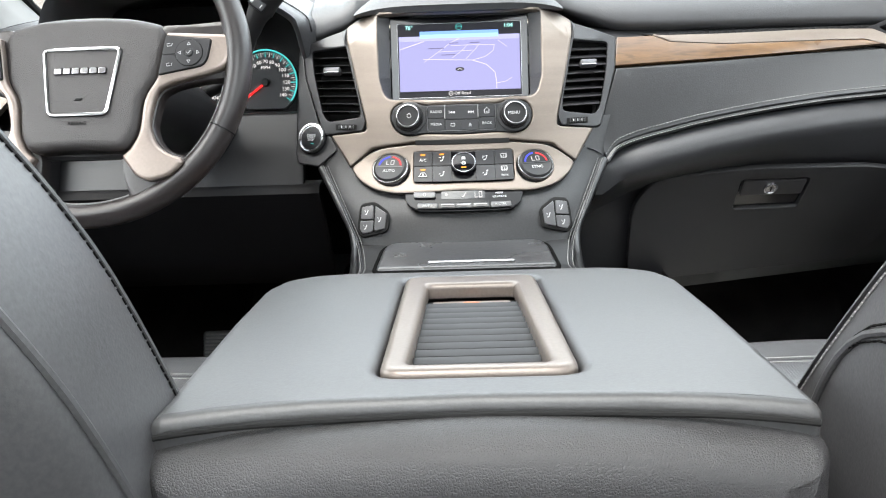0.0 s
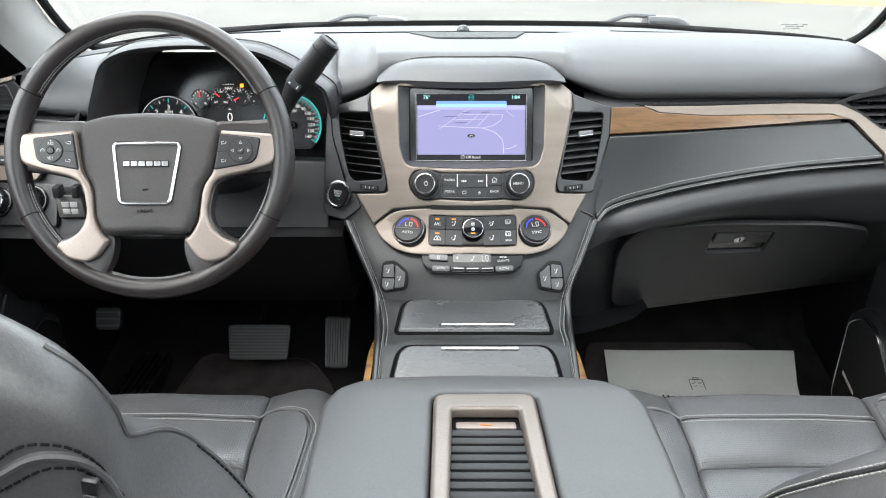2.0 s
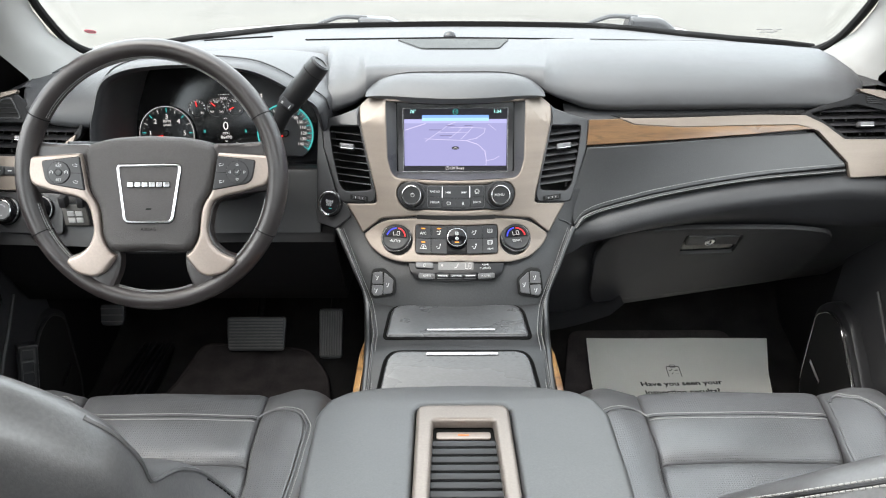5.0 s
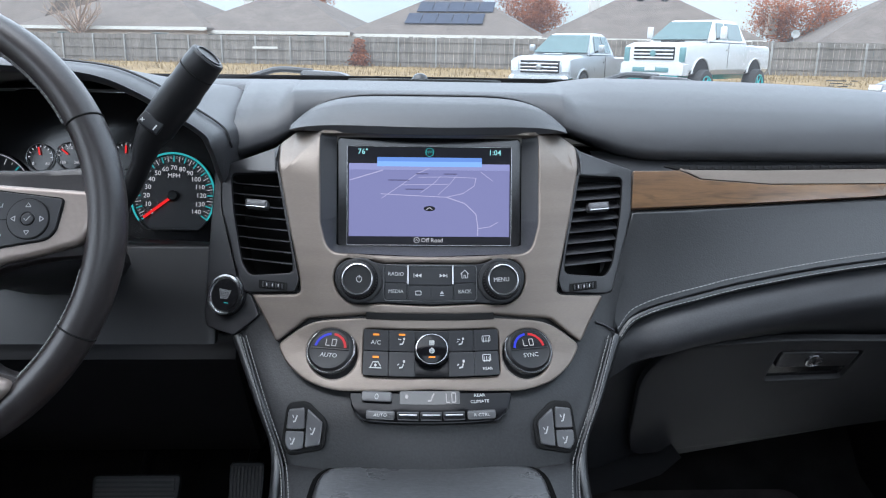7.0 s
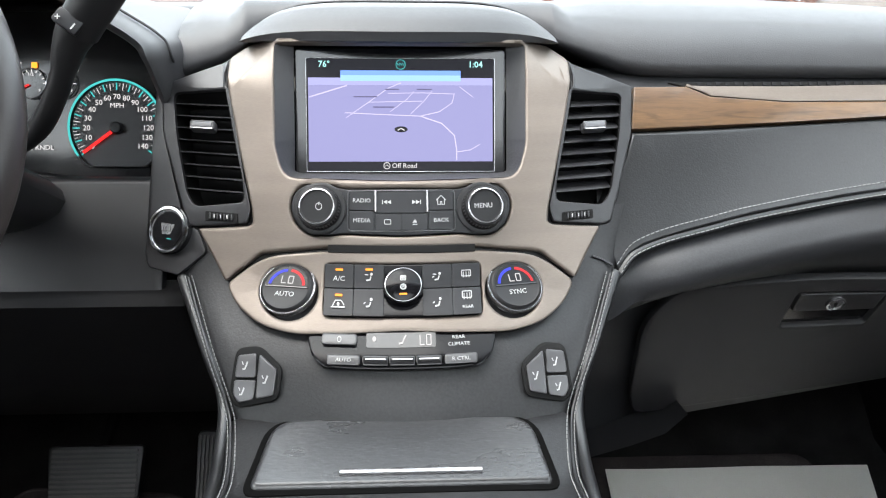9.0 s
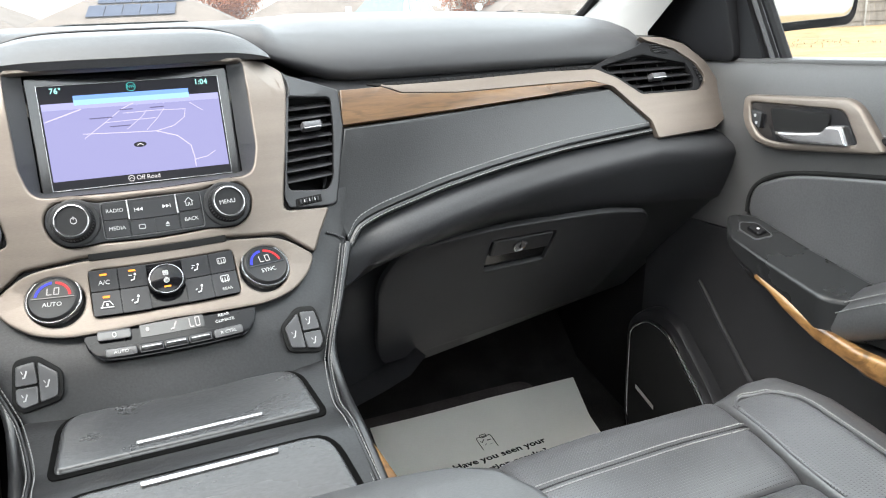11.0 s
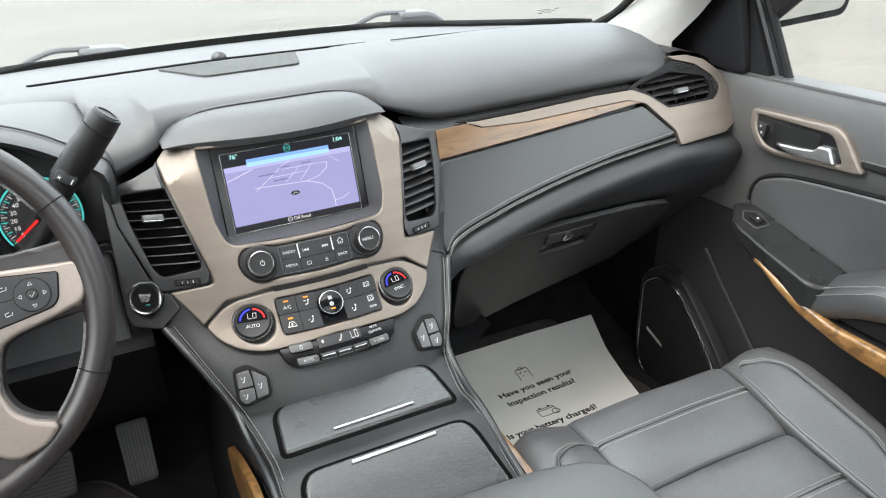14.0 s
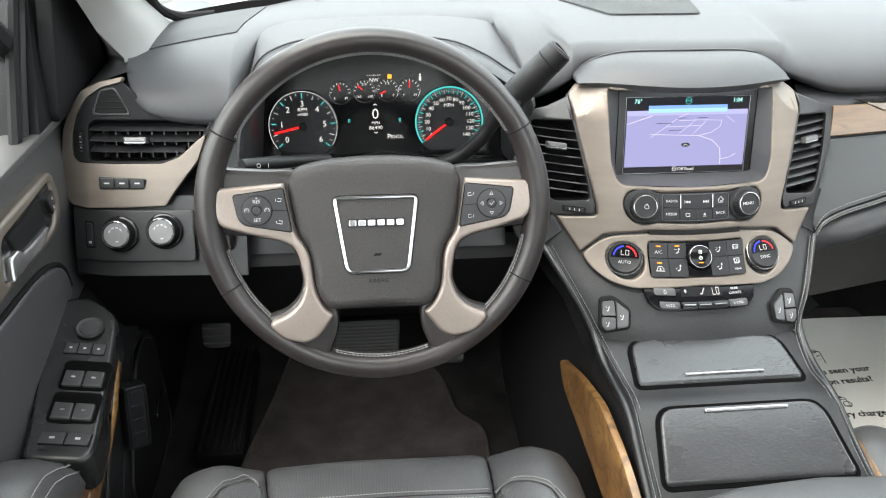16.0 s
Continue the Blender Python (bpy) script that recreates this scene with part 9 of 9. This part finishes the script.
    part("grille_badge", q(lathe([(0.09, 0.0), (0.09, 0.02), (0.0, 0.03)], Matrix.Translation((0, nose - 0.07, z0 + 0.54)) @ pose(0, 0, 0, 90, 0, 0), 16)), DULLTEAL if accent else CHROME, t)
    for s in (-1, 1):
        part("headlight", q(box(s * w * (0.70 if accent is None else 0.76), nose - 0.03, z0 + (0.40 if accent is None else 0.30), s * w * 0.93, nose + 0.14, z0 + 0.72, 0.03)), LAMP if accent is None else DULLTEAL, t)
    part("bumper", q(loft([ring(y, [(w * k, -0.06), (w * k * 1.0, 0.05), (w * k, 0.24), (w * 0.9 * k, 0.30)]) for y, k in ((nose - 0.16, 0.82), (nose - 0.12, 0.96), (nose + 0.15, 1.0))])), CHROME if accent is None else paint, t)
    part("lower_grille", q(box(-w * 0.55, nose - 0.18, z0 + 0.02, w * 0.55, nose - 0.12, z0 + 0.15, 0.01)), INK if accent is None else DULLTEAL, t)
    part("valance", q(box(-w * 0.8, nose - 0.08, z0 - 0.2, w * 0.8, nose + 0.1, z0 - 0.04, 0.03)), INK if accent is None else accent, t)
    part("number_plate", q(box(-0.16, nose - 0.20, z0 + 0.06, 0.16, nose - 0.175, z0 + 0.20)), MARK, t, "pale number plate")
    part("bonnet_scoop", q(box(-0.3, 0.0, z0 + 0.885, 0.3, 0.35, z0 + 0.93, 0.015)), INK if crew else paint, t)
    part("chassis", q(box(-0.45, -0.6, z0 - 0.22, 0.45, tail - 0.2, z0 - 0.02, 0.03)), INK if accent is None else accent, t)
    for y in (0.0, base):
        part("axle", q(tube([(-w + 0.1, y, tyre_r), (w - 0.1, y, tyre_r)], 0.07, 8)), accent or INK, t)
    part("bed_floor", q(box(-w * 0.8, cab1 + 0.1, z0 + 0.82, w * 0.8, tail - 0.08, z0 + 0.865)), INK, t)
    return t


pickup(Matrix.Translation((4.35, 24.0, GZ)) @ pose(0, 0, 0, 0, 0, -34), SILVERPAINT, "silver pickup truck parked on the dry grass", 0.04, 0.40, CHROME, None, False, base=3.7)
pickup(Matrix.Translation((7.30, 22.1, GZ)) @ pose(0, 0, 0, 0, 0, -45) @ Matrix.Diagonal((0.95, 0.95, 0.95, 1)), WHITEPAINT, "white lifted pickup truck with teal wheels and axles on the grass", 0.42, 0.53, TEALPAINT, TEALPAINT, True, width=2.05, base=4.05)
car = thing("parked_car", "dark parked car at the edge of the grass", "car", (13.2, 20.2, GZ))
cm = Matrix.Translation((13.0, 19.6, GZ)) @ pose(0, 0, 0, 0, 0, -50)
DARKPAINT = material("dark_blue_paint", (0.03, 0.035, 0.045), 0.25, coat=0.7)
part("body", moved(loft([[(s * x, y, z) for s, x, z in ((-1, 0.8, 0.25), (-1, 0.9, 0.45), (-1, 0.88, h - 0.1), (-1, 0.7, h), (1, 0.7, h), (1, 0.88, h - 0.1), (1, 0.9, 0.45), (1, 0.8, 0.25))] for y, h in ((-0.9, 0.62), (-0.8, 0.75), (0.6, 0.95), (3.0, 0.98), (3.6, 0.9))]), cm), DARKPAINT, car)
part("cabin", moved(loft([[(-0.8 * k, y, 0.9), (-0.62 * k, y, z), (0.62 * k, y, z), (0.8 * k, y, 0.9)] for y, z, k in ((0.5, 0.95, 1), (1.3, 1.42, 1), (2.4, 1.42, 1), (3.2, 0.98, 1))]), cm), CARGLASS, car)
part("grille", moved(box(-0.5, -0.95, 0.4, 0.5, -0.85, 0.6, 0.02), cm), CHROME, car)
for s in (-1, 1):
    part("headlight", moved(box(s * 0.55, -0.92, 0.58, s * 0.85, -0.75, 0.72, 0.02), cm), LAMP, car)
    for y in (0.0, 2.8):
        k = part("wheel", moved(lathe([(0.2, -0.1), (0.33, -0.1), (0.34, 0.08), (0.22, 0.1), (0.2, 0.06)], Matrix.Translation((s * 0.80, y, 0.34)) @ pose(0, 0, 0, 0, 90 * s, 0), 24), cm), TYRE, car)
        part("rim", moved(lathe([(0.22, 0.05), (0.21, 0.1), (0.0, 0.07)], Matrix.Translation((s * 0.80, y, 0.34)) @ pose(0, 0, 0, 0, 90 * s, 0), 20), cm), CHROME, k)
